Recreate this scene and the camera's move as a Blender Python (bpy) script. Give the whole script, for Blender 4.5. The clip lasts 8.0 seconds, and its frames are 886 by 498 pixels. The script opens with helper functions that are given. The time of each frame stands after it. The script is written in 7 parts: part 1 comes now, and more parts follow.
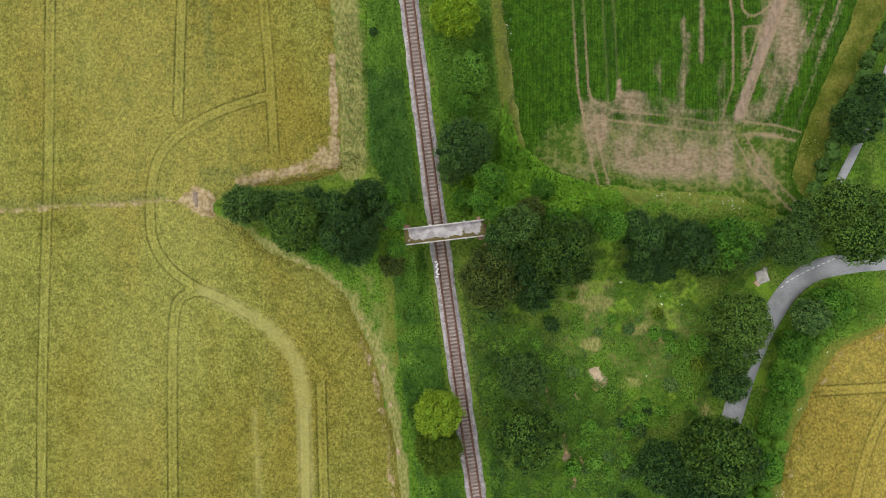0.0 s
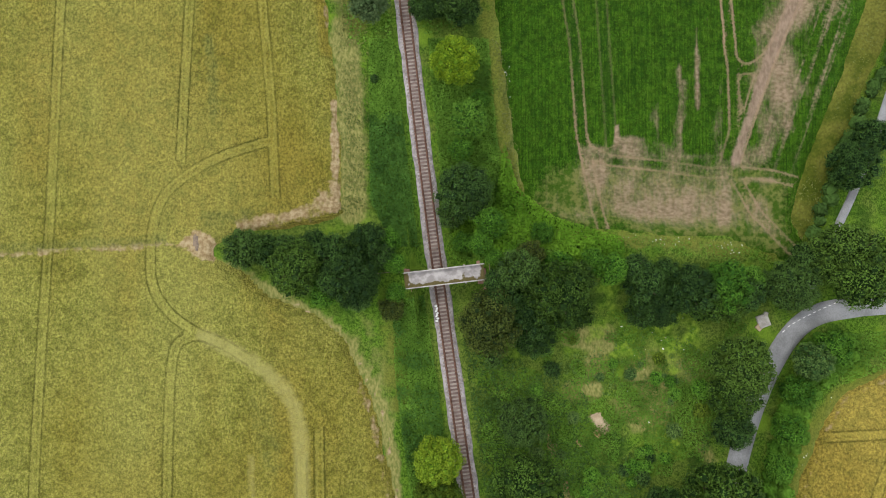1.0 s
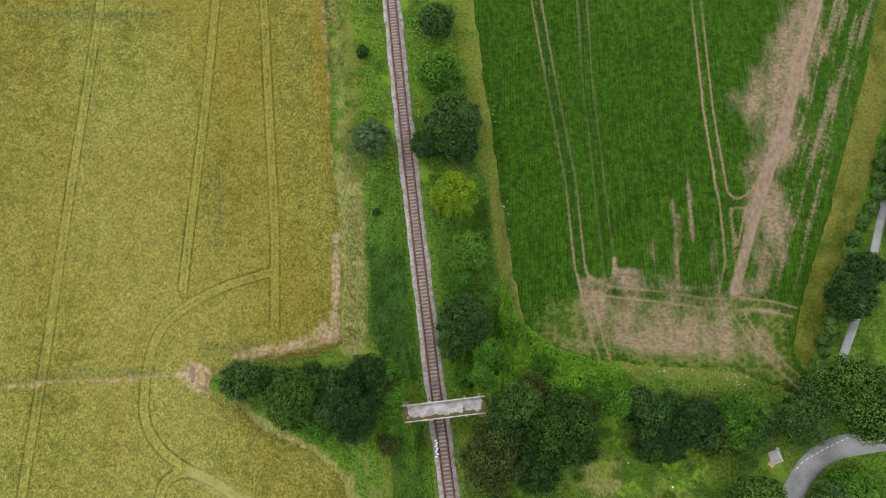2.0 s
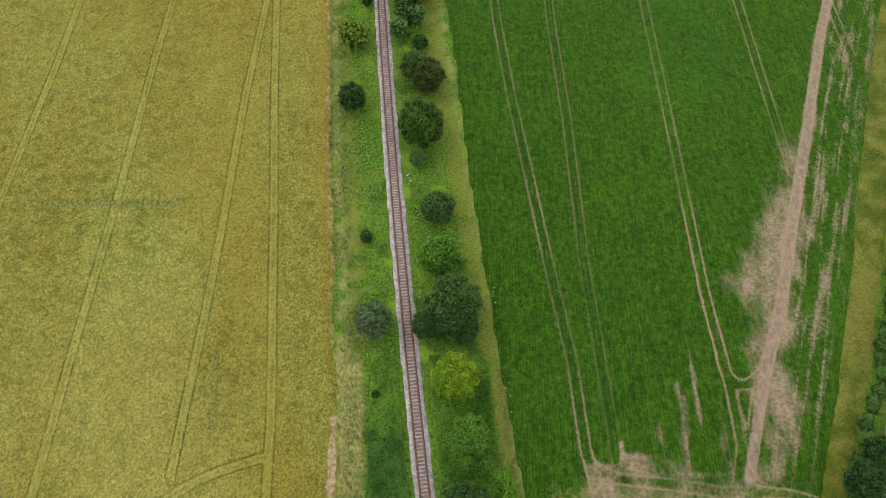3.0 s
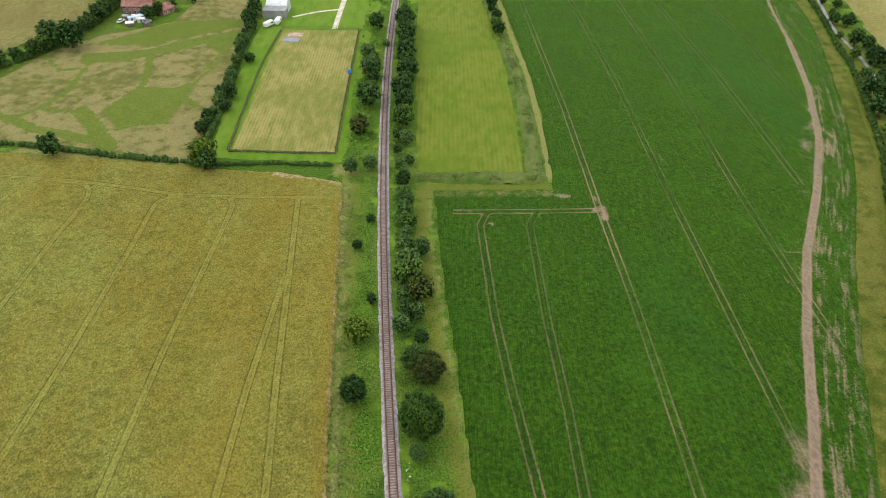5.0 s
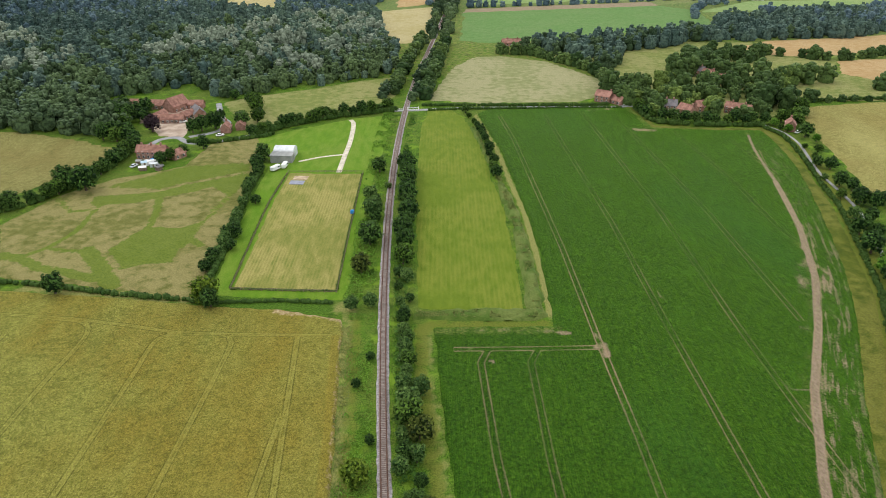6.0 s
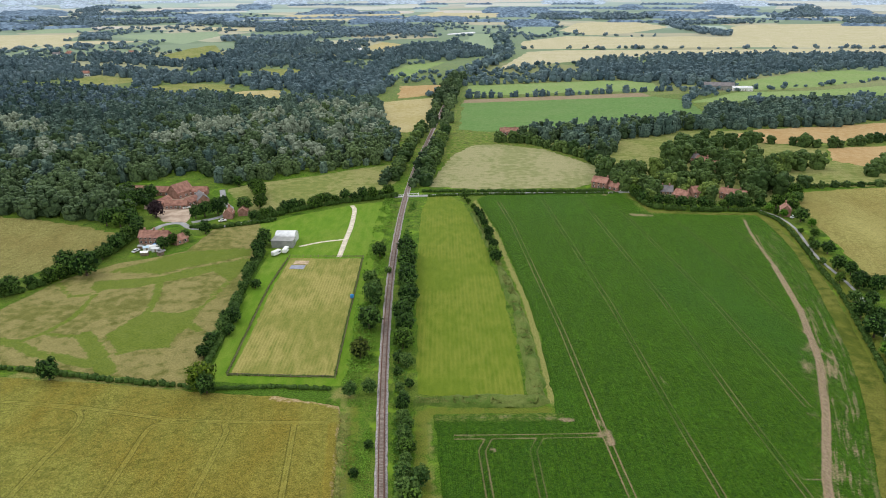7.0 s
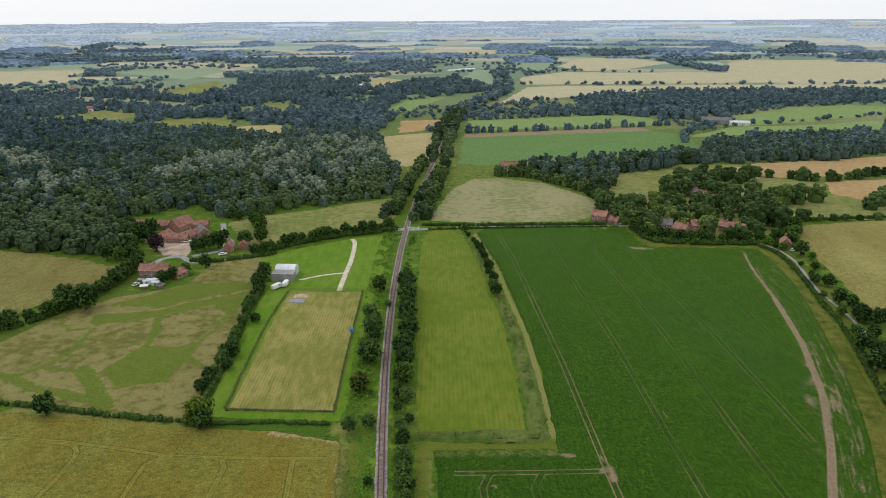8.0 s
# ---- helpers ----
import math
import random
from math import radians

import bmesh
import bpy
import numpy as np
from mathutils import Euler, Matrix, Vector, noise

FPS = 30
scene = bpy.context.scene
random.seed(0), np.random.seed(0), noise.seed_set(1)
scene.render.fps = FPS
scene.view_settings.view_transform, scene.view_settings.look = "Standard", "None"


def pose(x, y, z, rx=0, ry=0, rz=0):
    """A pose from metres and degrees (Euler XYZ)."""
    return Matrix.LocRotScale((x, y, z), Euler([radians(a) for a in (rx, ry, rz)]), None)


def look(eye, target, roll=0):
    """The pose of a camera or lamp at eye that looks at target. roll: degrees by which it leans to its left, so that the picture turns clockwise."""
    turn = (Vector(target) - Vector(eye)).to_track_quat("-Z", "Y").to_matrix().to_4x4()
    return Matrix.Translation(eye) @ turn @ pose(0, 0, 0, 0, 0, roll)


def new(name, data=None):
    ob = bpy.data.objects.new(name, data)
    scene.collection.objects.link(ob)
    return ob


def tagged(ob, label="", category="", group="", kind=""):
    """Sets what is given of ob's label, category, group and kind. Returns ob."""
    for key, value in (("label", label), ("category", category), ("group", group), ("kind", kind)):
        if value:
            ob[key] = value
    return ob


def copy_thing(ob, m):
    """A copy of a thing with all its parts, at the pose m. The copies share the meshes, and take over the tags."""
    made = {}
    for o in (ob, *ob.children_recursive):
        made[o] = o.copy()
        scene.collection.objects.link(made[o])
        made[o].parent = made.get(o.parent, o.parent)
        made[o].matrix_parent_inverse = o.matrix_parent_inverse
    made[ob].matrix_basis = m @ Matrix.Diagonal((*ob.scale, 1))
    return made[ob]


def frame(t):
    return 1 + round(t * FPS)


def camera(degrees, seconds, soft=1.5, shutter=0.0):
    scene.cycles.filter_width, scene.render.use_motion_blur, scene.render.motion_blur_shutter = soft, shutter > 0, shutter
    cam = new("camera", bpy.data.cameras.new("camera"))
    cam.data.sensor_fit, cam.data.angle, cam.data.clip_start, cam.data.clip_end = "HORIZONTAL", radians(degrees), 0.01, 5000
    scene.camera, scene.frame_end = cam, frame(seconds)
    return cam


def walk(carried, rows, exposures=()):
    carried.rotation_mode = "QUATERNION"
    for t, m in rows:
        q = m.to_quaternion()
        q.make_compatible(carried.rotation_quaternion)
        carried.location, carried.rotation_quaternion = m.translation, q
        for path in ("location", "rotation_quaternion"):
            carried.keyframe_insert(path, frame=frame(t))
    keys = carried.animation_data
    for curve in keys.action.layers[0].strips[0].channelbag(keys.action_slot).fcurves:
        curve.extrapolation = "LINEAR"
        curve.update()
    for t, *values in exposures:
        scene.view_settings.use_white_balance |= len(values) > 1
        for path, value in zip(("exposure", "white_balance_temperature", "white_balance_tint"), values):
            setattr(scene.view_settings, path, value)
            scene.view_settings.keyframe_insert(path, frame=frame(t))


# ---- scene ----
cam = camera(64.2, 8.0, soft=0.95)
HEIGHT = 120.0
ROWS = [(0.0, -0.826, -0.096, 0.0), (0.5, 0.537, -0.086, 0.049), (1.0, 2.744, -0.103, 0.028),
        (1.5, 7.166, -0.114, 0.064), (2.0, 13.319, -0.103, 0.054), (2.2, 16.85, -0.09, 0.06), (3.3, 30.163, -0.06, 0.125), (3.5, 31.346, -0.046, 0.119),
        (4.0, 37.75, -0.016, 0.095), (4.5, 44.541, 0.032, 0.055), (5.0, 51.261, 0.042, 0.043),
        (5.2, 53.931, 0.075, 0.035), (6.3, 64.638, 0.2, -0.055), (6.5, 65.946, 0.216, -0.066), (7.0, 69.195, 0.239, -0.071), (7.5, 71.894, 0.276, -0.071),
        (8.0, 71.902, 0.278, -0.072)]
walk(cam, [(t, pose(0, 0, HEIGHT, rx, ry, rz)) for t, rx, ry, rz in ROWS],
     exposures=((0.0, -0.05), (2.0, -0.09), (3.5, -0.01), (5.0, -0.09), (6.5, -0.14), (7.0, -0.22), (7.5, -0.46), (8.0, -0.68)))

# ---- sky and sun: bright overcast with a soft high sun ----
SUN_ELEVATION, SUN_AZIMUTH = radians(52), radians(-60)
world = bpy.data.worlds.new("overcast_sky")
scene.world = world
world.use_nodes = True
wn = world.node_tree
wn.nodes.clear()
w_out = wn.nodes.new("ShaderNodeOutputWorld")
w_sky = wn.nodes.new("ShaderNodeTexSky")
w_sky.sky_type, w_sky.sun_disc = "NISHITA", False
w_sky.sun_elevation, w_sky.sun_rotation = SUN_ELEVATION, SUN_AZIMUTH
w_blue = wn.nodes.new("ShaderNodeBackground")
w_blue.inputs["Strength"].default_value = 0.12
w_cloud = wn.nodes.new("ShaderNodeBackground")
w_cloud.inputs["Strength"].default_value = 1.7
w_noise = wn.nodes.new("ShaderNodeTexNoise")
w_noise.inputs["Scale"].default_value, w_noise.inputs["Detail"].default_value = 2.2, 5.0
w_coord = wn.nodes.new("ShaderNodeTexCoord")
w_flat = wn.nodes.new("ShaderNodeMapping")
w_flat.inputs["Scale"].default_value = (1.0, 1.0, 4.0)
w_ramp = wn.nodes.new("ShaderNodeValToRGB")
w_ramp.color_ramp.elements[0].position, w_ramp.color_ramp.elements[0].color = 0.3, (0.9, 0.93, 0.98, 1)
w_ramp.color_ramp.elements[1].position, w_ramp.color_ramp.elements[1].color = 0.7, (0.98, 0.99, 1.0, 1)
w_mix = wn.nodes.new("ShaderNodeMixShader")
w_mix.inputs["Fac"].default_value = 0.88
wn.links.new(w_coord.outputs["Generated"], w_flat.inputs["Vector"])
wn.links.new(w_flat.outputs["Vector"], w_noise.inputs["Vector"])
wn.links.new(w_noise.outputs["Fac"], w_ramp.inputs["Fac"])
wn.links.new(w_ramp.outputs["Color"], w_cloud.inputs["Color"])
wn.links.new(w_sky.outputs["Color"], w_blue.inputs["Color"])
wn.links.new(w_blue.outputs["Background"], w_mix.inputs[1])
wn.links.new(w_cloud.outputs["Background"], w_mix.inputs[2])
wn.links.new(w_mix.outputs["Shader"], w_out.inputs["Surface"])

sun_data = bpy.data.lights.new("sun", "SUN")
sun_data.energy, sun_data.angle, sun_data.color = 0.95, radians(12), (1.0, 0.96, 0.9)
sun = new("sun", sun_data)
sun.matrix_world = look((math.sin(SUN_AZIMUTH) * math.cos(SUN_ELEVATION) * 300,
                         math.cos(SUN_AZIMUTH) * math.cos(SUN_ELEVATION) * 300,
                         math.sin(SUN_ELEVATION) * 300), (0, 0, 0))


# ---- materials ----
class Shade:
    """A material's node tree, written as short expressions."""

    def __init__(self, name, roughness=0.9, metallic=0.0, specular=0.3, sheen=0.0):
        self.mat = bpy.data.materials.new(name)
        self.mat.use_nodes = True
        self.tree = self.mat.node_tree
        self.bsdf = self.tree.nodes["Principled BSDF"]
        self.bsdf.inputs["Roughness"].default_value = roughness
        self.bsdf.inputs["Metallic"].default_value = metallic
        self.bsdf.inputs["Specular IOR Level"].default_value = specular
        self.bsdf.inputs["Sheen Weight"].default_value = sheen
        self.bsdf.inputs["Sheen Roughness"].default_value = 0.45
        self.bsdf.inputs["Sheen Tint"].default_value = (0.75, 1.0, 0.45, 1.0)
        self.pos = self.tree.nodes.new("ShaderNodeNewGeometry").outputs["Position"]

    def node(self, kind):
        return self.tree.nodes.new(kind)

    def put(self, socket, value):
        if hasattr(value, "is_linked"):
            self.tree.links.new(value, socket)
        elif isinstance(value, tuple):
            socket.default_value = (*value, 1.0) if len(value) == 3 and len(socket.default_value) == 4 else value
        else:
            socket.default_value = value

    def noise(self, scale, detail=3.0, stretch=(1, 1, 1), turn=0.0, where=None):
        m, n = self.node("ShaderNodeMapping"), self.node("ShaderNodeTexNoise")
        self.put(m.inputs["Vector"], where or self.pos)
        m.inputs["Scale"].default_value = stretch
        m.inputs["Rotation"].default_value = (0, 0, turn)
        self.put(n.inputs["Vector"], m.outputs["Vector"])
        n.inputs["Scale"].default_value, n.inputs["Detail"].default_value = scale, detail
        return n.outputs["Fac"]

    def cells(self, scale):
        v = self.node("ShaderNodeTexVoronoi")
        self.put(v.inputs["Vector"], self.pos)
        v.inputs["Scale"].default_value = scale
        return v.outputs["Distance"]

    def step(self, value, low, high, a=0.0, b=1.0):
        n = self.node("ShaderNodeMapRange")
        n.interpolation_type = "SMOOTHSTEP"
        for i, x in enumerate((value, low, high, a, b)):
            self.put(n.inputs[i], x)
        return n.outputs["Result"]

    def calc(self, op, a, b=0.0):
        n = self.node("ShaderNodeMath")
        n.operation = op
        self.put(n.inputs[0], a)
        self.put(n.inputs[1], b)
        return n.outputs["Value"]

    def mix(self, fac, a, b):
        n = self.node("ShaderNodeMix")
        n.data_type = "RGBA"
        for i, x in zip((0, 6, 7), (fac, a, b)):
            self.put(n.inputs[i], x)
        return n.outputs[2]

    def scale(self, colour, value):
        n = self.node("ShaderNodeMix")
        n.data_type, n.blend_type = "RGBA", "MULTIPLY"
        for i, x in zip((0, 6, 7), (1.0, colour, value)):
            self.put(n.inputs[i], x)
        return n.outputs[2]

    def attr(self, name):
        n = self.node("ShaderNodeAttribute")
        n.attribute_name = name
        return n.outputs["Fac"]

    def island(self):
        return self.node("ShaderNodeNewGeometry").outputs["Random Per Island"]

    def each(self):
        return self.node("ShaderNodeObjectInfo").outputs["Random"]

    def bump(self, height, strength, distance):
        n = self.node("ShaderNodeBump")
        n.inputs["Strength"].default_value, n.inputs["Distance"].default_value = strength, distance
        self.put(n.inputs["Height"], height)
        self.put(self.bsdf.inputs["Normal"], n.outputs["Normal"])

    def done(self, colour):
        self.put(self.bsdf.inputs["Base Color"], colour)
        return self.mat


def plain(name, a, b, scale=1.5, roughness=0.8, metallic=0.0, bump=0.02, fine=12.0):
    """Two tones mixed by coarse and fine noise, with a little relief."""
    s = Shade(name, roughness, metallic)
    fine_noise = s.noise(fine, 4)
    k = s.calc("ADD", s.calc("MULTIPLY", s.noise(scale, 4), 0.65), s.calc("MULTIPLY", fine_noise, 0.35))
    s.bump(fine_noise, 0.6, bump)
    return s.done(s.mix(s.step(k, 0.36, 0.64), a, b))


def grass_ground():
    s = Shade("rough_grass", 0.95, specular=0.06)
    wide, mid = s.noise(0.035, 4), s.noise(0.35, 6)
    fine = s.calc("ADD", s.calc("MULTIPLY", s.noise(6.5, 5, (1.0, 0.6, 1.0), 0.4), 0.55), s.calc("MULTIPLY", s.noise(2.0, 5), 0.45))
    lush = s.mix(s.step(fine, 0.37, 0.63), (0.02, 0.06, 0.005), (0.115, 0.21, 0.02))
    rough = s.mix(s.step(fine, 0.37, 0.63), (0.035, 0.07, 0.008), (0.15, 0.205, 0.035))
    c = s.mix(s.step(s.calc("ADD", wide, s.calc("MULTIPLY", mid, 0.8)), 0.75, 1.05), lush, rough)
    c = s.mix(s.step(s.noise(0.16, 6), 0.54, 0.68, 0, 0.8), c, s.mix(fine, (0.09, 0.19, 0.012), (0.2, 0.3, 0.03)))
    c = s.mix(s.step(s.noise(0.13, 7), 0.56, 0.68, 0, 0.65), c, (0.018, 0.05, 0.007))
    dry = s.mix(s.step(s.noise(1.6, 6, (1.6, 0.8, 1), 0.5), 0.3, 0.7), (0.13, 0.15, 0.035), (0.28, 0.26, 0.09))
    c = s.mix(s.step(s.calc("ADD", s.attr("dry"), s.calc("MULTIPLY", s.calc("SUBTRACT", mid, 0.5), 1.1)), 0.25, 0.75), c, dry)
    lush_deep = s.mix(s.step(fine, 0.36, 0.64), (0.014, 0.044, 0.004), (0.105, 0.19, 0.022))
    c = s.mix(s.step(s.calc("ADD", s.attr("lush"), s.calc("MULTIPLY", s.calc("SUBTRACT", mid, 0.5), 0.8)), 0.3, 0.7), c, lush_deep)
    olive = s.mix(s.step(fine, 0.36, 0.64), (0.075, 0.1, 0.014), (0.165, 0.18, 0.03))
    c = s.mix(s.step(s.calc("ADD", s.attr("olive"), s.calc("MULTIPLY", s.calc("SUBTRACT", mid, 0.5), 0.9)), 0.3, 0.7, 0, 0.9), c, olive)
    lime = s.mix(s.step(s.noise(1.1, 7), 0.36, 0.64), (0.07, 0.15, 0.01), (0.23, 0.34, 0.035))
    c = s.mix(s.step(s.calc("ADD", s.attr("lime"), s.calc("MULTIPLY", s.calc("SUBTRACT", s.noise(0.3, 8), 0.5), 2.0)), 0.3, 0.8, 0, 0.85), c, lime)
    soil = s.mix(s.step(s.noise(1.1, 5), 0.35, 0.65), (0.2, 0.14, 0.075), (0.4, 0.3, 0.19))
    c = s.mix(s.step(s.calc("ADD", s.attr("bare"), s.calc("MULTIPLY", s.calc("SUBTRACT", s.noise(0.9, 5), 0.5), 1.2)), 0.4, 0.65), c, soil)
    plot = s.node("ShaderNodeTexVoronoi")
    plot.inputs["Scale"].default_value = 0.0058
    plot_map = s.node("ShaderNodeMapping")
    plot_map.inputs["Scale"].default_value = (0.75, 1.0, 1.0)
    s.put(plot_map.inputs["Vector"], s.pos)
    s.put(plot.inputs["Vector"], plot_map.outputs["Vector"])
    split = s.node("ShaderNodeSeparateColor")
    s.put(split.inputs["Color"], plot.outputs["Color"])
    # far plots in pale, bluish tones: haze put into the ground colour
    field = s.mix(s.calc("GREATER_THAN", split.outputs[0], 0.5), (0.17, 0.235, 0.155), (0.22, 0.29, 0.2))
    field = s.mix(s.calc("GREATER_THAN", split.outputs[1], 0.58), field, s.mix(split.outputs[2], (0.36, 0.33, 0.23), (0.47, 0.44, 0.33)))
    hazed_land = s.mix(s.step(s.noise(0.012, 6), 0.3, 0.7, 0, 0.5), field, (0.19, 0.25, 0.2))
    hazed_land = s.mix(s.attr("rim_haze"), hazed_land, s.mix(s.step(s.noise(0.004, 6, (0.5, 1.6, 1)), 0.4, 0.6), (0.45, 0.57, 0.7), (0.57, 0.65, 0.73)))
    c = s.mix(s.attr("hazed_land"), c, hazed_land)
    s.bump(s.calc("ADD", fine, s.calc("MULTIPLY", mid, 1.2)), 0.8, 0.22)
    return s.done(c)


def wheat(name, green, gold, brown):
    """Ripening cereal: mottled ears, wheel lines, thin dry edges, lusher damp patches."""
    s = Shade(name, 0.95, specular=0.06, sheen=0.1)
    s.bsdf.inputs["Sheen Tint"].default_value = (1.0, 0.85, 0.3, 1.0)
    wide, band = s.noise(0.02, 3), s.noise(0.09, 4, (1.0, 0.22, 1.0))
    mid, fine, ears = s.noise(0.5, 4), s.noise(2.3, 5, (1.25, 0.85, 1.0)), s.noise(4.2, 4)
    c = s.mix(s.step(s.calc("ADD", s.calc("MULTIPLY", fine, 0.6), s.calc("MULTIPLY", ears, 0.4)), 0.4, 0.62, 0.15, 0.85), green, gold)
    c = s.mix(s.step(s.calc("ADD", wide, s.calc("MULTIPLY", band, 0.7)), 0.74, 1.02, 0, 0.8), c,
              s.mix(s.step(fine, 0.3, 0.7), tuple(0.6 * k for k in brown), brown))
    c = s.mix(s.step(s.noise(0.028, 5, (1.0, 0.4, 1.0), 0.2), 0.5, 0.72, 0, 0.5), c, s.mix(s.step(fine, 0.3, 0.7), tuple(0.75 * k for k in green), tuple(0.78 * k for k in gold)))
    c = s.mix(s.step(mid, 0.45, 0.68, 0, 0.55), c, tuple(0.72 * k for k in green))
    c = s.mix(s.step(s.noise(0.9, 4), 0.54, 0.7, 0, 0.5), c, tuple(0.62 * k for k in green))
    c = s.mix(s.step(s.noise(0.011, 5, (1.0, 0.55, 1.0), 0.5), 0.5, 0.66, 0, 0.3), c, s.mix(fine, tuple(0.72 * k for k in brown), brown))
    c = s.mix(s.step(s.noise(0.016, 4, (1.3, 0.5, 1.0), -0.4), 0.5, 0.68, 0, 0.36), c, s.mix(fine, gold, tuple(min(1.0, 1.22 * k + 0.03) for k in gold)))
    c = s.mix(s.step(s.attr("tawny"), 0.1, 0.9, 0, 0.6), c, s.mix(fine, tuple(0.7 * k for k in brown), tuple(1.1 * k for k in brown)))
    c = s.mix(s.step(s.noise(0.13, 5, (1.0, 0.5, 1.0)), 0.5, 0.8, 0, 0.22), c, tuple(min(1.0, 1.15 * k) for k in gold))
    grain = s.calc("ADD", s.calc("MULTIPLY", s.noise(2.2, 5), 0.45), s.calc("MULTIPLY", s.noise(5.5, 4), 0.55))
    c = s.scale(c, s.step(grain, 0.36, 0.64, 0.55, 1.35))
    jag = s.calc("MULTIPLY", s.calc("SUBTRACT", s.noise(3.6, 4), 0.5), 0.62)
    d = s.calc("ADD", s.attr("tram"), jag)
    rut = s.step(s.calc("ABSOLUTE", s.calc("SUBTRACT", d, 0.86)), 0.02, 0.24, 1.0, 0.0)
    laid = s.step(s.calc("ABSOLUTE", s.calc("SUBTRACT", d, 0.5)), 0.05, 0.3, 1.0, 0.0)
    broken = s.calc("MULTIPLY", s.step(s.noise(0.06, 3), 0.35, 0.65, 0.45, 0.9), s.step(s.noise(1.1, 4), 0.36, 0.56, 0.35, 1.0))
    c = s.mix(s.calc("MULTIPLY", laid, 0.22), c, tuple(min(1.0, 1.3 * k) for k in gold))
    c = s.mix(s.calc("MULTIPLY", rut, broken), c, tuple(0.36 * k for k in green))
    rough = s.calc("MULTIPLY", s.calc("SUBTRACT", s.noise(0.8, 7), 0.5), 1.3)
    straw = s.mix(s.step(s.noise(1.4, 6), 0.3, 0.7), (0.25, 0.17, 0.08), (0.46, 0.36, 0.21))
    c = s.mix(s.step(s.calc("ADD", s.attr("pale"), rough), 0.35, 0.75), c, straw)
    c = s.mix(s.step(s.calc("ADD", s.attr("swath"), s.calc("MULTIPLY", rough, 0.6)), 0.25, 0.9, 0, 0.55), c, (0.4, 0.37, 0.13))
    c = s.mix(s.step(s.calc("ADD", s.attr("damp"), s.calc("MULTIPLY", rough, 0.8)), 0.25, 0.9, 0, 0.62), c,
              s.mix(s.step(fine, 0.4, 0.6), (0.06, 0.08, 0.02), (0.18, 0.19, 0.05)))
    s.bump(s.calc("SUBTRACT", s.calc("ADD", s.calc("MULTIPLY", ears, 0.6), fine), s.calc("MULTIPLY", rut, 0.3)), 0.9, 0.5)
    return s.done(c)


def beet():
    """Root crop in rows over pale sandy soil, with wheel lines, torn streaks and bare headland."""
    s = Shade("beet_leaves", 0.75, specular=0.06, sheen=0.27)
    s.bsdf.inputs["Sheen Roughness"].default_value = 0.28
    s.bsdf.inputs["Sheen Tint"].default_value = (0.3, 0.6, 0.015, 1.0)
    rows = s.noise(1.5, 2, (2.4, 0.12, 1.0), 0.0)
    wide, fine, leaf = s.noise(0.03, 4), s.noise(1.8, 4), s.noise(6.5, 3)
    c = s.mix(s.step(s.calc("ADD", s.calc("MULTIPLY", fine, 0.5), s.calc("MULTIPLY", rows, 0.5)), 0.3, 0.7),
              (0.0135, 0.047, 0.0025), (0.044, 0.105, 0.005))
    w = s.node("ShaderNodeTexWave")
    w.inputs["Scale"].default_value, w.inputs["Distortion"].default_value, w.inputs["Detail"].default_value = 0.55, 0.8, 2.0
    s.put(w.inputs["Vector"], s.pos)
    c = s.mix(s.step(w.outputs["Fac"], 0.35, 0.0, 0, 0.34), c, (0.007, 0.03, 0.003))
    c = s.mix(s.step(leaf, 0.54, 0.68, 0, 0.6), c, (0.078, 0.155, 0.012))
    c = s.mix(s.step(leaf, 0.46, 0.32, 0, 0.6), c, (0.009, 0.032, 0.003))
    c = s.mix(s.step(s.noise(0.9, 6, (1.2, 0.8, 1.0)), 0.52, 0.4, 0, 0.5), c, (0.013, 0.043, 0.003))
    c = s.mix(s.step(s.noise(0.8, 7, (1.2, 0.8, 1.0)), 0.54, 0.7, 0, 0.3), c, (0.075, 0.15, 0.012))
    c = s.mix(s.step(wide, 0.5, 0.8, 0, 0.45), c, (0.045, 0.12, 0.007))
    c = s.mix(s.step(s.noise(0.012, 4, (1.6, 0.5, 1)), 0.48, 0.7, 0, 0.4), c, (0.022, 0.075, 0.01))
    c = s.scale(c, s.step(s.calc("ADD", s.calc("MULTIPLY", s.noise(1.1, 6), 0.5), s.calc("MULTIPLY", s.noise(4.5, 4, (1.3, 0.8, 1.0)), 0.5)), 0.38, 0.62, 0.7, 1.36))
    soil = s.mix(s.step(s.noise(1.7, 7, (0.8, 1.2, 1.0)), 0.3, 0.7), (0.2, 0.14, 0.088), (0.345, 0.252, 0.172))
    weeds = s.mix(s.step(s.noise(0.9, 8), 0.38, 0.62), (0.05, 0.1, 0.01), (0.16, 0.17, 0.045))
    lane = s.node("ShaderNodeCombineXYZ")
    s.put(lane.inputs["X"], s.attr("lane"))
    s.put(lane.inputs["Y"], s.attr("reach"))
    torn = s.noise(0.75, 7, (1.0, 0.07, 1.0), 0.0, lane.outputs["Vector"])
    blot = s.noise(0.22, 9, (1.2, 0.6, 1.0))
    patchy = s.calc("ADD", s.calc("MULTIPLY", s.calc("SUBTRACT", blot, 0.5), 1.1), s.calc("MULTIPLY", s.calc("SUBTRACT", s.noise(1.8, 5), 0.5), 0.75))
    c = s.mix(s.step(s.calc("ADD", s.attr("weed"), patchy), 0.25, 0.85, 0, 0.9), c, weeds)
    worn_off = s.calc("ADD", s.calc("MULTIPLY", s.calc("SUBTRACT", blot, 0.5), 1.3), s.calc("MULTIPLY", s.calc("SUBTRACT", s.noise(1.5, 6, (1.6, 0.6, 1.0)), 0.5), 0.45))
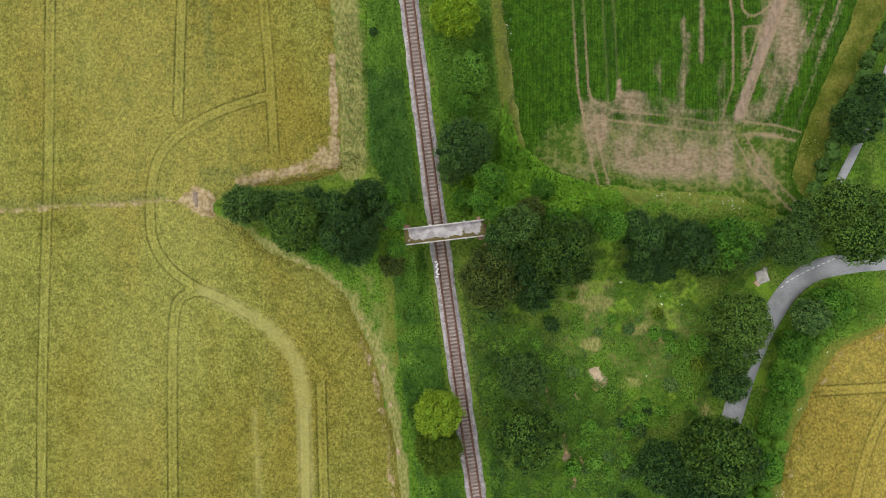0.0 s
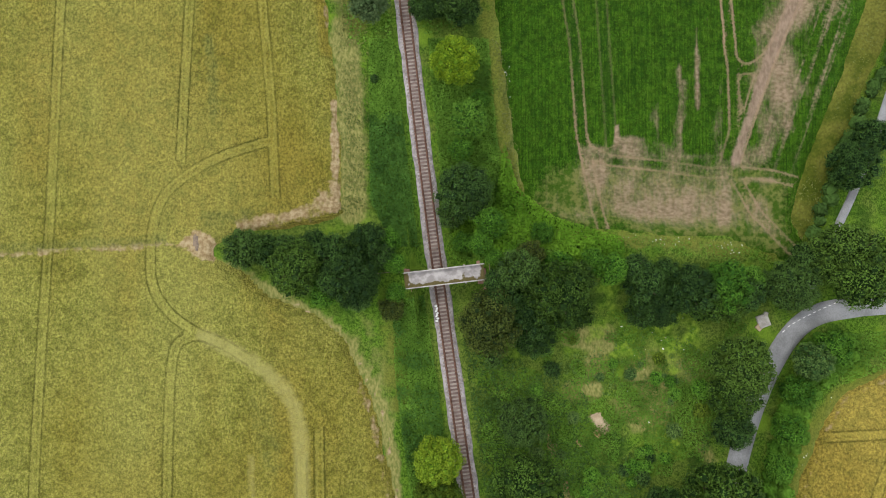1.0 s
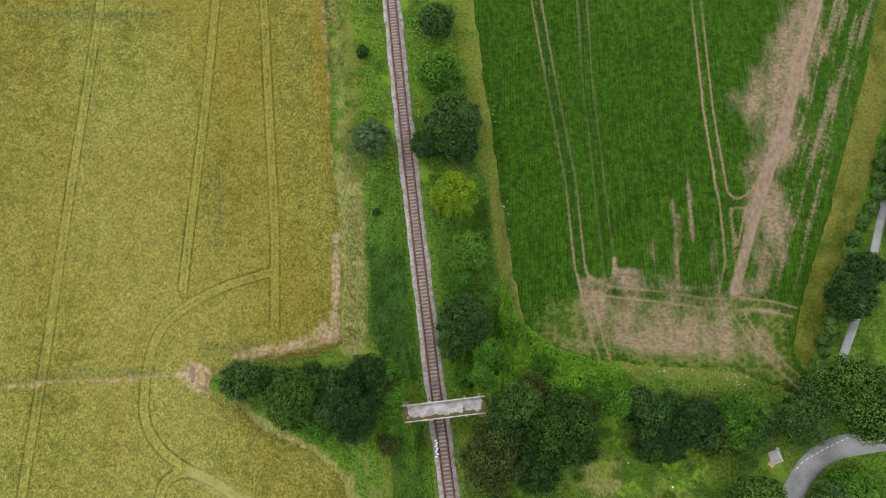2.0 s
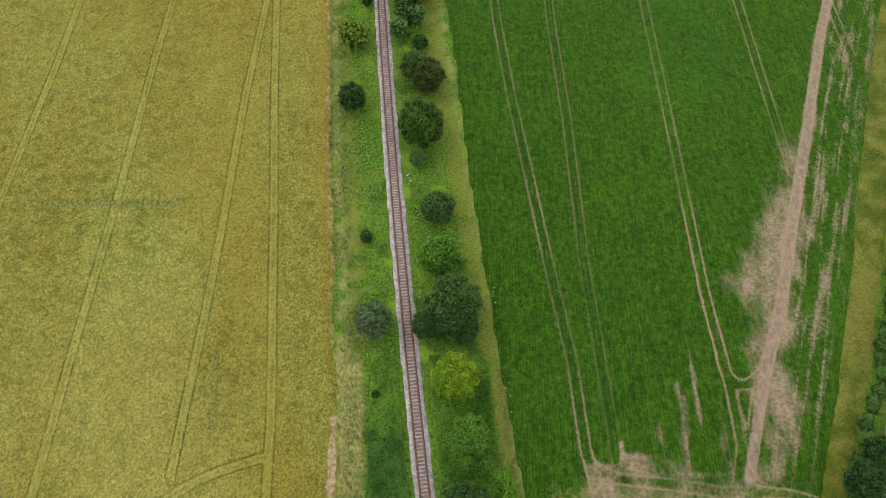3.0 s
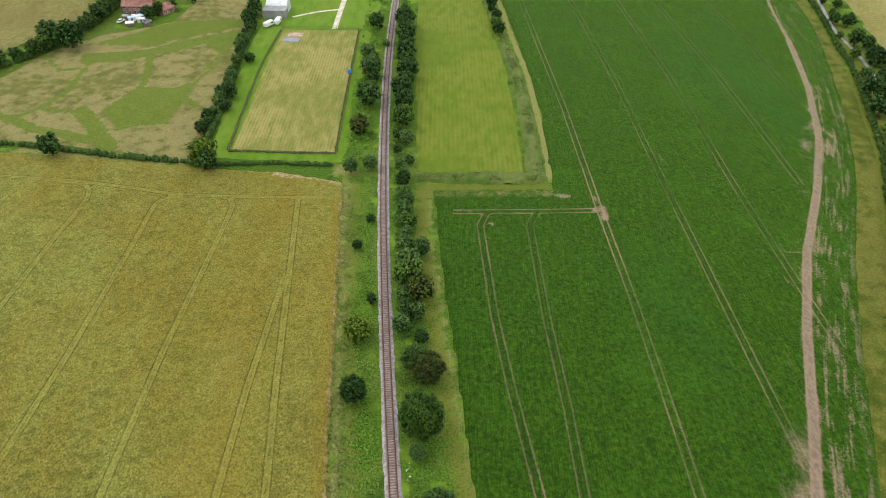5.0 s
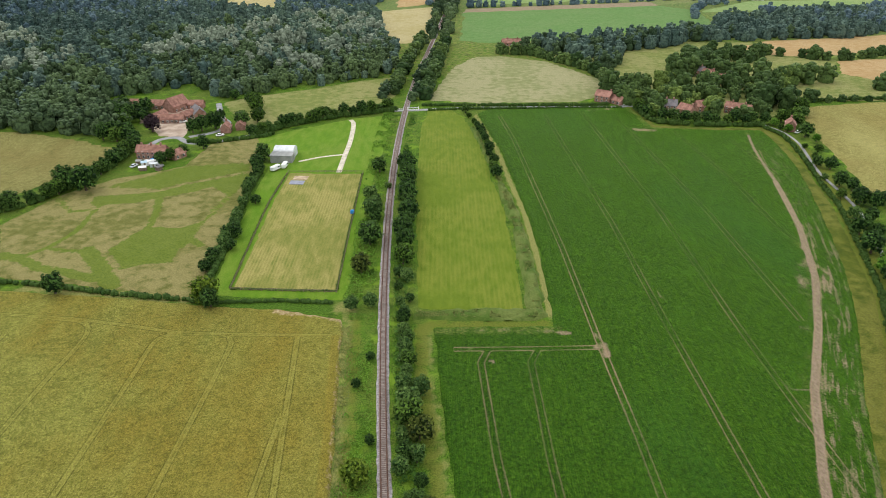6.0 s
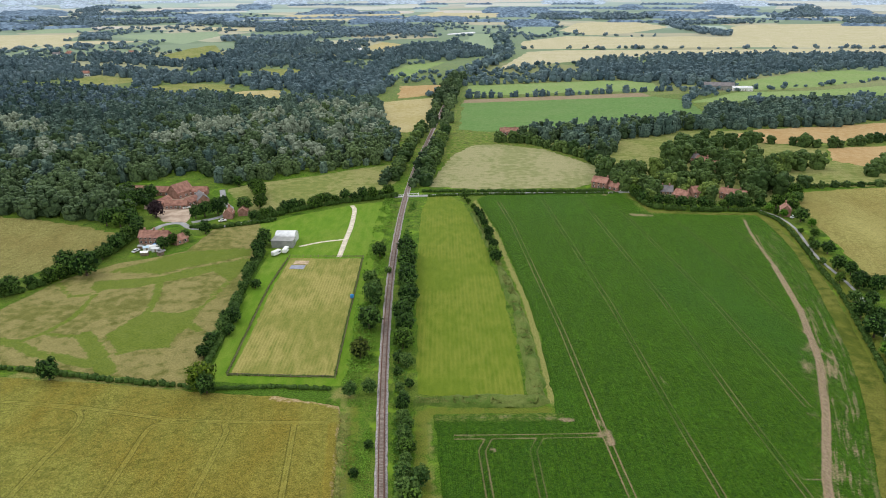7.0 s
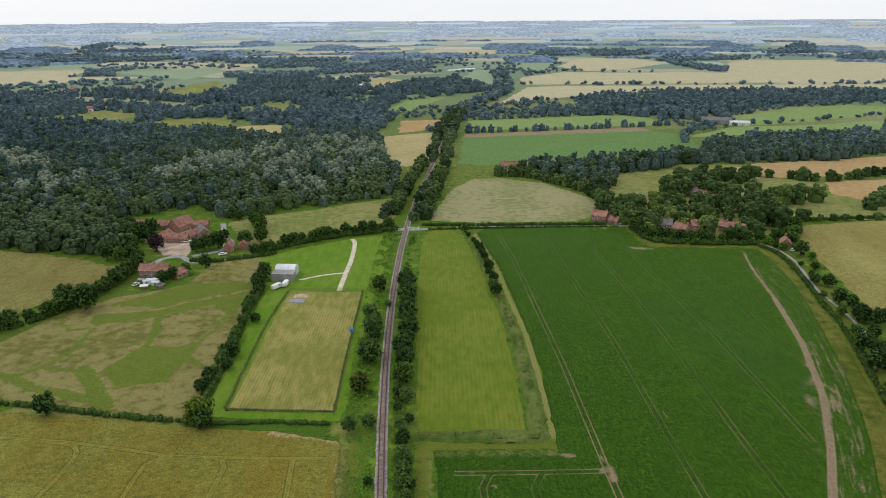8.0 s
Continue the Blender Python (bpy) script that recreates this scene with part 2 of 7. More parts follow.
    c = s.mix(s.step(s.calc("ADD", s.attr("bare"), worn_off), 0.36, 0.98, 0, 0.9), c, soil)
    stripe = s.calc("ADD", s.calc("MULTIPLY", s.step(torn, 0.36, 0.72), 0.75), s.calc("MULTIPLY", patchy, 1.25))
    c = s.mix(s.calc("MULTIPLY", s.step(stripe, 0.22, 0.85, 0, 0.75), s.attr("torn")), c, soil)
    c = s.mix(s.step(s.calc("ADD", s.attr("haul"), s.calc("MULTIPLY", patchy, 0.5)), 0.25, 0.7, 0, 0.95), c,
              s.mix(s.step(s.noise(0.9, 5, (2.0, 1.0, 1.0)), 0.3, 0.7), (0.2, 0.142, 0.098), (0.31, 0.225, 0.162)))
    d = s.calc("ADD", s.attr("tram"), s.calc("MULTIPLY", s.calc("SUBTRACT", s.noise(3.0, 5), 0.5), 0.7))
    rut = s.step(s.calc("ABSOLUTE", s.calc("SUBTRACT", d, 0.9)), 0.02, 0.36, 1.0, 0.0)
    broken = s.step(s.noise(0.05, 5, (1.0, 0.6, 1.0)), 0.36, 0.62, 0.3, 1.0)
    c = s.mix(s.calc("MULTIPLY", rut, s.calc("MULTIPLY", broken, s.attr("worn"))), c, s.mix(s.noise(1.5, 3), (0.2, 0.135, 0.075), (0.4, 0.285, 0.185)))
    between = s.step(s.attr("worn"), 0.8, 0.9, 1.0, 0.0)
    # dark line inside each rut: its shadow, put into the colour
    dark = s.step(s.calc("ABSOLUTE", s.calc("SUBTRACT", d, 0.55)), 0.05, 0.3, 0.4, 0.0)
    c = s.mix(s.calc("MULTIPLY", s.calc("MULTIPLY", dark, between), s.step(s.calc("ADD", s.attr("bare"), s.calc("ADD", s.attr("weed"), s.attr("haul"))), 0.0, 0.5, 1.0, 0.0)), c, (0.012, 0.04, 0.004))
    s.bump(s.calc("ADD", leaf, s.calc("ADD", fine, rows)), 0.8, 0.3)
    return s.done(c)


def turf(name, dark, light, straw, along=(1, 1, 1), turn=0.0, row=0.0, rough=0.5, cut=0.4):
    """Pasture or mown grass: mottled, with optional cut rows and paler tussocks."""
    s = Shade(name, 0.95, specular=0.06, sheen=0.06)
    wide, mid, fine = s.noise(0.03, 6), s.noise(0.22, 7, along, turn), s.noise(2.2, 6)
    c = s.mix(s.step(s.calc("ADD", s.calc("MULTIPLY", fine, 0.5), s.calc("MULTIPLY", mid, 0.5)), 0.26, 0.74), dark, light)
    c = s.mix(s.step(s.calc("ADD", s.calc("MULTIPLY", wide, 0.6), s.calc("MULTIPLY", mid, 0.5)), 0.5 - 0.05 * rough, 0.68 - 0.1 * rough, 0, 0.25 + 0.65 * rough), c, s.mix(s.step(fine, 0.3, 0.7), tuple(0.7 * k for k in straw), tuple(1.15 * k for k in straw)))
    c = s.mix(s.step(s.calc("ADD", s.attr("lush"), s.calc("MULTIPLY", s.calc("SUBTRACT", s.noise(0.45, 6), 0.5), 1.2)), 0.4, 0.7, 0, 0.88), c,
              s.mix(s.step(fine, 0.3, 0.7), (0.066, 0.108, 0.01), (0.135, 0.172, 0.022)))
    if row:
        w = s.node("ShaderNodeTexWave")
        w.inputs["Scale"].default_value, w.inputs["Distortion"].default_value = row, 0.9
        w.inputs["Detail"].default_value = 2.0
        s.put(w.inputs["Vector"], s.pos)
        c = s.mix(s.calc("MULTIPLY", s.step(w.outputs["Fac"], 0.3, 0.9), s.step(s.noise(0.03, 4), 0.38, 0.62, 0.15 * cut, cut)), c, tuple(1.12 * k for k in straw))
    s.bump(s.calc("ADD", fine, mid), 0.8, 0.25)
    return s.done(c)


def foliage(name, dark, light, joined=False, crowns=False):
    """Leaves: sprays and leafy masses of differing tone, inside and hollows painted dark as shade, and every tree with
    its own cast.
    """
    s = Shade(name, 0.75, specular=0.12)
    own = s.attr("tone") if joined else s.each()
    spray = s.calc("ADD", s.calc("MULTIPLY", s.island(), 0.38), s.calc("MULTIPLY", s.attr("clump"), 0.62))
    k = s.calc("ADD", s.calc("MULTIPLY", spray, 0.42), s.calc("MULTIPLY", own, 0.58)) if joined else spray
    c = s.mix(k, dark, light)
    c = s.mix(s.step(own, 0.55, 1.0, 0, 0.5), c, tuple(0.6 * a + 0.4 * b for a, b in zip(light, (0.11, 0.16, 0.03))))
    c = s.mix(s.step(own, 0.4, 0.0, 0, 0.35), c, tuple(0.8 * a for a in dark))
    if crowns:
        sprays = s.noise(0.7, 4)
        # bump hollows between leaf sprays darkened in colour, as shade
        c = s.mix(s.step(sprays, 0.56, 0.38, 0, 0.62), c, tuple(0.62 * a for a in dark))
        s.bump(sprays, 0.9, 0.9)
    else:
        # inner masses take the dark tone: the crown's inner shade as colour
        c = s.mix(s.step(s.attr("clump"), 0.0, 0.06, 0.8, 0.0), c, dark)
    return s.done(c)


def canopy(name, dark, light):
    """A wood's roof of leaves seen from far off: crowns of differing tone, with the shade of the gaps painted in."""
    s = Shade(name, 0.9, specular=0.05)
    crowns, patch, fine = s.noise(0.085, 4), s.noise(0.012, 4), s.noise(0.4, 4)
    k = s.calc("ADD", s.calc("MULTIPLY", crowns, 0.65), s.calc("MULTIPLY", fine, 0.35))
    c = s.mix(s.step(k, 0.42, 0.6), tuple(0.6 * v for v in dark), light)
    c = s.mix(s.step(patch, 0.5, 0.7, 0, 0.45), c, tuple(1.15 * v for v in light))
    c = s.mix(s.step(patch, 0.5, 0.3, 0, 0.5), c, tuple(0.8 * v for v in dark))
    s.bump(s.calc("ADD", crowns, s.calc("MULTIPLY", fine, 0.4)), 1.0, 5.0)
    return s.done(c)

GRASS = grass_ground()
WHEAT = wheat("wheat_ears", (0.13, 0.143, 0.02), (0.303, 0.292, 0.07), (0.24, 0.188, 0.028))
GOLD_FAR = wheat("far_wheat_ears", (0.165, 0.16, 0.045), (0.29, 0.265, 0.1), (0.24, 0.2, 0.065))
GOLD_PALE = wheat("pale_barley_ears", (0.205, 0.195, 0.055), (0.36, 0.325, 0.115), (0.29, 0.24, 0.075))
GOLD = wheat("barley_ears", (0.155, 0.142, 0.02), (0.36, 0.3, 0.06), (0.28, 0.2, 0.032))
BEET = beet()
BALLAST = plain("ballast_stone", (0.2, 0.178, 0.178), (0.42, 0.378, 0.38), 1.2, 0.95, bump=0.06, fine=9)
BALLAST_DARK = plain("oily_ballast", (0.12, 0.083, 0.072), (0.23, 0.168, 0.148), 1.0, 0.95, bump=0.06, fine=9)
RUST = plain("rusty_rail", (0.09, 0.045, 0.03), (0.19, 0.1, 0.07), 2.0, 0.6, 0.4)
CONCRETE = plain("weathered_concrete", (0.26, 0.24, 0.21), (0.48, 0.46, 0.42), 0.8, 0.9)
SLEEPER = plain("stained_sleeper", (0.2, 0.165, 0.14), (0.35, 0.3, 0.26), 0.9, 0.9)
ASPHALT = plain("worn_asphalt", (0.2, 0.2, 0.2), (0.33, 0.33, 0.335), 0.25, 0.85, bump=0.015, fine=5)
PAINT = plain("white_road_paint", (0.6, 0.6, 0.58), (0.8, 0.8, 0.78), 2.0, 0.7)
CHALK = plain("chalk_gravel", (0.42, 0.37, 0.27), (0.66, 0.6, 0.48), 0.5, 0.95)
YARD = plain("yard_gravel", (0.3, 0.22, 0.16), (0.5, 0.4, 0.31), 0.2, 0.95)
SANDY = plain("sandy_soil", (0.3, 0.22, 0.13), (0.52, 0.41, 0.28), 0.5, 0.95)
BRICK = plain("red_brick", (0.22, 0.11, 0.08), (0.38, 0.22, 0.17), 0.6, 0.9)
TILE = plain("clay_pantiles", (0.2, 0.095, 0.07), (0.38, 0.2, 0.15), 0.5, 0.85, bump=0.08, fine=3)
SLATE = plain("grey_slates", (0.1, 0.095, 0.1), (0.2, 0.18, 0.18), 0.35, 0.7)
BARK = plain("bark", (0.05, 0.035, 0.025), (0.13, 0.1, 0.075), 1.5, 0.95)
TIN_PALE = plain("pale_sheet_roof", (0.5, 0.52, 0.53), (0.72, 0.73, 0.73), 0.3, 0.5, 0.1)
TIN_GREY = plain("grey_sheet_wall", (0.2, 0.21, 0.2), (0.33, 0.33, 0.31), 0.3, 0.6, 0.1)
WHITE = plain("white_paint", (0.68, 0.68, 0.66), (0.82, 0.82, 0.8), 1.0, 0.6)
DARK_GLASS = plain("window_glass", (0.02, 0.025, 0.03), (0.04, 0.045, 0.05), 1.0, 0.1)
TIMBER = plain("weathered_timber", (0.1, 0.075, 0.05), (0.24, 0.19, 0.13), 2.0, 0.9)
BLUE = plain("blue_plastic", (0.02, 0.2, 0.5), (0.05, 0.3, 0.62), 1.0, 0.5)
MAT = plain("grey_blue_matting", (0.2, 0.22, 0.28), (0.3, 0.31, 0.36), 0.5, 0.9)
WATER = plain("pond_water", (0.3, 0.33, 0.35), (0.4, 0.42, 0.44), 0.02, 0.15)

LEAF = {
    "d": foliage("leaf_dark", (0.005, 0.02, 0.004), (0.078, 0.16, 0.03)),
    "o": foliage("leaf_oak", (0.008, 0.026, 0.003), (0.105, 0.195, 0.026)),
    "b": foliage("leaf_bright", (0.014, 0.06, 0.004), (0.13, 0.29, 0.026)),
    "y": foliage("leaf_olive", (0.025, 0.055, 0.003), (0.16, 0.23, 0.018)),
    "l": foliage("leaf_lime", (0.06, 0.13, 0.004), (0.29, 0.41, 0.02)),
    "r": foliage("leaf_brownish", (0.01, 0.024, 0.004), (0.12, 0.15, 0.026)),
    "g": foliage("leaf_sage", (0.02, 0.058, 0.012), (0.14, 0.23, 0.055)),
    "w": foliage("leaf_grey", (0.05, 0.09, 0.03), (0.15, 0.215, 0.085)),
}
# woodland leaves carry haze blue in their colour, more with distance
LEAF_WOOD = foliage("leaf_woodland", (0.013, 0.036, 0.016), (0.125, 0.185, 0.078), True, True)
LEAF_MID = foliage("leaf_woodland_hazed", (0.052, 0.096, 0.118), (0.165, 0.235, 0.25), True, True)
LEAF_FAR = foliage("leaf_distant_hazed", (0.088, 0.14, 0.18), (0.185, 0.26, 0.3), True, True)
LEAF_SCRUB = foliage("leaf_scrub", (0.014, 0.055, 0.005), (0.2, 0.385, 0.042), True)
# far canopies are paled and blued in the base colour for haze
CANOPY_FAR = canopy("wood_canopy_hazed", (0.11, 0.172, 0.25), (0.2, 0.285, 0.375))
CANOPY_RIM = canopy("wood_canopy_skyline_hazed", (0.42, 0.52, 0.63), (0.48, 0.58, 0.69))
LEAF_TALL = foliage("leaf_tall_grass", (0.055, 0.082, 0.015), (0.235, 0.25, 0.075), True)


# ---- shared arithmetic ----
def lattice(x, y, scale, seed):
    """Smooth value noise, 0 to 1, on arrays."""
    x, y = np.asarray(x) / scale + 91.7, np.asarray(y) / scale + 47.3
    i, j = np.floor(x).astype(np.int64), np.floor(y).astype(np.int64)
    u, v = x - i, y - j
    u, v = u * u * (3 - 2 * u), v * v * (3 - 2 * v)

    def h(a, b):
        k = (a * 374761393 + b * 668265263 + seed * 974634777) & 0x7FFFFFFF
        k = ((k ^ (k >> 13)) * 1274126177) & 0x7FFFFFFF
        return ((k ^ (k >> 16)) & 0xFFFF) / 65535.0

    return (h(i, j) * (1 - u) + h(i + 1, j) * u) * (1 - v) + (h(i, j + 1) * (1 - u) + h(i + 1, j + 1) * u) * v


def line_distance(x, y, line):
    """Distance from arrays of points to a polyline."""
    best = np.full(np.shape(x), 1e9)
    for (ax, ay), (bx, by) in zip(line[:-1], line[1:]):
        dx, dy = bx - ax, by - ay
        k = np.clip(((x - ax) * dx + (y - ay) * dy) / (dx * dx + dy * dy), 0, 1)
        best = np.minimum(best, np.hypot(x - ax - k * dx, y - ay - k * dy))
    return best


def inside(x, y, ring):
    odd = np.zeros(np.shape(x), bool)
    for (ax, ay), (bx, by) in zip(ring, ring[1:] + ring[:1]):
        if ay != by:
            odd ^= ((ay > y) != (by > y)) & (x < (bx - ax) * (y - ay) / (by - ay) + ax)
    return odd


def signed(x, y, ring):
    """Distance to a ring's edge, positive inside it."""
    d = line_distance(x, y, ring + ring[:1])
    return np.where(inside(x, y, ring), d, -d)


def soft_step(x):
    x = np.clip(x, 0, 1)
    return x * x * (3 - 2 * x)


def smooth_line(line, step):
    """A rounded polyline through the given points, with vertices about step apart."""
    p = [Vector(q) for q in line]
    p = [2 * p[0] - p[1]] + p + [2 * p[-1] - p[-2]]
    out = []
    for a, b, c, d in zip(p, p[1:], p[2:], p[3:]):
        n = max(1, int((c - b).length / step))
        for k in range(n):
            t = k / n
            out.append(0.5 * ((2 * b) + (c - a) * t + (2 * a - 5 * b + 4 * c - d) * t * t + (3 * b - a - 3 * c + d) * t ** 3))
    out.append(p[-2])
    return [tuple(q) for q in out]


# the farm bridge: middle of its deck, its direction, and the ramps that lead up to it
BRIDGE = (0.67, 1.0)
ALONG, ACROSS = (0.9932, 0.1168), (-0.1168, 0.9932)


def ground_height(x, y):
    x, y = np.asarray(x, float), np.asarray(y, float)
    r = np.hypot(x, y)
    z = 95 * soft_step((r - 1800) / 3000)
    px, py = x - BRIDGE[0], y - BRIDGE[1]
    s, d = px * ALONG[0] + py * ALONG[1], np.abs(px * ACROSS[0] + py * ACROSS[1])
    top = 5.2 * np.clip(1 - (np.abs(s) - 8) / np.where(s < 0, 30, 52), 0, 1)
    ramp = np.clip(np.minimum(top, top - (d - 2.5) / 1.7), 0, None)
    return z + np.where(np.abs(s) > 5.6, ramp, 0.0)


def height_at(x, y):
    return float(ground_height(x, y))


# ---- mesh making ----
def raw_mesh(name, verts, faces, material, smooth=False, attributes=()):
    """A mesh from arrays: faces all have the same number of corners."""
    verts, faces = np.asarray(verts, np.float32), np.asarray(faces, np.int32)
    me = bpy.data.meshes.new(name)
    me.vertices.add(len(verts))
    me.vertices.foreach_set("co", verts.ravel())
    n, k = faces.shape
    me.loops.add(n * k)
    me.loops.foreach_set("vertex_index", faces.ravel())
    me.polygons.add(n)
    me.polygons.foreach_set("loop_start", np.arange(0, n * k, k, dtype=np.int32))
    if smooth:
        me.polygons.foreach_set("use_smooth", np.ones(n, bool))
    for key, domain, values in attributes:
        a = me.attributes.new(key, "FLOAT", domain)
        a.data.foreach_set("value", np.asarray(values, np.float32))
    me.update(calc_edges=True)
    me.materials.append(material)
    return me


def part(name, me, parent=None, label="", m=None):
    """One mesh object, under its thing where a parent is given."""
    if isinstance(me, tuple):
        bm, material = me
        mesh = bpy.data.meshes.new(name)
        bm.to_mesh(mesh)
        bm.free()
        mesh.materials.append(material)
        me = mesh
    ob = new(name, me)
    if parent:
        ob.parent = parent
    if m is not None:
        ob.matrix_basis = m
    return tagged(ob, label)


def boxes(*rows, bevel=0.0):
    """A bmesh of boxes: rows of centre x, y, z, size x, y, z and optionally a turn about z in radians."""
    bm = bmesh.new()
    for x, y, z, a, b, c, *turn in rows:
        m = Matrix.Translation((x, y, z)) @ Matrix.Rotation(turn[0] if turn else 0, 4, "Z") @ Matrix.Diagonal((a, b, c, 1))
        bmesh.ops.create_cube(bm, size=1, matrix=m)
    if bevel:
        bmesh.ops.bevel(bm, geom=bm.edges[:], offset=bevel, segments=1, affect="EDGES")
    return bm


def sheet(name, ring, step, high, material, maps=(), ragged=0.5, label="", category="field", kind="structure", lumps=0.0):
    """A standing crop or turf over a ring of ground: a top that rises out of the soil along an uneven edge."""
    ring = [tuple(map(float, p)) for p in ring]
    xs = np.arange(min(p[0] for p in ring) - step, max(p[0] for p in ring) + 2 * step, step)
    ys = np.arange(min(p[1] for p in ring) - step, max(p[1] for p in ring) + 2 * step, step)
    X, Y = np.meshgrid(xs, ys)
    sd = signed(X, Y, ring) + ragged * 2 * (lattice(X, Y, 3.1, 5) - 0.5) + ragged * 2 * (lattice(X, Y, 11.0, 6) - 0.5)
    Z = ground_height(X, Y) - 0.25 + (high + 0.25) * soft_step(sd / (1.2 * step) + 0.5)
    if lumps:
        Z += lumps * (lattice(X, Y, 2.5, 8) + lattice(X, Y, 7.0, 9) - 1) * (sd > step)
    h, w = X.shape
    q = np.arange(h * w).reshape(h, w)
    F = np.stack([q[:-1, :-1], q[:-1, 1:], q[1:, 1:], q[1:, :-1]], -1).reshape(-1, 4)
    F = F[(sd.ravel()[F] > -1.2 * step).any(1)]
    used = np.unique(F)
    new_id = np.full(h * w, -1)
    new_id[used] = np.arange(len(used))
    x, y = X.ravel()[used], Y.ravel()[used]
    attributes = [(key, "POINT", f(x, y)) for key, f in maps]
    me = raw_mesh(name, np.stack([x, y, Z.ravel()[used]], 1), new_id[F], material, True, attributes)
    return tagged(new(name, me), label, category, kind=kind)


def ribbon(name, line, width, lift, material, label="", category="track", kind="structure", step=2.0, ragged=0.0, parent=None):
    """A path of some thickness laid over the ground along a line."""
    pts = smooth_line(line, step)
    n = len(pts)
    V, F = [], []
    for i, (x, y) in enumerate(pts):
        ax, ay = pts[max(0, i - 1)]
        bx, by = pts[min(n - 1, i + 1)]
        length = math.hypot(bx - ax, by - ay)
        nx, ny = -(by - ay) / length, (bx - ax) / length
        rough = ragged * (float(lattice(x, y, 2.3, 3)) - 0.5)
        for k, drop in ((-0.5, -0.3), (-0.48, 0.0), (-0.2, 0.025), (0.2, 0.025), (0.48, 0.0), (0.5, -0.3)):
            off = k * width + (rough if abs(k) > 0.4 else 0)
            px, py = x + nx * off, y + ny * off
            V.append((px, py, height_at(px, py) + lift + drop * min(1, width)))
    for i in range(n - 1):
        for k in range(5):
            a = i * 6 + k
            F.append((a + 1, a, a + 6, a + 7))
    ob = part(name, raw_mesh(name, V, F, material, True), parent, label)
    return ob if parent else tagged(ob, category=category, kind=kind)


def glow(lines):
    """A map that is 1 on the given lines and falls off over their widths."""
    def f(x, y):
        v = np.zeros(np.shape(x))
        for line, width, strength in lines:
            v = np.maximum(v, strength * np.clip(1.5 - line_distance(x, y, line) / width, 0, 1))
        return v
    return f


def area(rings):
    """A map that is high inside the given rings, with soft edges."""
    def f(x, y):
        v = np.zeros(np.shape(x))
        for ring, soft, strength in rings:
            v = np.maximum(v, strength * np.clip(0.5 + signed(x, y, ring) / soft, 0, 1))
        return v
    return f


def nearest(lines):
    """A map of the distance to the nearest of some wheel lines, which end square."""
    def f(x, y):
        v = np.full(np.shape(x), 1e3)
        for line in lines:
            d = line_distance(x, y, line)
            for (ax, ay), (bx, by) in ((line[0], line[1]), (line[-1], line[-2])):
                past = (x - ax) * (bx - ax) + (y - ay) * (by - ay) < 0
                d = np.where(past & (np.hypot(x - ax, y - ay) < d + 0.01), 30.0, d)
            v = np.minimum(v, d)
        return np.minimum(v, 30)
    return f


def both(*maps):
    return lambda x, y: np.maximum.reduce([f(x, y) for f in maps])


# ---- the railway's line ----
def rail_x(y):
    if y > 520:
        return rail_x(520) + 0.08 * (y - 520)
    return 2.9e-8 * y ** 3 + 1.899e-4 * y * y - 0.13517 * y - 0.415


def rail_line(y0, y1, step, off=0.0):
    out = []
    y = y0
    while y <= y1:
        k = (rail_x(y + 1) - rail_x(y - 1)) / 2
        n = math.hypot(1, k)
        out.append((rail_x(y) + off / n, y - off * k / n))
        y += step
    return out


# ---- ground: one sheet out to the horizon ----
BANK_W = [(-12.6, 42), (-12.4, 27), (-4.8, 27), (-5, 30), (-7, 42)]
BANK_NETTLES = [(-12.4, 29), (-12.2, 14), (-8, 6), (-3.2, 6), (-4.9, 29)]
BANK_SW = [(-8, -3), (-3, -2), (2.4, -34), (3.5, -48), (-3, -48), (-6, -30), (-8, -14)]
BANK_E = [(-2.4, 42), (8, 42), (9.5, 24), (14, 12), (22, 7), (30, 3), (16, 3), (2, 4), (0, 14)]
GLADE = [(4, -3), (14, -9), (22, -5), (46, -3), (54, -8), (47, -14), (46, -25), (36, -48), (8, -48), (6, -26)]

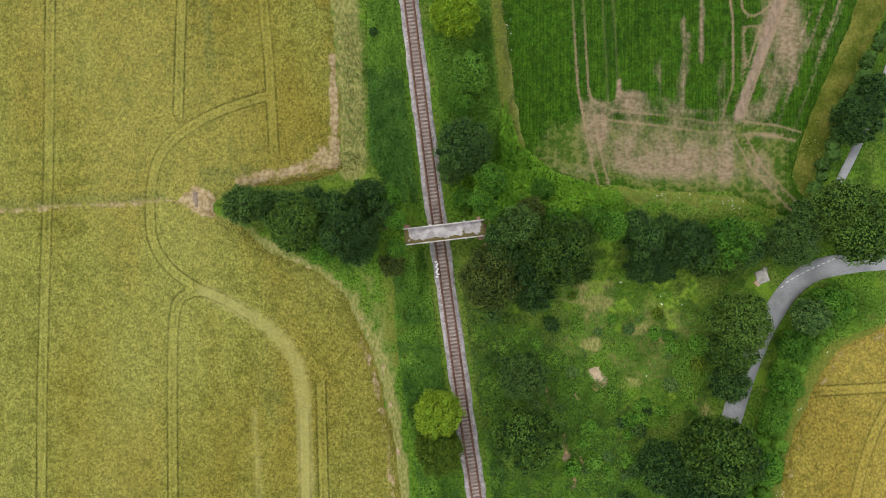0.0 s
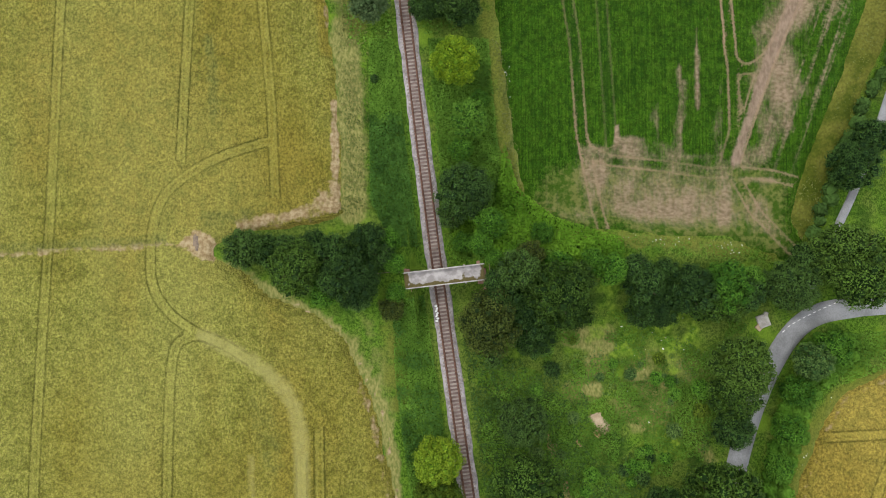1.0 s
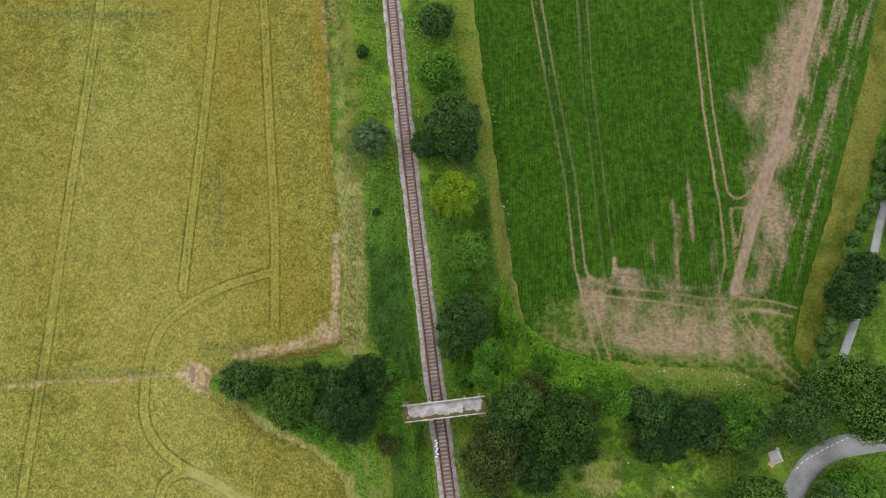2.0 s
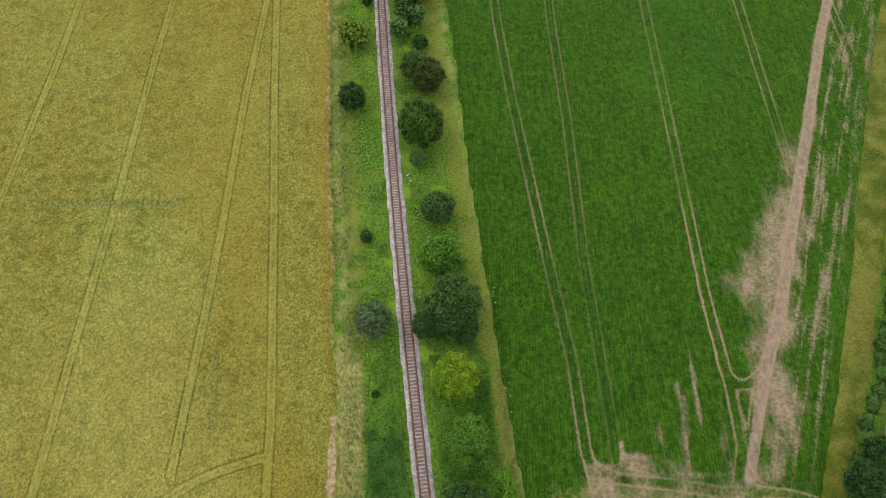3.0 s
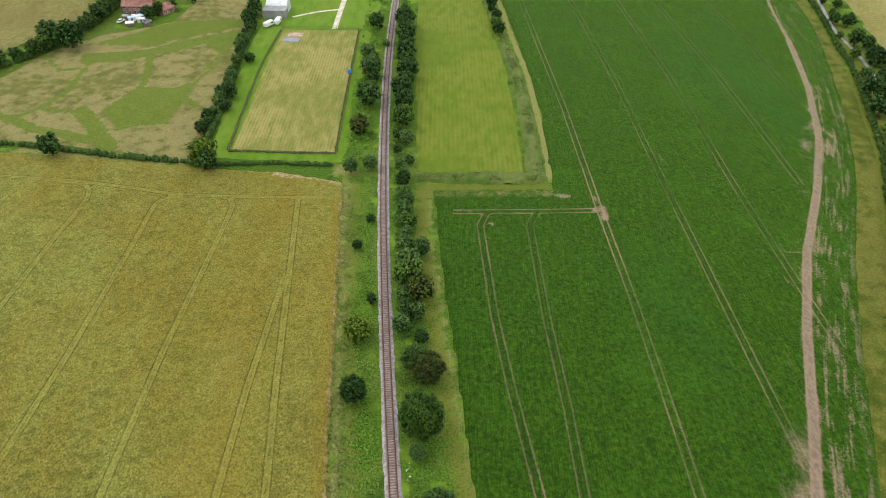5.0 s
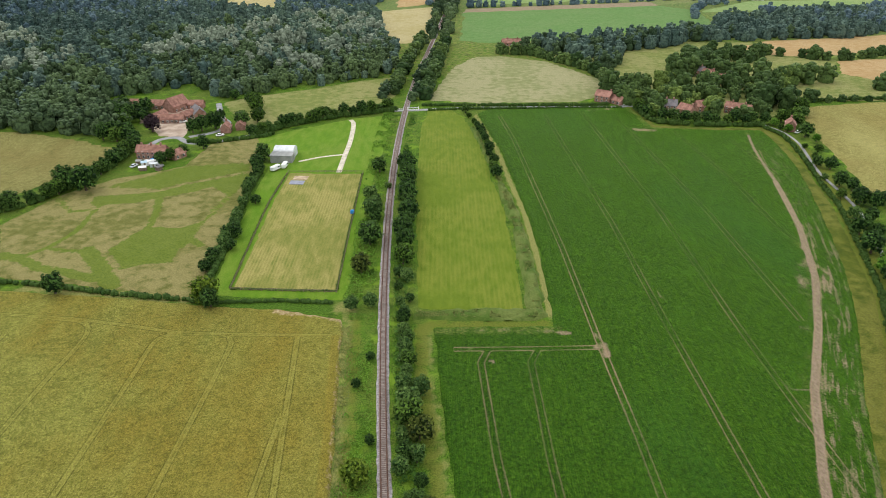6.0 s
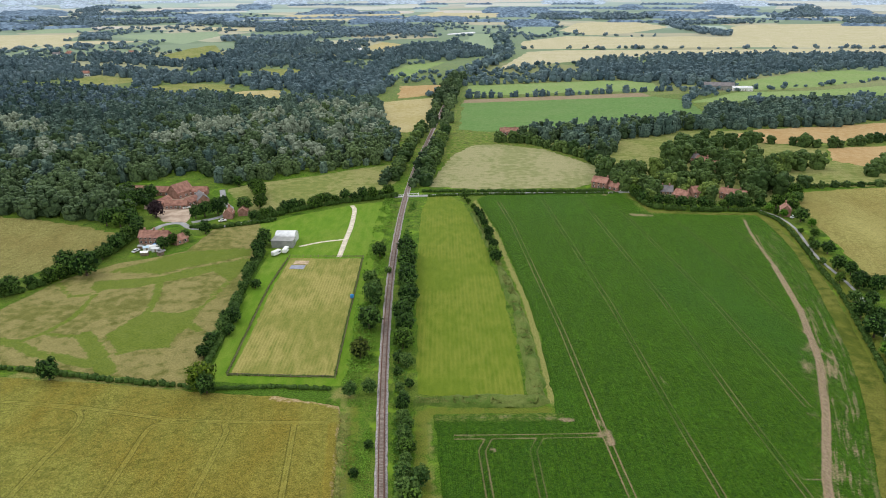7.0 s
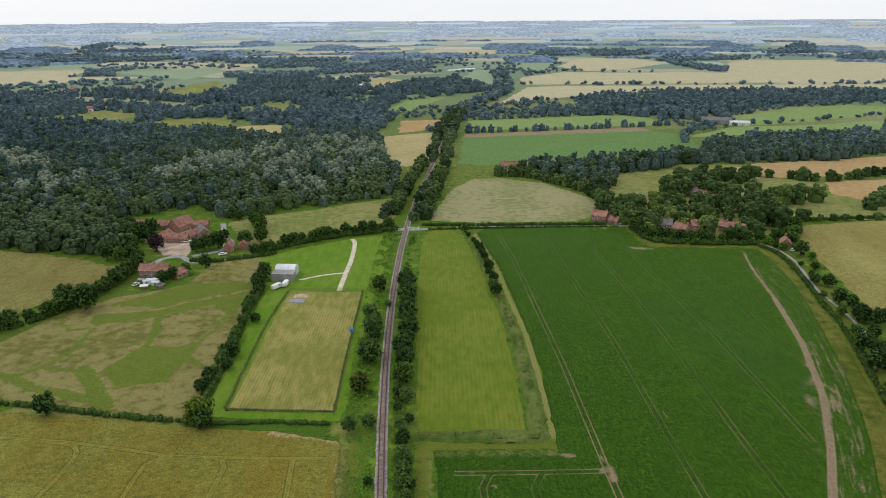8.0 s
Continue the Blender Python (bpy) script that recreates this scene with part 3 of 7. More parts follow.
GROUND_MAPS = [
    # these two masks grow with distance and paint haze onto the ground
    ("hazed_land", lambda x, y: soft_step((np.hypot(x, y) - 450) / 1500)),
    ("rim_haze", lambda x, y: soft_step((np.hypot(x, y) - 2300) / 2100)),
    ("dry", both(lambda x, y: 0.42 * soft_step((y - 400) / 120),
        glow([([(-17, 44), (-15.6, 30), (-15.2, 12)], 2.4, 0.95), ([(-16, 44), (-20, 80), (-25, 130), (-29.5, 182)], 2.6, 0.6),
              ([(10, 42), (8, 58), (4, 84), (0.5, 110), (-4, 150), (-5.5, 178)], 2.2, 0.5),
              ([(10.2, 42), (11.5, 26), (13, 16)], 2.0, 0.65),
              ([(18, 8.2), (36, 7), (50, 6)], 1.4, 0.6), ([(-12, -8), (-9, -13), (-7, -22)], 2.6, 0.45), ([(-38.6, 3.2), (-34.6, 1.6), (-29.2, -1.5), (-24.9, -3.4), (-19.7, -6.4), (-15.6, -11), (-12.5, -15.8), (-10.2, -21.6), (-8.1, -30.4), (-6.2, -46), (-6, -60)], 1.1, 1.0),
              ([(-30, 188), (-45, 191), (-80, 194), (-140, 202)], 3.0, 0.8),
              ([(33, 183), (33.6, 200), (33.4, 230), (32.6, 262), (30, 290), (27, 334), (22, 370), (18, 397)], 1.2, 0.9),
              ([(57.2, -46), (59.4, -34.6), (62.7, -25.9), (66.5, -19.2), (75.4, -15.2)], 0.7, 0.8), ([(22, -9), (28, -9), (26, -14)], 1.9, 1.0), ([(22, -18), (25.5, -18)], 1.8, 1.0), ([(33, -15), (37, -19), (36, -24)], 2.4, 0.8), ([(30, -20), (33, -24)], 1.6, 0.7), ([(36, -12), (44, -16)], 2.4, 0.5), ([(44, -28), (45, -30)], 1.4, 0.7)]))),
    ("olive", glow([([(56.6, -46), (58.8, -34.6), (62.1, -26), (65.9, -19.2), (75, -15.4)], 1.3, 0.8), ([(105, 119), (120, 151), (138, 191), (155, 231), (172, 285), (177, 330), (175, 366)], 4.6, 1.0), ([(66, 20), (71, 36), (79, 58), (88, 80), (103, 120), (118, 152), (136, 192), (153, 232), (171, 285), (176, 330), (174, 367), (146, 369.5), (114, 374), (111, 409)], 3.2, 0.8),
                   ([(70, 40), (63, 12), (62, 6)], 2.4, 0.55), ([(9.2, 42), (10.6, 26), (13.5, 12)], 1.6, 0.7), ([(8.6, 44), (6.5, 58), (2.5, 84), (-1.2, 110), (-5.5, 150), (-7, 178)], 2.6, 0.62), ([(-15, 44), (-17.5, 70), (-21.5, 110), (-26, 160), (-27, 182)], 2.6, 0.55),
                   ([(-5.5, 176), (-5, 180), (33, 180.2)], 1.8, 0.9),
                   ([(20, 8), (40, 7), (56, 5)], 2.0, 0.6), ([(-9, -8), (-7, -20)], 2.5, 0.6)])),
    ("lime", area([([(22, -4), (46, -4), (46, -13), (36, -15), (26, -11)], 7, 0.65), ([(34, -20), (44, -22), (42, -32), (30, -34)], 7, 0.55), ([(6, -9), (14, -13), (12, -18), (6, -16)], 5, 0.4), ([(24, 3), (32, 5), (30, -2), (24, -3)], 4, 0.6)])),
    ("lush", both(
        area([(BANK_W, 2, 0.9), (BANK_NETTLES, 2, 1.0), (BANK_SW, 2, 0.9), (BANK_E, 3, 0.8), (GLADE, 5, 0.2)]),
        glow([(rail_line(40, 190, 10, -7), 3.0, 0.32), (rail_line(40, 190, 10, 6), 2.4, 0.35),
              ([(-40, 190), (-75, 192), (-79, 240), (-82, 300)], 6.0, 0.9)]))),
    ("bare", both(
        glow([([(-29, -1.6), (-24.9, -3.4), (-19.7, -6.4), (-15.6, -11), (-12.5, -15.8), (-10.2, -21.6), (-8.1, -30.4), (-6.2, -46)], 0.45, 0.55),
              ([(55.5, 9.5), (58.5, 6.5), (63.6, 2.4)], 0.8, 0.8),
              ([(18.5, -27.3), (18.9, -29.6)], 0.5, 0.8), ([(21, -36), (21.8, -40), (22.6, -43)], 0.4, 0.8), ([(22, -26.6), (23, -27)], 0.6, 0.5),
              ([(24.3, -18), (22.6, -20)], 0.9, 0.4), ([(2.2, -11), (3.6, -16)], 0.5, 0.55)]),
        area([([(24.8, -22), (26.2, -21.6), (27.6, -23.3), (28.6, -24.8), (26.6, -25.4), (25.2, -24.2)], 1.0, 0.9)]))),
]


def build_ground():
    def stretch(start, first, grow, limit, end):
        out, d = [start], first
        while out[-1] < end:
            out.append(out[-1] + d)
            d = min(d * grow, limit)
        return np.array(out)
    xe = stretch(80, 1.25, 1.06, 160, 4850)
    xs = np.concatenate([-xe[::-1], np.arange(-78.75, 80, 1.25), xe])
    yn = stretch(70, 1.25, 1.016, 110, 4850)
    yb = stretch(50, 1.0, 1.12, 300, 1500)
    ys = np.concatenate([-yb[::-1], np.arange(-48.75, 70, 1.25), yn])
    X, Y = np.meshgrid(xs, ys)
    r = np.hypot(X, Y)
    pull = np.minimum(1, 4850 / np.maximum(r, 1))
    X, Y = X * pull, Y * pull
    Z = ground_height(X, Y) + 0.12 * (lattice(X, Y, 6, 1) - 0.5) * (np.abs(X) < 70)
    h, w = X.shape
    q = np.arange(h * w).reshape(h, w)
    F = np.stack([q[:-1, :-1], q[:-1, 1:], q[1:, 1:], q[1:, :-1]], -1).reshape(-1, 4)
    x, y = X.ravel(), Y.ravel()
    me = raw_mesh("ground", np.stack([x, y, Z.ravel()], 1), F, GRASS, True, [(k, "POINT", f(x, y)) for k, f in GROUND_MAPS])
    tagged(new("ground", me), "rough green grassland reaching to the horizon", "ground", kind="structure")


build_ground()

# ---- crops ----
WHEAT_RING = [(-7.4, -60), (-7.4, -44.3), (-8.9, -32.5), (-10.8, -22.8), (-13.6, -15.6), (-17, -9.3), (-21.3, -5.5), (-29, -2.6),
              (-32.8, 0.8), (-38.5, 3.6), (-39.2, 6), (-37.1, 7.7), (-33.7, 8.9), (-23.2, 10.1), (-17.2, 11.8), (-17.6, 17.5), (-17.9, 30.9),
              (-19.1, 40.4), (-20.3, 53.6), (-24.1, 93), (-27.3, 136), (-31.4, 182), (-50.5, 187.2), (-72.4, 189.8), (-106.4, 194.9),
              (-145, 199.5), (-185, 205), (-185, -60)]
WHEAT_TRAMS = [[(x + 1.8, 175), (x + 0.6, 146), (x, 70), (x - 0.6, 0), (x - 1.6, -60)] for x in (-132.2,)]
WHEAT_TRAMS += [smooth_line([(-130.9, 184.3), (-117.9, 182.1), (-109.7, 180), (-106.2, 174.9), (-106, 165.7), (-107, 157)], 2) + [(-109.6, 110), (-110.2, 70), (-110.8, 0), (-111.8, -60)],
                smooth_line([(-71, 174.1), (-79.4, 173.6), (-83.6, 172), (-84.7, 166.8), (-84.6, 157)], 2) + [(-85.6, 110), (-87.8, 73), (-88.8, 0), (-89.8, -60)],
                [(-66.5, 173.8), (-63.4, 172.6), (-61.7, 169), (-61.7, 164), (-62.4, 146), (-64.2, 112), (-64.7, 70), (-65.7, 40), (-66.3, 10), (-66.9, -4), (-67.6, -25), (-68.1, -60)],
                [(-41, 137), (-42.7, 100), (-42.9, 68), (-43.3, 48), (-44, 32), (-44.4, 20)],
                [(-43.2, 173), (-40.6, 145), (-36.5, 101), (-33.4, 73), (-31.5, 54), (-30, 40), (-29, 29), (-28.2, 13.7)],
                [(-138, 185), (-113, 182.1), (-94, 178.2), (-80, 174.7), (-63, 173.6), (-33, 172.9)],
                [(-180, 192), (-138, 185)],
                smooth_line([(-29.8, 24), (-36.5, 21.8), (-42.3, 18.9), (-47.1, 14.6), (-48.9, 8.9), (-48.9, 0.3), (-46.3, -4.5), (-42, -7.9), (-36.7, -10.3)], 1.5),
                smooth_line([(-45.5, -60), (-45.6, -26.7), (-45.2, -13.2), (-43.9, -9.8), (-41.5, -8.8), (-37.6, -9.8), (-31.9, -13.2)], 1.5),
                [(-23.3, -28.6), (-22.9, -60)], [(-20.5, -24), (-19.6, -60)]]
WHEAT_MAPS = [
    ("tram", nearest(WHEAT_TRAMS)),
    ("pale", both(
        glow([([(-18.4, 31), (-18, 18), (-17.8, 12.4)], 0.8, 0.8), ([(-18.4, 13), (-22, 12), (-27, 10.9), (-34, 9.9)], 1.3, 0.72),
              ([(-21, 13), (-18.5, 15.5)], 1.8, 0.6), ([(-19.6, 44), (-24, 92), (-31, 180)], 0.8, 0.5), ([(-31.5, 181), (-38, 184), (-52, 186)], 1.6, 0.7),
               ([(-13.8, -17), (-11.4, -23), (-9.4, -33), (-8, -46)], 0.6, 0.55),
              ([(-85, 4.4), (-75, 4.7), (-65, 5.4), (-51, 6.1), (-46, 6.7)], 0.7, 0.6)]),
        area([([(-45, 6.5), (-41.8, 9), (-38.4, 7.9), (-38.2, 3.2), (-41, 4.2)], 1.2, 1.0)]))),
    ("swath", glow([(smooth_line([(-40, -9), (-33, -12.5), (-27.1, -17), (-24.4, -21.8), (-23.4, -28.6), (-22.9, -46)], 2), 1.5, 0.85), ([(-31.8, -29), (-31.3, -36), (-30.8, -60)], 0.8, 0.62)])),
    ("tawny", both(area([([(-60, 80), (-40, 110), (-34, 70), (-26, 40), (-22, 20), (-27, 14), (-33, 20), (-36, 45)], 14, 0.8), ([(-58, -10), (-50, -40), (-66, -50), (-70, -20)], 16, 0.6)]),
                   lambda x, y: 0.4 * soft_step((y - 165) / 25) * (x > -60),
                   glow([([(-19.6, 40), (-21.8, 60), (-25.4, 93), (-28.6, 136), (-32, 172)], 1.3, 1.0)]))),
    ("damp", both(
        glow([([(-40, 42), (-39.3, 36), (-38.6, 29)], 1.1, 0.75), ([(-31, -20), (-29, -26), (-28, -30)], 2.4, 0.5), ([(-55, -9), (-51, -15)], 0.8, 0.5),
              ([(-40, 10.5), (-33, 11.5)], 1.5, 0.7), ([(-79, 73.4), (-66, 73.2), (-52.5, 73.4)], 1.0, 1.0), ([(-54, 27), (-53, 22)], 0.9, 0.45)]),
        glow([([(-85, 5), (-65, 6.2), (-47, 7.2)], 1.1, 0.7)]))),
]
sheet("wheat_field", WHEAT_RING, 0.8, 0.75, WHEAT, WHEAT_MAPS, 0.35, "ripening green-gold wheat field with tractor wheel lines", "wheat field")

BEET_RING = [(16.6, 9.6), (30.5, 8.9), (47.8, 7.6), (54, 5.5), (61, 2.6), (61.5, 7), (59.4, 11), (61, 16.7), (64.3, 26), (67.8, 33.5), (71.3, 43.2), (75.3, 53.4), (84, 79), (98.5, 118),
             (108.3, 142), (114.5, 155.6), (124.6, 177.1), (132.5, 196.4), (139.3, 215), (146, 236.7), (153.2, 262.3), (159.8, 287), (165.4, 310.8), (169, 334.6), (170.6, 357), (170, 365.4), (146.5, 366), (114, 370.4), (110, 408),
             (73, 407), (26, 405), (19.8, 397), (24, 370), (28.6, 334), (31.6, 290), (33.8, 262), (34.8, 229), (34.2, 195), (33.4, 178.4), (-3.2, 177.8),
             (-1.6, 160), (0, 140.4), (3.1, 105.5), (6.4, 74.5), (8.3, 58.3), (10.1, 42.8), (12.5, 26.1), (15, 12.7)]
BEET_TRAMS = [[(12.6, 166), (10.3, 160), (12.3, 123.5), (14.7, 100.7), (20.3, 58.3), (22.9, 40.8), (23.8, 26), (25.2, 18.5), (26.7, 10.8), (27.6, 6)],
              [(27, 166.2), (24.3, 160), (24.8, 123), (26.2, 95), (26.8, 60), (28, 40), (29, 23)],
              [(32, 392), (36.5, 350), (43.3, 230), (45.3, 168), (47.1, 129), (48, 90), (48.6, 54), (50, 36), (50.1, 26), (48.2, 20)],
              [(58, 395), (66, 250), (67.5, 180), (69.5, 120), (71, 80)],
              [(80, 398), (87.6, 260), (88.6, 180), (90.5, 130), (91.5, 112)], [(98, 385), (107, 257), (109, 180)], [(123, 365), (126.4, 326), (129.3, 290), (129.4, 249), (130.2, 239), (132.4, 232)],
              [(148, 350), (152, 300)],
              [(2.4, 166.2), (25, 166.4), (45, 167)],
              [(24.7, 22.8), (28.6, 20.9), (38, 19.9), (45.8, 18.7), (49.7, 19)], [(49.7, 19), (51.5, 26), (54.3, 34.7), (56.7, 40.4)],
              [(49.7, 18.5), (53.5, 11.8), (57.4, 7.5), (62, 3.3)], [(50, 19), (56.4, 18.3), (60.7, 17.1)],
              [(50, 20.4), (53.2, 29.8), (56.6, 38.9), (62.2, 51.6), (67.9, 68.2), (75.5, 88.7), (85.8, 118), (97.4, 147), (112, 176), (121.6, 196.4), (128.5, 215), (134.9, 237), (141.3, 262), (146.8, 287), (150.8, 311), (155.9, 334)],
              smooth_line([(49.4, 42), (49.8, 38.6), (51.4, 36.9), (53.6, 36.9), (55.8, 38.6)], 1)]
HAUL = [(50, 20.4), (53.2, 29.8), (56.6, 38.9), (62.2, 51.6), (67.9, 68.2), (75.5, 88.7), (85.8, 118), (97.4, 147), (112, 176), (125.9, 208), (138, 247), (147.6, 292), (154.6, 334), (160, 356)]
EDGE = [(59.3, 12.8), (65.3, 28.6), (74.6, 54), (87.6, 92), (107, 141), (124, 178), (138, 213), (145.4, 237), (159, 287), (168.4, 334)]
WORN = [0.7, 0.3, 0.9, 0.45, 0.5, 0.4, 0.3, 0.25]
BEET_MAPS = [
    ("tram", nearest(BEET_TRAMS)),
    ("bare", both(
        area([([(23, 24), (26, 22.6), (38, 22), (49, 22), (51, 17.5), (51, 9.4), (44, 8.8), (30, 9.6), (17, 10.3), (17, 11.8), (23, 13)], 4.5, 0.72),
              ([(49, 19), (57, 13.5), (59, 7), (51, 8)], 3, 0.6), ([(49, 18), (58, 18), (58.6, 16.6), (49, 16.6)], 1, 0.7), ([(24, 22), (25, 24.5), (38, 23), (48, 22), (49, 20), (30, 20)], 2, 0.7),
              ([(63.7, 76.1), (53.3, 57), (54.2, 49.3), (53.8, 39), (52.5, 30), (51.7, 24.6), (57, 23.6), (61, 30), (63.5, 43), (66, 54), (72, 66), (72, 78), (78, 96), (72, 90)], 9, 0.85),
              ([(131, 226), (121, 214), (117, 204), (116, 192), (106, 176), (110, 174), (122, 198), (130, 220)], 4, 0.55), ([(118, 196), (140, 232), (144, 234), (141, 222), (130, 200), (119, 177)], 6, 0.5),
              ([(29.4, 27.3), (30.6, 27.3), (30.6, 23.4), (29.4, 23.4)], 0.5, 1.0)]),
        glow([([(52, 21), (56, 24), (60, 34)], 2.5, 0.6), ([(91.6, 151.0), (91.3, 148.1), (96.5, 147.4)], 0.8, 0.75), ([(87.2, 140.4), (88.0, 136.6), (88.8, 133.2)], 0.7, 0.7),
              ([(40.6, 37), (40.5, 29), (40.3, 21)], 0.7, 0.75), ([(39.4, 33), (39.3, 22)], 0.4, 0.6), ([(42, 35), (41.8, 28)], 0.45, 0.55), ([(44, 44), (43.9, 30)], 0.55, 0.7), ([(45.6, 46), (45.4, 34)], 0.35, 0.6), ([(36.5, 30), (36.9, 22)], 0.8, 0.5), ([(47.7, 34), (47.6, 22)], 0.8, 0.62), ([(46.4, 30), (46.6, 23)], 0.6, 0.5), ([(20, 16), (20.2, 11)], 0.5, 0.5),
              ([(30, 24), (34, 24.2), (38, 23)], 1.1, 0.55), ([(24, 22.4), (29, 22.6)], 1.0, 0.6),
              ([(44, 167), (46.5, 168.5), (46, 163)], 1.4, 0.85), ([(46.2, 168), (44.8, 174)], 0.8, 0.7), ([(3, 175.5), (20, 175.8), (33, 175)], 1.1, 0.5),
              ([(34.5, 174.5), (37, 174.3)], 1.2, 0.95), ([(5, 167), (8, 166.5)], 1.2, 0.55), ([(13, 161), (14, 160)], 0.8, 0.7),
              ([(103, 366), (112, 364)], 2.6, 0.75), ([(85, 403), (96, 404)], 2.5, 0.5),
              ([(131, 228), (138, 240)], 1.0, 0.7), ([(68.2, 206), (70, 196), (71, 188)], 0.7, 0.5), ([(18.4, 11), (18, 18)], 0.9, 0.5)]))),
    ("haul", glow([(HAUL[:3], 0.9, 0.8), (HAUL[2:-2], 1.15, 1.0), (HAUL[-3:], 0.9, 0.7)])),
    ("lane", lambda x, y: line_distance(x, y, EDGE)),
    ("reach", lambda x, y: np.hypot(x, y)),
    ("torn", lambda x, y: area([(HAUL + EDGE[::-1], 4, 1.0)])(x, y) * (1 - 0.75 * soft_step((y - 215) / 60)) * soft_step((y - 12) / 20)),
    ("worn", lambda x, y: np.maximum.reduce([glow([(line, 3.0, k)])(x, y) for line, k in zip(BEET_TRAMS, WORN + [0.95] * 9)]) * (1 - 0.4 * soft_step((y - 120) / 160))),
    ("weed", both(
        area([([(15, 10), (60, 4), (60, 18), (52, 20), (24, 21), (16, 18)], 5, 0.75)]),
        glow([(HAUL, 5, 0.3), ([(-1, 176), (33, 176)], 2.5, 0.6), ([(111, 405), (114, 372), (170, 367)], 5, 0.6)]))),
]
SE_RING = [(57.8, -60), (57.8, -44.3), (60.1, -34.4), (63.4, -25.7), (67.2, -19), (75.7, -15.1), (110, -11), (110, -60)]
SE_MAPS = [("tram", nearest([[(63.5, -25.8), (70, -25.5), (80, -25)], smooth_line([(68.5, -60), (70.3, -44), (73, -34), (77, -26)], 2)])),
           ("pale", glow([([(58.4, -44), (60.8, -34), (64, -25.6), (67.8, -19.2), (76, -15.8)], 0.5, 0.45)]))]
sheet("wheat_field", SE_RING, 0.9, 0.75, GOLD, SE_MAPS, 0.35, "golden ripening wheat field beyond the lane", "wheat field")
sheet("beet_field", BEET_RING, 1.0, 0.45, BEET, BEET_MAPS, 0.3, "dark green root crop in rows with bare sandy headland", "crop field")

# ---- other fields ----
PASTURE = turf("pasture_turf", (0.105, 0.14, 0.03), (0.21, 0.22, 0.065), (0.29, 0.265, 0.11), rough=0.5)
MEADOW = turf("tussocky_meadow", (0.076, 0.086, 0.016), (0.19, 0.175, 0.052), (0.26, 0.222, 0.09), rough=0.7)
MOWN = turf("mown_hay", (0.122, 0.143, 0.025), (0.235, 0.225, 0.06), (0.34, 0.285, 0.1), (1.6, 0.5, 1), -0.02, 0.27, 0.35, 0.32)
LIME = turf("short_green_turf", (0.068, 0.155, 0.008), (0.138, 0.24, 0.018), (0.17, 0.225, 0.035), (1.4, 0.5, 1), 0.0, 0.0, 0.3)
STRIP = turf("strip_turf", (0.078, 0.128, 0.009), (0.14, 0.185, 0.018), (0.2, 0.21, 0.035), (1.6, 0.6, 1), 0.0, 0.2, 0.1, 0.2)
PALE = turf("pale_hay_meadow", (0.15, 0.17, 0.06), (0.26, 0.255, 0.12), (0.33, 0.3, 0.165), rough=0.7)
TAN = turf("ripe_barley", (0.29, 0.24, 0.1), (0.41, 0.345, 0.165), (0.44, 0.37, 0.2), rough=0.6)
# TAN_FAR, GRASSY and GRASS_FAR: crop colours washed out for distance haze
TAN_FAR = turf("hazed_barley", (0.35, 0.315, 0.19), (0.46, 0.415, 0.27), (0.5, 0.445, 0.31), rough=0.7)
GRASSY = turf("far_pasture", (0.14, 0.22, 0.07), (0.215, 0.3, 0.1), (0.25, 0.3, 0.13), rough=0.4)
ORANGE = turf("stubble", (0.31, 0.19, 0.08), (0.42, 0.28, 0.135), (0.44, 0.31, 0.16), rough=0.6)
GRASS_FAR = turf("hazed_pasture", (0.19, 0.26, 0.17), (0.25, 0.32, 0.21), (0.28, 0.33, 0.22), rough=0.3)
GREEN = turf("young_crop", (0.08, 0.165, 0.045), (0.125, 0.22, 0.065), (0.15, 0.22, 0.08), rough=0.3)
SOIL = turf("ploughed_soil", (0.2, 0.15, 0.1), (0.3, 0.22, 0.15), (0.27, 0.22, 0.14), rough=0.3)

VERGE = turf("verge_grass", (0.036, 0.058, 0.006), (0.11, 0.127, 0.015), (0.165, 0.158, 0.033), (1, 1, 1), 0.0, 0.0, 0.6)
VERGE_RING = [(60.6, 6), (58.8, 11), (60.3, 16.7), (63.6, 26), (67.1, 33.5), (70.7, 43.2), (74.7, 53.4), (83.4, 79), (97.9, 118), (107.7, 142), (114, 155.6), (124, 177.1), (132, 196.4), (138.8, 215),
              (145.5, 236.7), (152.7, 262.3), (159.2, 287), (164.8, 310.8), (168.4, 334.6), (170, 357), (169.4, 364.8), (146.5, 365.4), (113.2, 370), (109.4, 408), (113, 408), (116.5, 374.5), (147, 370.4), (172.5, 368.6),
              (174, 358), (174, 344), (170.9, 322), (167.4, 300), (164, 282), (159, 260), (151.8, 236), (145.8, 215), (139.9, 196.5), (133.1, 180), (126.7, 165.5), (112, 131), (93, 84), (83.4, 60), (78.7, 47.5), (75.3, 39), (70.9, 30.6), (67.2, 20.6), (64.3, 12.8), (62.6, 8)]
sheet("grass_verge", VERGE_RING, 1.2, 0.14, VERGE, (), 0.25, "yellow-green grass verge beside the crop", "verge")

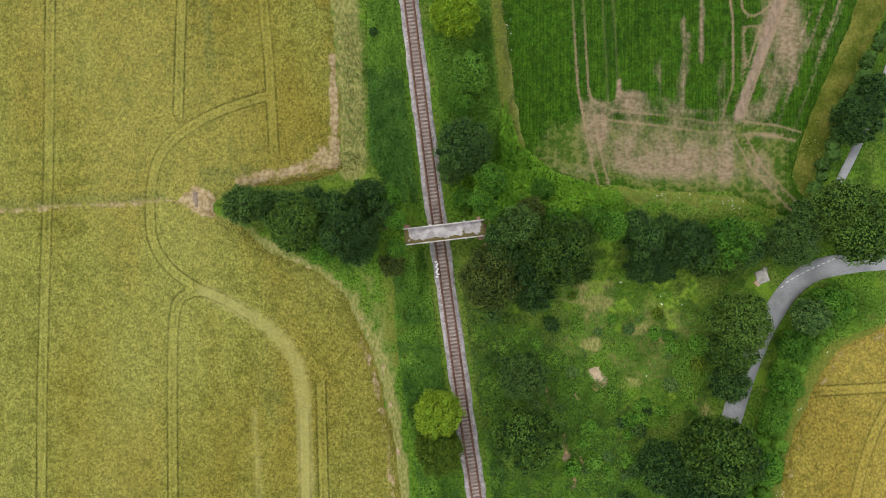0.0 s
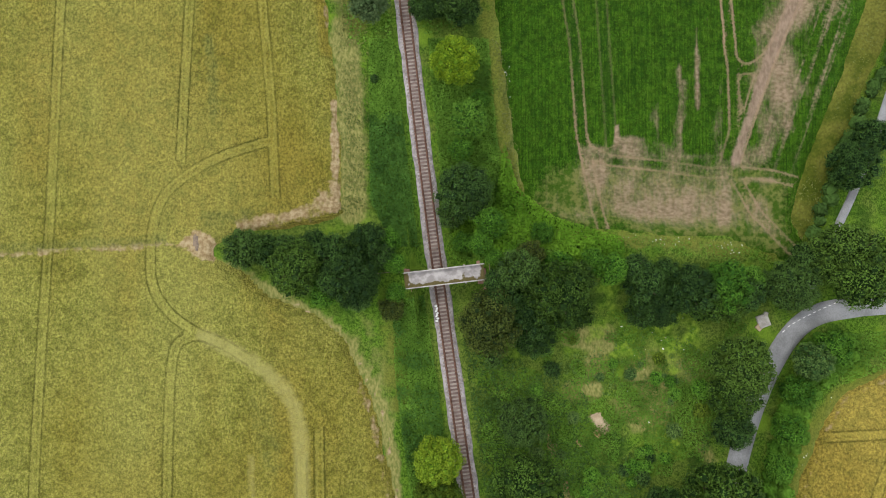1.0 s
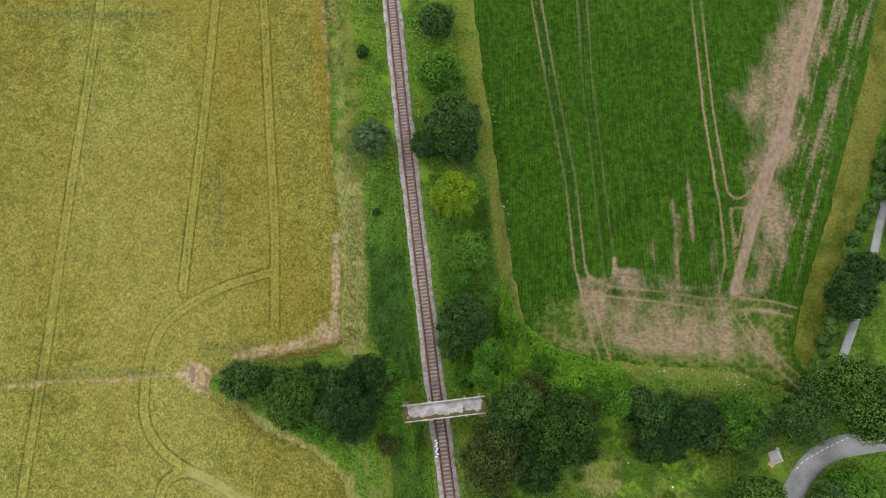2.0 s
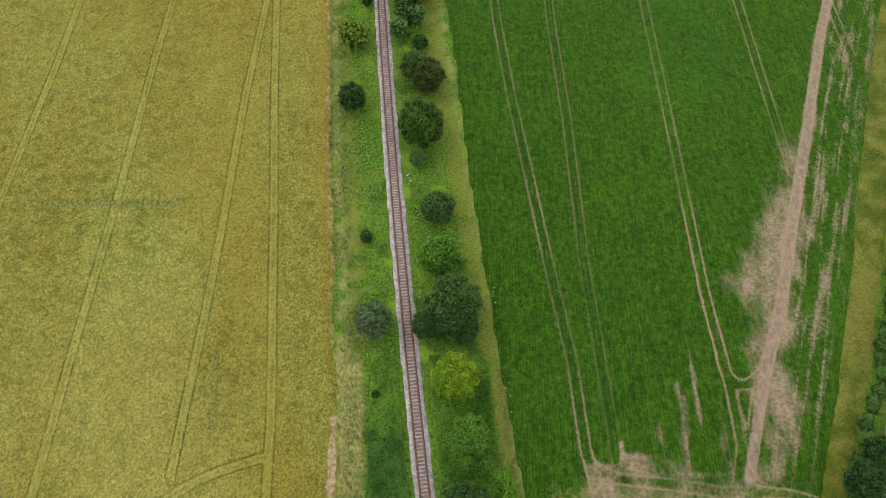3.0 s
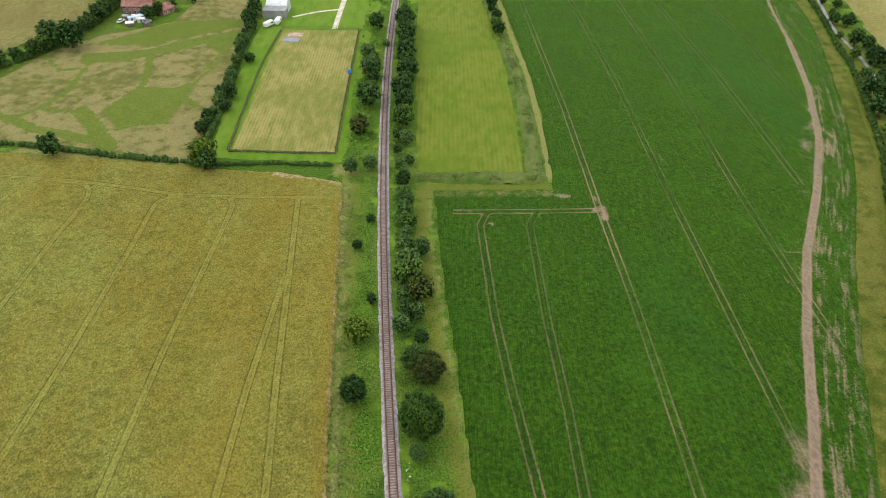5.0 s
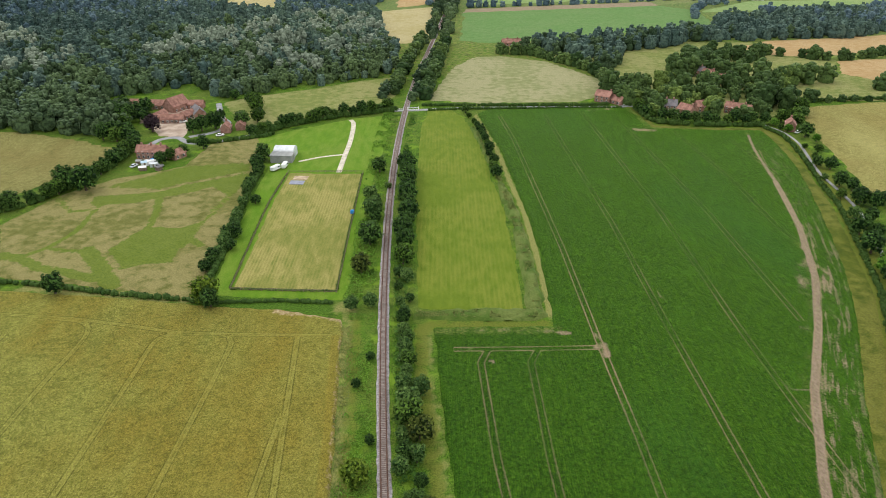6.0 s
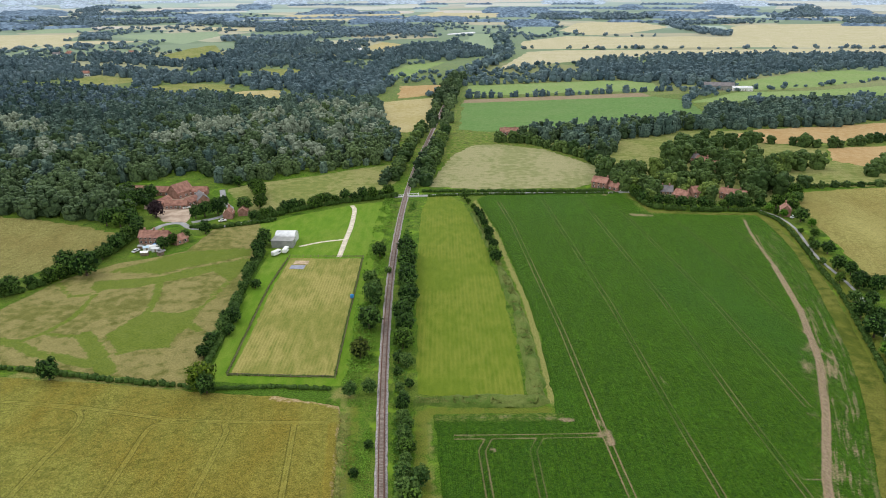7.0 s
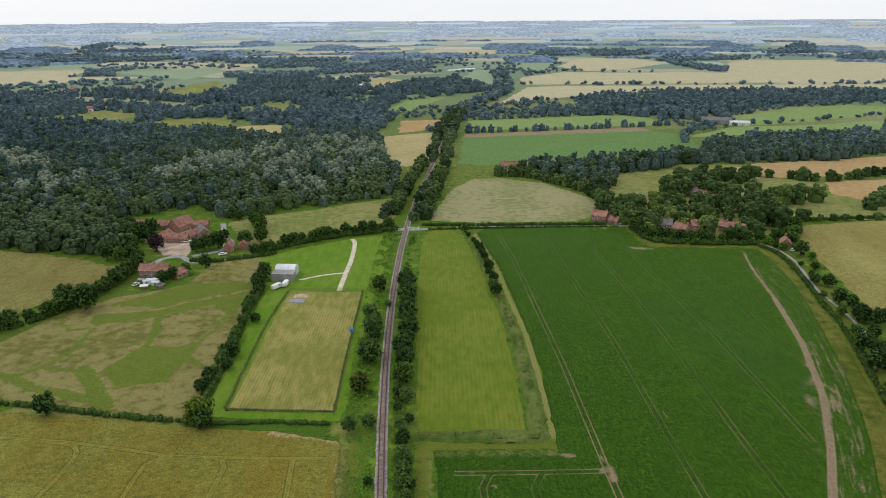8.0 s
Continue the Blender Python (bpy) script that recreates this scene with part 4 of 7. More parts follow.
LUSH_MEADOW = [("lush", both(
    area([([(-149, 278), (-123, 283), (-114, 291), (-87, 306), (-91, 277), (-102, 288), (-109, 282), (-121, 276), (-128, 271), (-141, 269), (-142, 265), (-148, 270)], 3, 1.0),
          ([(-123, 228), (-119, 241), (-115, 248), (-102, 247), (-95, 253), (-95.5, 241), (-88, 232), (-90, 230), (-94, 234), (-97, 228), (-96, 219), (-104, 218), (-112, 214), (-116, 220)], 3, 1.0),
          ([(-150, 288), (-122, 314), (-92, 318), (-88, 308), (-114, 293), (-124, 285)], 6, 0.9)]),
    glow([([(-160, 226), (-151, 224), (-146, 230), (-142, 241), (-141.6, 252), (-143, 264)], 1.3, 0.9), ([(-130, 228), (-121, 217), (-111, 203)], 3.4, 1.0),
          ([(-120.6, 276), (-116, 258), (-115, 248)], 1.8, 0.9), ([(-141, 215), (-130, 212), (-121, 208), (-117, 208)], 2.6, 0.9),
          ([(-159, 224), (-150, 221), (-141, 215)], 2.6, 0.9), ([(-95.5, 241), (-95, 255), (-93, 261)], 1.0, 0.8), ([(-146, 230), (-139, 228), (-130, 228)], 1.6, 0.8),
          ([(-164, 276), (-152, 262), (-146, 264)], 1.8, 0.7), ([(-94, 262), (-90, 290), (-96, 318)], 2.2, 0.6)])))]
MID_FIELDS = [
    ("meadow", MEADOW, 1.5, 0.3, "rough tussocky meadow with greener grazed hollows", LUSH_MEADOW,
     [(-152, 209), (-129, 205), (-107, 200), (-80, 195), (-82, 226), (-84, 265), (-88, 317), (-97, 355), (-119, 346), (-122, 314), (-150, 298), (-165, 278), (-174, 250)]),
    ("paddock", LIME, 1.5, 0.08, "short bright green paddock grass", (),
     [(-77, 196), (-32, 193), (-31, 214), (-31, 276), (-31, 316), (-28, 369), (-30, 395), (-50, 389), (-76, 372), (-98, 354), (-83, 317), (-82, 276), (-79.5, 235)]),
    ("hay_meadow", MOWN, 1.2, 0.2, "mown hay meadow with pale cut rows", (),
     [(-69.5, 201), (-35, 199), (-36, 244), (-37, 304), (-71, 305), (-72, 271), (-70.5, 228)]),
    ("grass_strip", STRIP, 1.3, 0.1, "narrow green meadow between railway and tall grass", (),
     [(-9, 188), (25, 186), (26, 225), (24, 275), (21, 316), (18, 349), (12, 389), (5, 406), (-9, 407), (-13, 368), (-12, 276), (-10, 230)]),
    ("pasture", PASTURE, 3, 0.3, "dry olive pasture below the wood", (),
     [(-133, 421), (-120, 434), (-87, 451), (-56, 472), (-31, 484), (-29, 446), (-35, 423), (-49, 407), (-73, 390), (-102, 368), (-114, 386)]),
    ("hay_meadow", PALE, 3, 0.4, "pale seeding hay meadow", (), [(-8, 425), (7, 509), (23, 542), (43, 547), (76, 527), (108, 473), (98, 437), (83, 421), (23, 420)]),
    ("barley_field", GOLD_PALE, 3, 0.6, "yellow-green barley field", (), [(208, 406), (240, 414), (310, 424), (300, 300), (183, 245), (186, 290), (197, 355), (203, 380)]),
    ("wheat_field", GOLD_FAR, 3, 0.6, "yellowing wheat field beside the farm", (), [(-300, 380), (-242, 367), (-214, 360), (-196, 354), (-164, 338), (-164, 318), (-173, 298), (-189, 278), (-240, 262)]),
    ("crop_field", GREEN, 6, 0.4, "young green crop field", (), [(15, 605), (37, 595), (108, 615), (199, 654), (249, 677), (260, 753), (230, 785), (22, 745)]),
    ("soil_strip", SOIL, 6, 0.3, "bare brown soil strip along a crop", (), [(22, 746), (231, 786), (224, 811), (22, 768)]),
    ("crop_field", GRASSY, 6, 0.3, "light green grass field", (), [(26, 792), (141, 818), (258, 828), (261, 897), (217, 920), (32, 874)]),
    ("barley_field", TAN, 6, 0.5, "golden barley field beside the railway", (), [(-46, 607), (-33, 592), (-14, 606), (-10, 781), (-67, 752)]),
    ("stubble_field", ORANGE, 6, 0.3, "brown stubble field", (), [(-49, 778), (-24, 794), (1, 837), (1, 886), (-51, 877)]),
    ("stubble_field", ORANGE, 6, 0.4, "orange ripe field behind the village", (), [(228, 566), (255, 545), (299, 546), (366, 573), (470, 690), (400, 628), (327, 610), (266, 599)]),
    ("stubble_field", ORANGE, 5, 0.4, "orange ripe field behind the village", (), [(293, 527), (343, 534), (380, 540), (340, 470), (301, 464), (290, 470), (276, 489)]),
    ("pasture", PASTURE, 5, 0.14, "rough olive pasture round the village", (), [(104, 430), (111, 480), (96, 520), (60, 570), (140, 600), (262, 596), (226, 566), (256, 543), (292, 530), (274, 489), (300, 462), (330, 440), (300, 428), (214, 420), (205, 404), (180, 384), (118, 390)]),
    ("pasture", PASTURE, 4, 0.3, "olive pasture behind the village", (), [(200, 480), (246, 513), (259, 523), (237, 479), (214, 466)]),
    ("pasture", PASTURE, 4, 0.3, "olive pasture behind the village", (), [(228, 456), (258, 448), (300, 440), (290, 424), (214, 419)]),
    ("grass_field", GRASSY, 8, 0.3, "bright green grass field", (), [(359, 893), (479, 982), (576, 1017), (614, 989), (578, 929), (446, 854), (359, 824)]),
    ("grass_field", GRASSY, 8, 0.3, "bright green grass field", (), [(253, 741), (334, 812), (423, 822), (537, 861), (492, 785), (401, 764), (310, 751)]),
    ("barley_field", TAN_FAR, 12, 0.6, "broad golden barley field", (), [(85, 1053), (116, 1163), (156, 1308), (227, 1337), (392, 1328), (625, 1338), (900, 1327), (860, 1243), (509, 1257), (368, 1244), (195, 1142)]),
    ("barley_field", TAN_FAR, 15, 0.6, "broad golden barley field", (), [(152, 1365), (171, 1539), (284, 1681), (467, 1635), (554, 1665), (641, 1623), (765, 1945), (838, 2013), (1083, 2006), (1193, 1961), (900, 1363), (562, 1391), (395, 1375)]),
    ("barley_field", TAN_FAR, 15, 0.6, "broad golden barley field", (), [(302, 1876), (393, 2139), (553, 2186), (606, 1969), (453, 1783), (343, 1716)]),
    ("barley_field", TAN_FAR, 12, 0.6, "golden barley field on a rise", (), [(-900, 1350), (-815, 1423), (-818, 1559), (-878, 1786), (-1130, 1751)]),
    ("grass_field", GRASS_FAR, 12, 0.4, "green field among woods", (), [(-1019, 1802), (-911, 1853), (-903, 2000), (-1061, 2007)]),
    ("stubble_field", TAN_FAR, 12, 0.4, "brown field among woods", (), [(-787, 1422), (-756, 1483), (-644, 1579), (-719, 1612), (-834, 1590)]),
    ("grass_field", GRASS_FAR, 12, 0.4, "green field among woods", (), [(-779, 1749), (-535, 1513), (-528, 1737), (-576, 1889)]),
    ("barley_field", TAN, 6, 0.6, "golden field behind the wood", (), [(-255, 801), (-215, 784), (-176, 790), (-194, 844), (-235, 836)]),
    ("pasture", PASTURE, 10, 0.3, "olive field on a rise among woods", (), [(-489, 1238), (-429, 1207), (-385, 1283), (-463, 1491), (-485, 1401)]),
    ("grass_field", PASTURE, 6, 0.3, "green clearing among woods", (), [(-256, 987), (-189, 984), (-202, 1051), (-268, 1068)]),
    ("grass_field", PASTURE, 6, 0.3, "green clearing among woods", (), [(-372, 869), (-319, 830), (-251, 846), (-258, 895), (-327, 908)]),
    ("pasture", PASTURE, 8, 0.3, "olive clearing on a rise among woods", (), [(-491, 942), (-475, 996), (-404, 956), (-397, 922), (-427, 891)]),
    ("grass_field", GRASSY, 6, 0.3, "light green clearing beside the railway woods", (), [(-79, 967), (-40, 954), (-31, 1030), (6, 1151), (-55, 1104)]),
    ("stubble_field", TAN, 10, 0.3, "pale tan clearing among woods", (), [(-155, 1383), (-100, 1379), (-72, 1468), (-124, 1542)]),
    ("barley_field", TAN_FAR, 20, 0.6, "distant barley field, paled for haze", (), [(-327, 2256), (-158, 2485), (-88, 2679), (-188, 2633), (-300, 2391)]),
    ("stubble_field", TAN_FAR, 20, 0.4, "distant stubble field, paled for haze", (), [(-547, 2301), (-342, 2300), (-357, 2535), (-503, 2485)]),
    ("barley_field", TAN_FAR, 15, 0.6, "distant barley field, paled for haze", (), [(-572, 1927), (-473, 1887), (-510, 2006), (-718, 2048)]),
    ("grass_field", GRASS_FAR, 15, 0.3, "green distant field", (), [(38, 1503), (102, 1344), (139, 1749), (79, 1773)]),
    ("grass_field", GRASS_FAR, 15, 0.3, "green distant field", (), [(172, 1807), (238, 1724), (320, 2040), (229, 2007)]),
    ("barley_field", TAN_FAR, 20, 0.6, "distant barley field, paled for haze", (), [(-117, 2412), (179, 2388), (231, 2555), (-5, 2625)]),
]
for name, material, step, high, label, maps, ring in MID_FIELDS:
    sheet(name, ring, step, high, material, maps, 0.3 * min(step, 4), label, name.replace("_", " "))

# ---- lanes, paths and yards ----
ribbon("lane", [(47.5, -48), (49, -33.5), (50.9, -25.7), (53.3, -19), (56.1, -13.2), (59.6, -8.2), (63.6, -5.4), (69, -4.2), (75.6, -3.5), (100, -2)], 3.7, 0.12, ASPHALT, "grey asphalt country lane curving past hedges", "road", step=1.0)
ribbon("side_lane", [(61.5, -6), (62.5, -2), (63.4, 1.2), (66.1, 6), (67.9, 10.4), (70.3, 15.4), (74.6, 25.6), (78, 35.3), (82.3, 47), (88, 62), (98.5, 84), (119, 131), (134, 164), (148, 196), (154.6, 215), (161.5, 236), (168.5, 260), (171, 280), (172, 298), (174.4, 313), (178, 328), (181.4, 345), (181, 362), (175, 376)], 1.5, 0.1, ASPHALT, "narrow asphalt side lane under trees", "road", step=1.0)
for i in range(11):
    a = i / 10
    x, y = 57.6 + 8.8 * a, -8.3 + 4.4 * a ** 0.75 + 0.4 * a
    ribbon("road_marking", [(x, y), (x + 0.48, y + 0.3 * (1 - 0.5 * a))], 0.14, 0.16, PAINT, "white painted dash on the lane", "road marking", step=0.5)
ribbon("gravel_path", [(-48.4, 305.5), (-48.3, 328.4), (-48.1, 349.9), (-49.5, 377.2), (-52, 386)], 2.6, 0.12, CHALK, "pale chalk track through the paddock", "path")
ribbon("gravel_path", [(-49.2, 329.5), (-59.6, 326), (-69.5, 319.9)], 1.6, 0.11, CHALK, "pale branch path to the shed", "path")
ribbon("farm_lane", [(-170, 330), (-152, 342), (-147.6, 353), (-139.6, 356), (-129, 347), (-112, 352), (-98, 362)], 3.5, 0.1, ASPHALT, "grey lane past the farm", "road")
ribbon("farm_lane", [(-136, 420), (-131, 405), (-125.8, 391), (-119.5, 380), (-122, 366), (-134, 357)], 3.5, 0.1, ASPHALT, "grey lane past the farm", "road")
sheet("farm_yard", [(-160, 372), (-150, 358), (-136, 356), (-138, 372), (-136, 392), (-143, 406), (-152, 412), (-162, 400), (-163, 386)], 1.5, 0.08, YARD, (), 0.4, "pinkish gravel farm yard", "yard")
sheet("farm_yard", [(-180, 408), (-175, 408), (-166, 382), (-169, 380)], 1.5, 0.08, YARD, (), 0.3, "pinkish gravel drive beside the farm", "yard")
ribbon("village_road", [(-29, 403.4), (-26, 404), (-14, 405), (20, 409), (98, 410), (112, 412), (150, 404)], 4, 0.08, ASPHALT, "narrow road behind a clipped hedge", "road")
sheet("pond", [(5, 1740), (40, 1765), (84, 1800), (80, 1850), (20, 1800)], 12, 0.2, WATER, (), 1.0, "pale distant pond", "pond")


# ---- railway ----
def build_railway():
    way = new("railway")
    tagged(way, "single railway track on pale stone ballast", "railway", kind="structure")

    def bed(name, half, low, top, rough, material, label):
        V, F = [], []
        pts = rail_line(-70, 900, 0.9)
        for i, (x, y) in enumerate(pts):
            k = (rail_x(y + 1) - rail_x(y - 1)) / 2
            nx, ny = 1 / math.hypot(1, k), -k / math.hypot(1, k)
            for side in (-1, 1):
                w = half + rough * (float(lattice(x, y, 1.9, 11 + side)) - 0.5)
                for wide, z in ((w + low, 0.0), (w, top)):
                    V.append((x + side * wide * nx, y + side * wide * ny, z))
        for i in range(len(pts) - 1):
            a, b = i * 4, i * 4 + 4
            F += [(a, a + 1, b + 1, b), (a + 1, a + 3, b + 3, b + 1), (a + 3, a + 2, b + 2, b + 3)]
        part(name, raw_mesh(name, V, np.array(F)[:, ::-1], material), way, label)

    bed("ballast", 1.42, 0.3, 0.3, 0.35, BALLAST, "pale grey ballast shoulders")
    bed("track_bed", 0.98, 0.03, 0.325, 0.12, BALLAST_DARK, "brown oily ballast between the rails")
    for side in (-0.75, 0.75):
        V, F = [], []
        pts = rail_line(-70, 900, 2.0, side)
        profile = ((-0.17, 0.415), (-0.03, 0.44), (-0.05, 0.55), (0.05, 0.55), (0.03, 0.44), (0.17, 0.415))
        for x, y in pts:
            V += [(x + dx, y, z) for dx, z in profile]
        for i in range(len(pts) - 1):
            for k in range(5):
                a = i * 6 + k
                F.append((a, a + 1, a + 7, a + 6))
        part("rail", raw_mesh("rail", V, F, RUST), way, "rust-brown steel rail")
    bm = boxes((0, 0, 0, 2.5, 0.27, 0.16), bevel=0.03)
    me = bpy.data.meshes.new("sleeper")
    bm.to_mesh(me)
    bm.free()
    me.materials.append(SLEEPER)
    rng = random.Random(4)
    far = []
    y, n = -48.0, 0
    while y < 560:
        k = (rail_x(y + 1) - rail_x(y - 1)) / 2
        m = pose(rail_x(y), y, 0.33, 0, 0, -math.degrees(math.atan(k)) + rng.uniform(-1, 1))
        if n < 300:
            part("sleeper", me, way, m=m)
        else:
            far.append(m)
        n += 1
        y += 0.62
    box = np.array([(x, yy, z) for x in (-1.25, 1.25) for yy in (-0.13, 0.13) for z in (-0.08, 0.08)])
    quad = np.array([(0, 1, 3, 2), (4, 6, 7, 5), (0, 4, 5, 1), (2, 3, 7, 6), (1, 5, 7, 3)])
    V = np.concatenate([box @ np.array(m.to_3x3()).T + np.array(m.translation) for m in far])
    F = np.concatenate([quad + 8 * i for i in range(len(far))])
    tagged(part("sleeper_row", raw_mesh("sleeper_row", V, F, SLEEPER), way), kind="stuff")


build_railway()


def build_bridge():
    b = new("farm_bridge")
    b.matrix_basis = pose(BRIDGE[0] - 0.25, BRIDGE[1] + 0.05, 0, 0, 0, math.degrees(math.atan2(ALONG[1], ALONG[0])))
    tagged(b, "old concrete farm bridge over the railway, mossy deck", "bridge")
    s = Shade("mossy_deck", 0.95)
    slab = s.mix(s.step(s.noise(1.0, 5), 0.35, 0.65), (0.27, 0.25, 0.24), (0.45, 0.42, 0.41))
    moss = s.mix(s.noise(3.0, 4), (0.07, 0.055, 0.02), (0.17, 0.14, 0.05))
    edge = s.calc("ADD", s.attr("moss"), s.calc("MULTIPLY", s.calc("SUBTRACT", s.noise(0.9, 5), 0.5), 1.8))
    s.bump(s.noise(5, 4), 0.6, 0.04)
    deck_mat = s.done(s.mix(s.step(edge, 0.42, 0.58), slab, moss))
    xs, ys = np.linspace(-6.5, 6.5, 60), np.linspace(-1.2, 1.2, 14)
    X, Y = np.meshgrid(xs, ys)
    q = np.arange(X.size).reshape(X.shape)
    F = np.stack([q[:-1, :-1], q[:-1, 1:], q[1:, 1:], q[1:, :-1]], -1).reshape(-1, 4)
    moss_map = np.maximum(np.clip((-Y - 0.25) * 1.1, 0, 1), np.clip((np.abs(X) - 5.3) * 0.9, 0, 1))
    moss_map = np.maximum(moss_map, 0.55 * np.exp(-((X - 3.0) ** 2 + (Y + 0.1) ** 2) / 0.5))
    part("deck_surface", raw_mesh("deck_surface", np.stack([X, Y, 0 * X + 5.36], -1).reshape(-1, 3), F, deck_mat, False,
                                  [("moss", "POINT", moss_map.ravel())]), b, "worn pale concrete with brown moss")
    part("deck", (boxes((0, 0, 5.15, 13.0, 2.4, 0.4), bevel=0.04), CONCRETE), b)
    for y in (-1.28, 1.28):
        part("parapet", (boxes((0, y, 5.75, 13.1, 0.14, 0.8), (0, y, 6.18, 13.3, 0.2, 0.07), bevel=0.02), CONCRETE), b, "thin weathered parapet")
        part("girder", (boxes((0, y * 0.8, 4.8, 12.6, 0.3, 0.6), (0, y * 0.8, 4.5, 12.6, 0.45, 0.05)), RUST), b, "rusty steel girder")
        for x in (-2.2, 3.4):
            part("buttress", (boxes((x, y * 1.1, 5.6, 0.3, 0.3, 0.9), bevel=0.02), CONCRETE), b)
    for x in (-6.2, 6.2):
        part("abutment", (boxes((x, 0, 2.45, 1.3, 3.8, 5.0), (x * 1.12, 2.4, 2.2, 1.0, 1.6, 4.4, 0.5), (x * 1.12, -2.4, 2.2, 1.0, 1.6, 4.4, -0.5), bevel=0.05), BRICK), b, "red brick abutment")
    for x, y in ((-7.2, 1.5), (-7.2, -1.5), (7.3, 1.6), (7.4, -1.6)):
        part("gate_post", (boxes((x, y, 5.8, 0.2, 0.2, 1.6), bevel=0.03), TIMBER), b, "timber gate post")
    part("gate", (boxes((7.4, 0, 5.75, 0.08, 3.0, 0.1), (7.4, 0, 6.05, 0.08, 3.0, 0.1), (7.4, 0, 6.35, 0.08, 3.0, 0.1)), TIMBER), b, "grey timber gate")
    part("fence_rail", (boxes((-9.0, 1.7, 5.9, 3.8, 0.08, 0.12), (-9.0, 1.7, 5.5, 3.8, 0.08, 0.12)), TIMBER), b)


build_bridge()


# ---- trees ----
BALLS = {}


def ball(n):
    """A cube-sphere: unit vertices and quads."""
    if n not in BALLS:
        BALLS[n] = make_ball(n)
    return BALLS[n]


def make_ball(n):
    V, F = [], []
    t = np.tan(np.linspace(-1, 1, n + 1) * math.pi / 4)
    for axis in range(3):
        for side in (-1, 1):
            base = len(V)
            for i in range(n + 1):
                for j in range(n + 1):
                    p = [0, 0, 0]
                    p[axis], p[(axis + 1) % 3], p[(axis + 2) % 3] = side, t[i] * side, t[j]
                    V.append(np.array(p) / np.linalg.norm(p))
            for i in range(n):
                for j in range(n):
                    a = base + i * (n + 1) + j
                    F.append((a, a + n + 1, a + n + 2, a + 1))
    return np.array(V), np.array(F)


def leaf_crown(rng, lobes, count, size, core=3, up=0.25, solid=0.72, loose=0.75, inner=1.0):
    """Sprays of leaves over a set of lobes (rows of x, y, z, radius): vertices and quads, solid masses first; inner 0
    marks them to be coloured as shade.
    """
    lobes = np.array(lobes)
    V, F, C, base = [], [], [], 0
    own = rng.uniform(0.12, 1.0, len(lobes))
    for k, (x, y, z, r) in enumerate(lobes):
        BV, BF = ball(core + 1 if k < 2 and core == 1 else core)
        wob = 1 + 0.1 * rng.standard_normal(len(BV))
        V.append(BV * (solid * r * wob)[:, None] + (x, y, z))
        F.append(BF + base)
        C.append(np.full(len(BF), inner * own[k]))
        base += len(BV)
    weight = lobes[:, 3] ** 2
    pick = rng.choice(len(lobes), int(count * 1.7), p=weight / weight.sum())
    d = rng.standard_normal((len(pick), 3))
    d[:, 2] += up
    d /= np.linalg.norm(d, axis=1)[:, None]
    p = lobes[pick, :3] + d * (lobes[pick, 3] * rng.uniform(0.86, 1.12, len(pick)))[:, None]
    deep = np.zeros(len(p), bool)
    for x, y, z, r in lobes:
        deep |= np.linalg.norm(p - (x, y, z), axis=1) < 0.78 * r
    p, d = p[~deep][:count], d[~deep][:count]
    C.append(own[pick[~deep][:count]])
    n = d + loose * rng.standard_normal(p.shape)
    n /= np.linalg.norm(n, axis=1)[:, None]
    a = np.cross(n, rng.standard_normal(p.shape))
    a /= np.linalg.norm(a, axis=1)[:, None]
    b = np.cross(n, a)
    s = size * rng.uniform(0.55, 1.35, len(p))[:, None]
    droop = n * s * 0.25
    quad = np.stack([p - a * s - droop, p - b * s * 0.62, p + a * s - droop, p + b * s * 0.62], 1)
    V.append(quad.reshape(-1, 3))
    F.append(np.arange(len(p) * 4).reshape(-1, 4) + base)
    return np.concatenate(V), np.concatenate(F), np.concatenate(C)


def crown_lobes(rng, wide, high, base, count, small=0.24):
    """Many rounded masses over a domed crown of the given half width, from base to high."""
    mid, half = base + 0.46 * (high - base), 0.5 * (high - base)
    out = [(0, 0, mid, 0.66 * min(wide, half)), (0.2 * wide, 0.1 * wide, mid + 0.2 * half, 0.6 * min(wide, half))]
    for i in range(count):
        u = 0.97 - 1.8 * (i + 0.5) / count
        a = 2.39996 * i + rng.uniform(-0.25, 0.25)
        flat = math.sqrt(max(0.0, 1 - u * u))
        r = small * wide * rng.uniform(0.75, 1.2)
        reach = (1 - small) * rng.uniform(0.8, 1.04)
        out.append((wide * reach * flat * math.cos(a), wide * reach * flat * math.sin(a), mid + half * reach * u, r))
    return out


def trunk_mesh(rng, radius, high, reach):
    """A tapered trunk that forks into limbs."""
    bm = bmesh.new()

    def limb(a, b, r0, r1):
        a, b = Vector(a), Vector(b)
        m = Matrix.Translation((a + b) / 2) @ (b - a).to_track_quat("Z", "Y").to_matrix().to_4x4()
        bmesh.ops.create_cone(bm, segments=7, radius1=r0, radius2=r1, depth=(b - a).length, matrix=m)

    limb((0, 0, -0.4), (0, 0, 0.5), radius * 1.5, radius)
    limb((0, 0, 0.4), (0, 0, high * 0.55), radius, radius * 0.7)
    for i in range(5):
        a = i * 1.26 + rng.uniform(-0.3, 0.3)
        limb((0, 0, high * (0.3 + 0.05 * i)), (reach * math.cos(a), reach * math.sin(a), high * rng.uniform(0.55, 0.8)), radius * 0.5, radius * 0.12)
    return bm


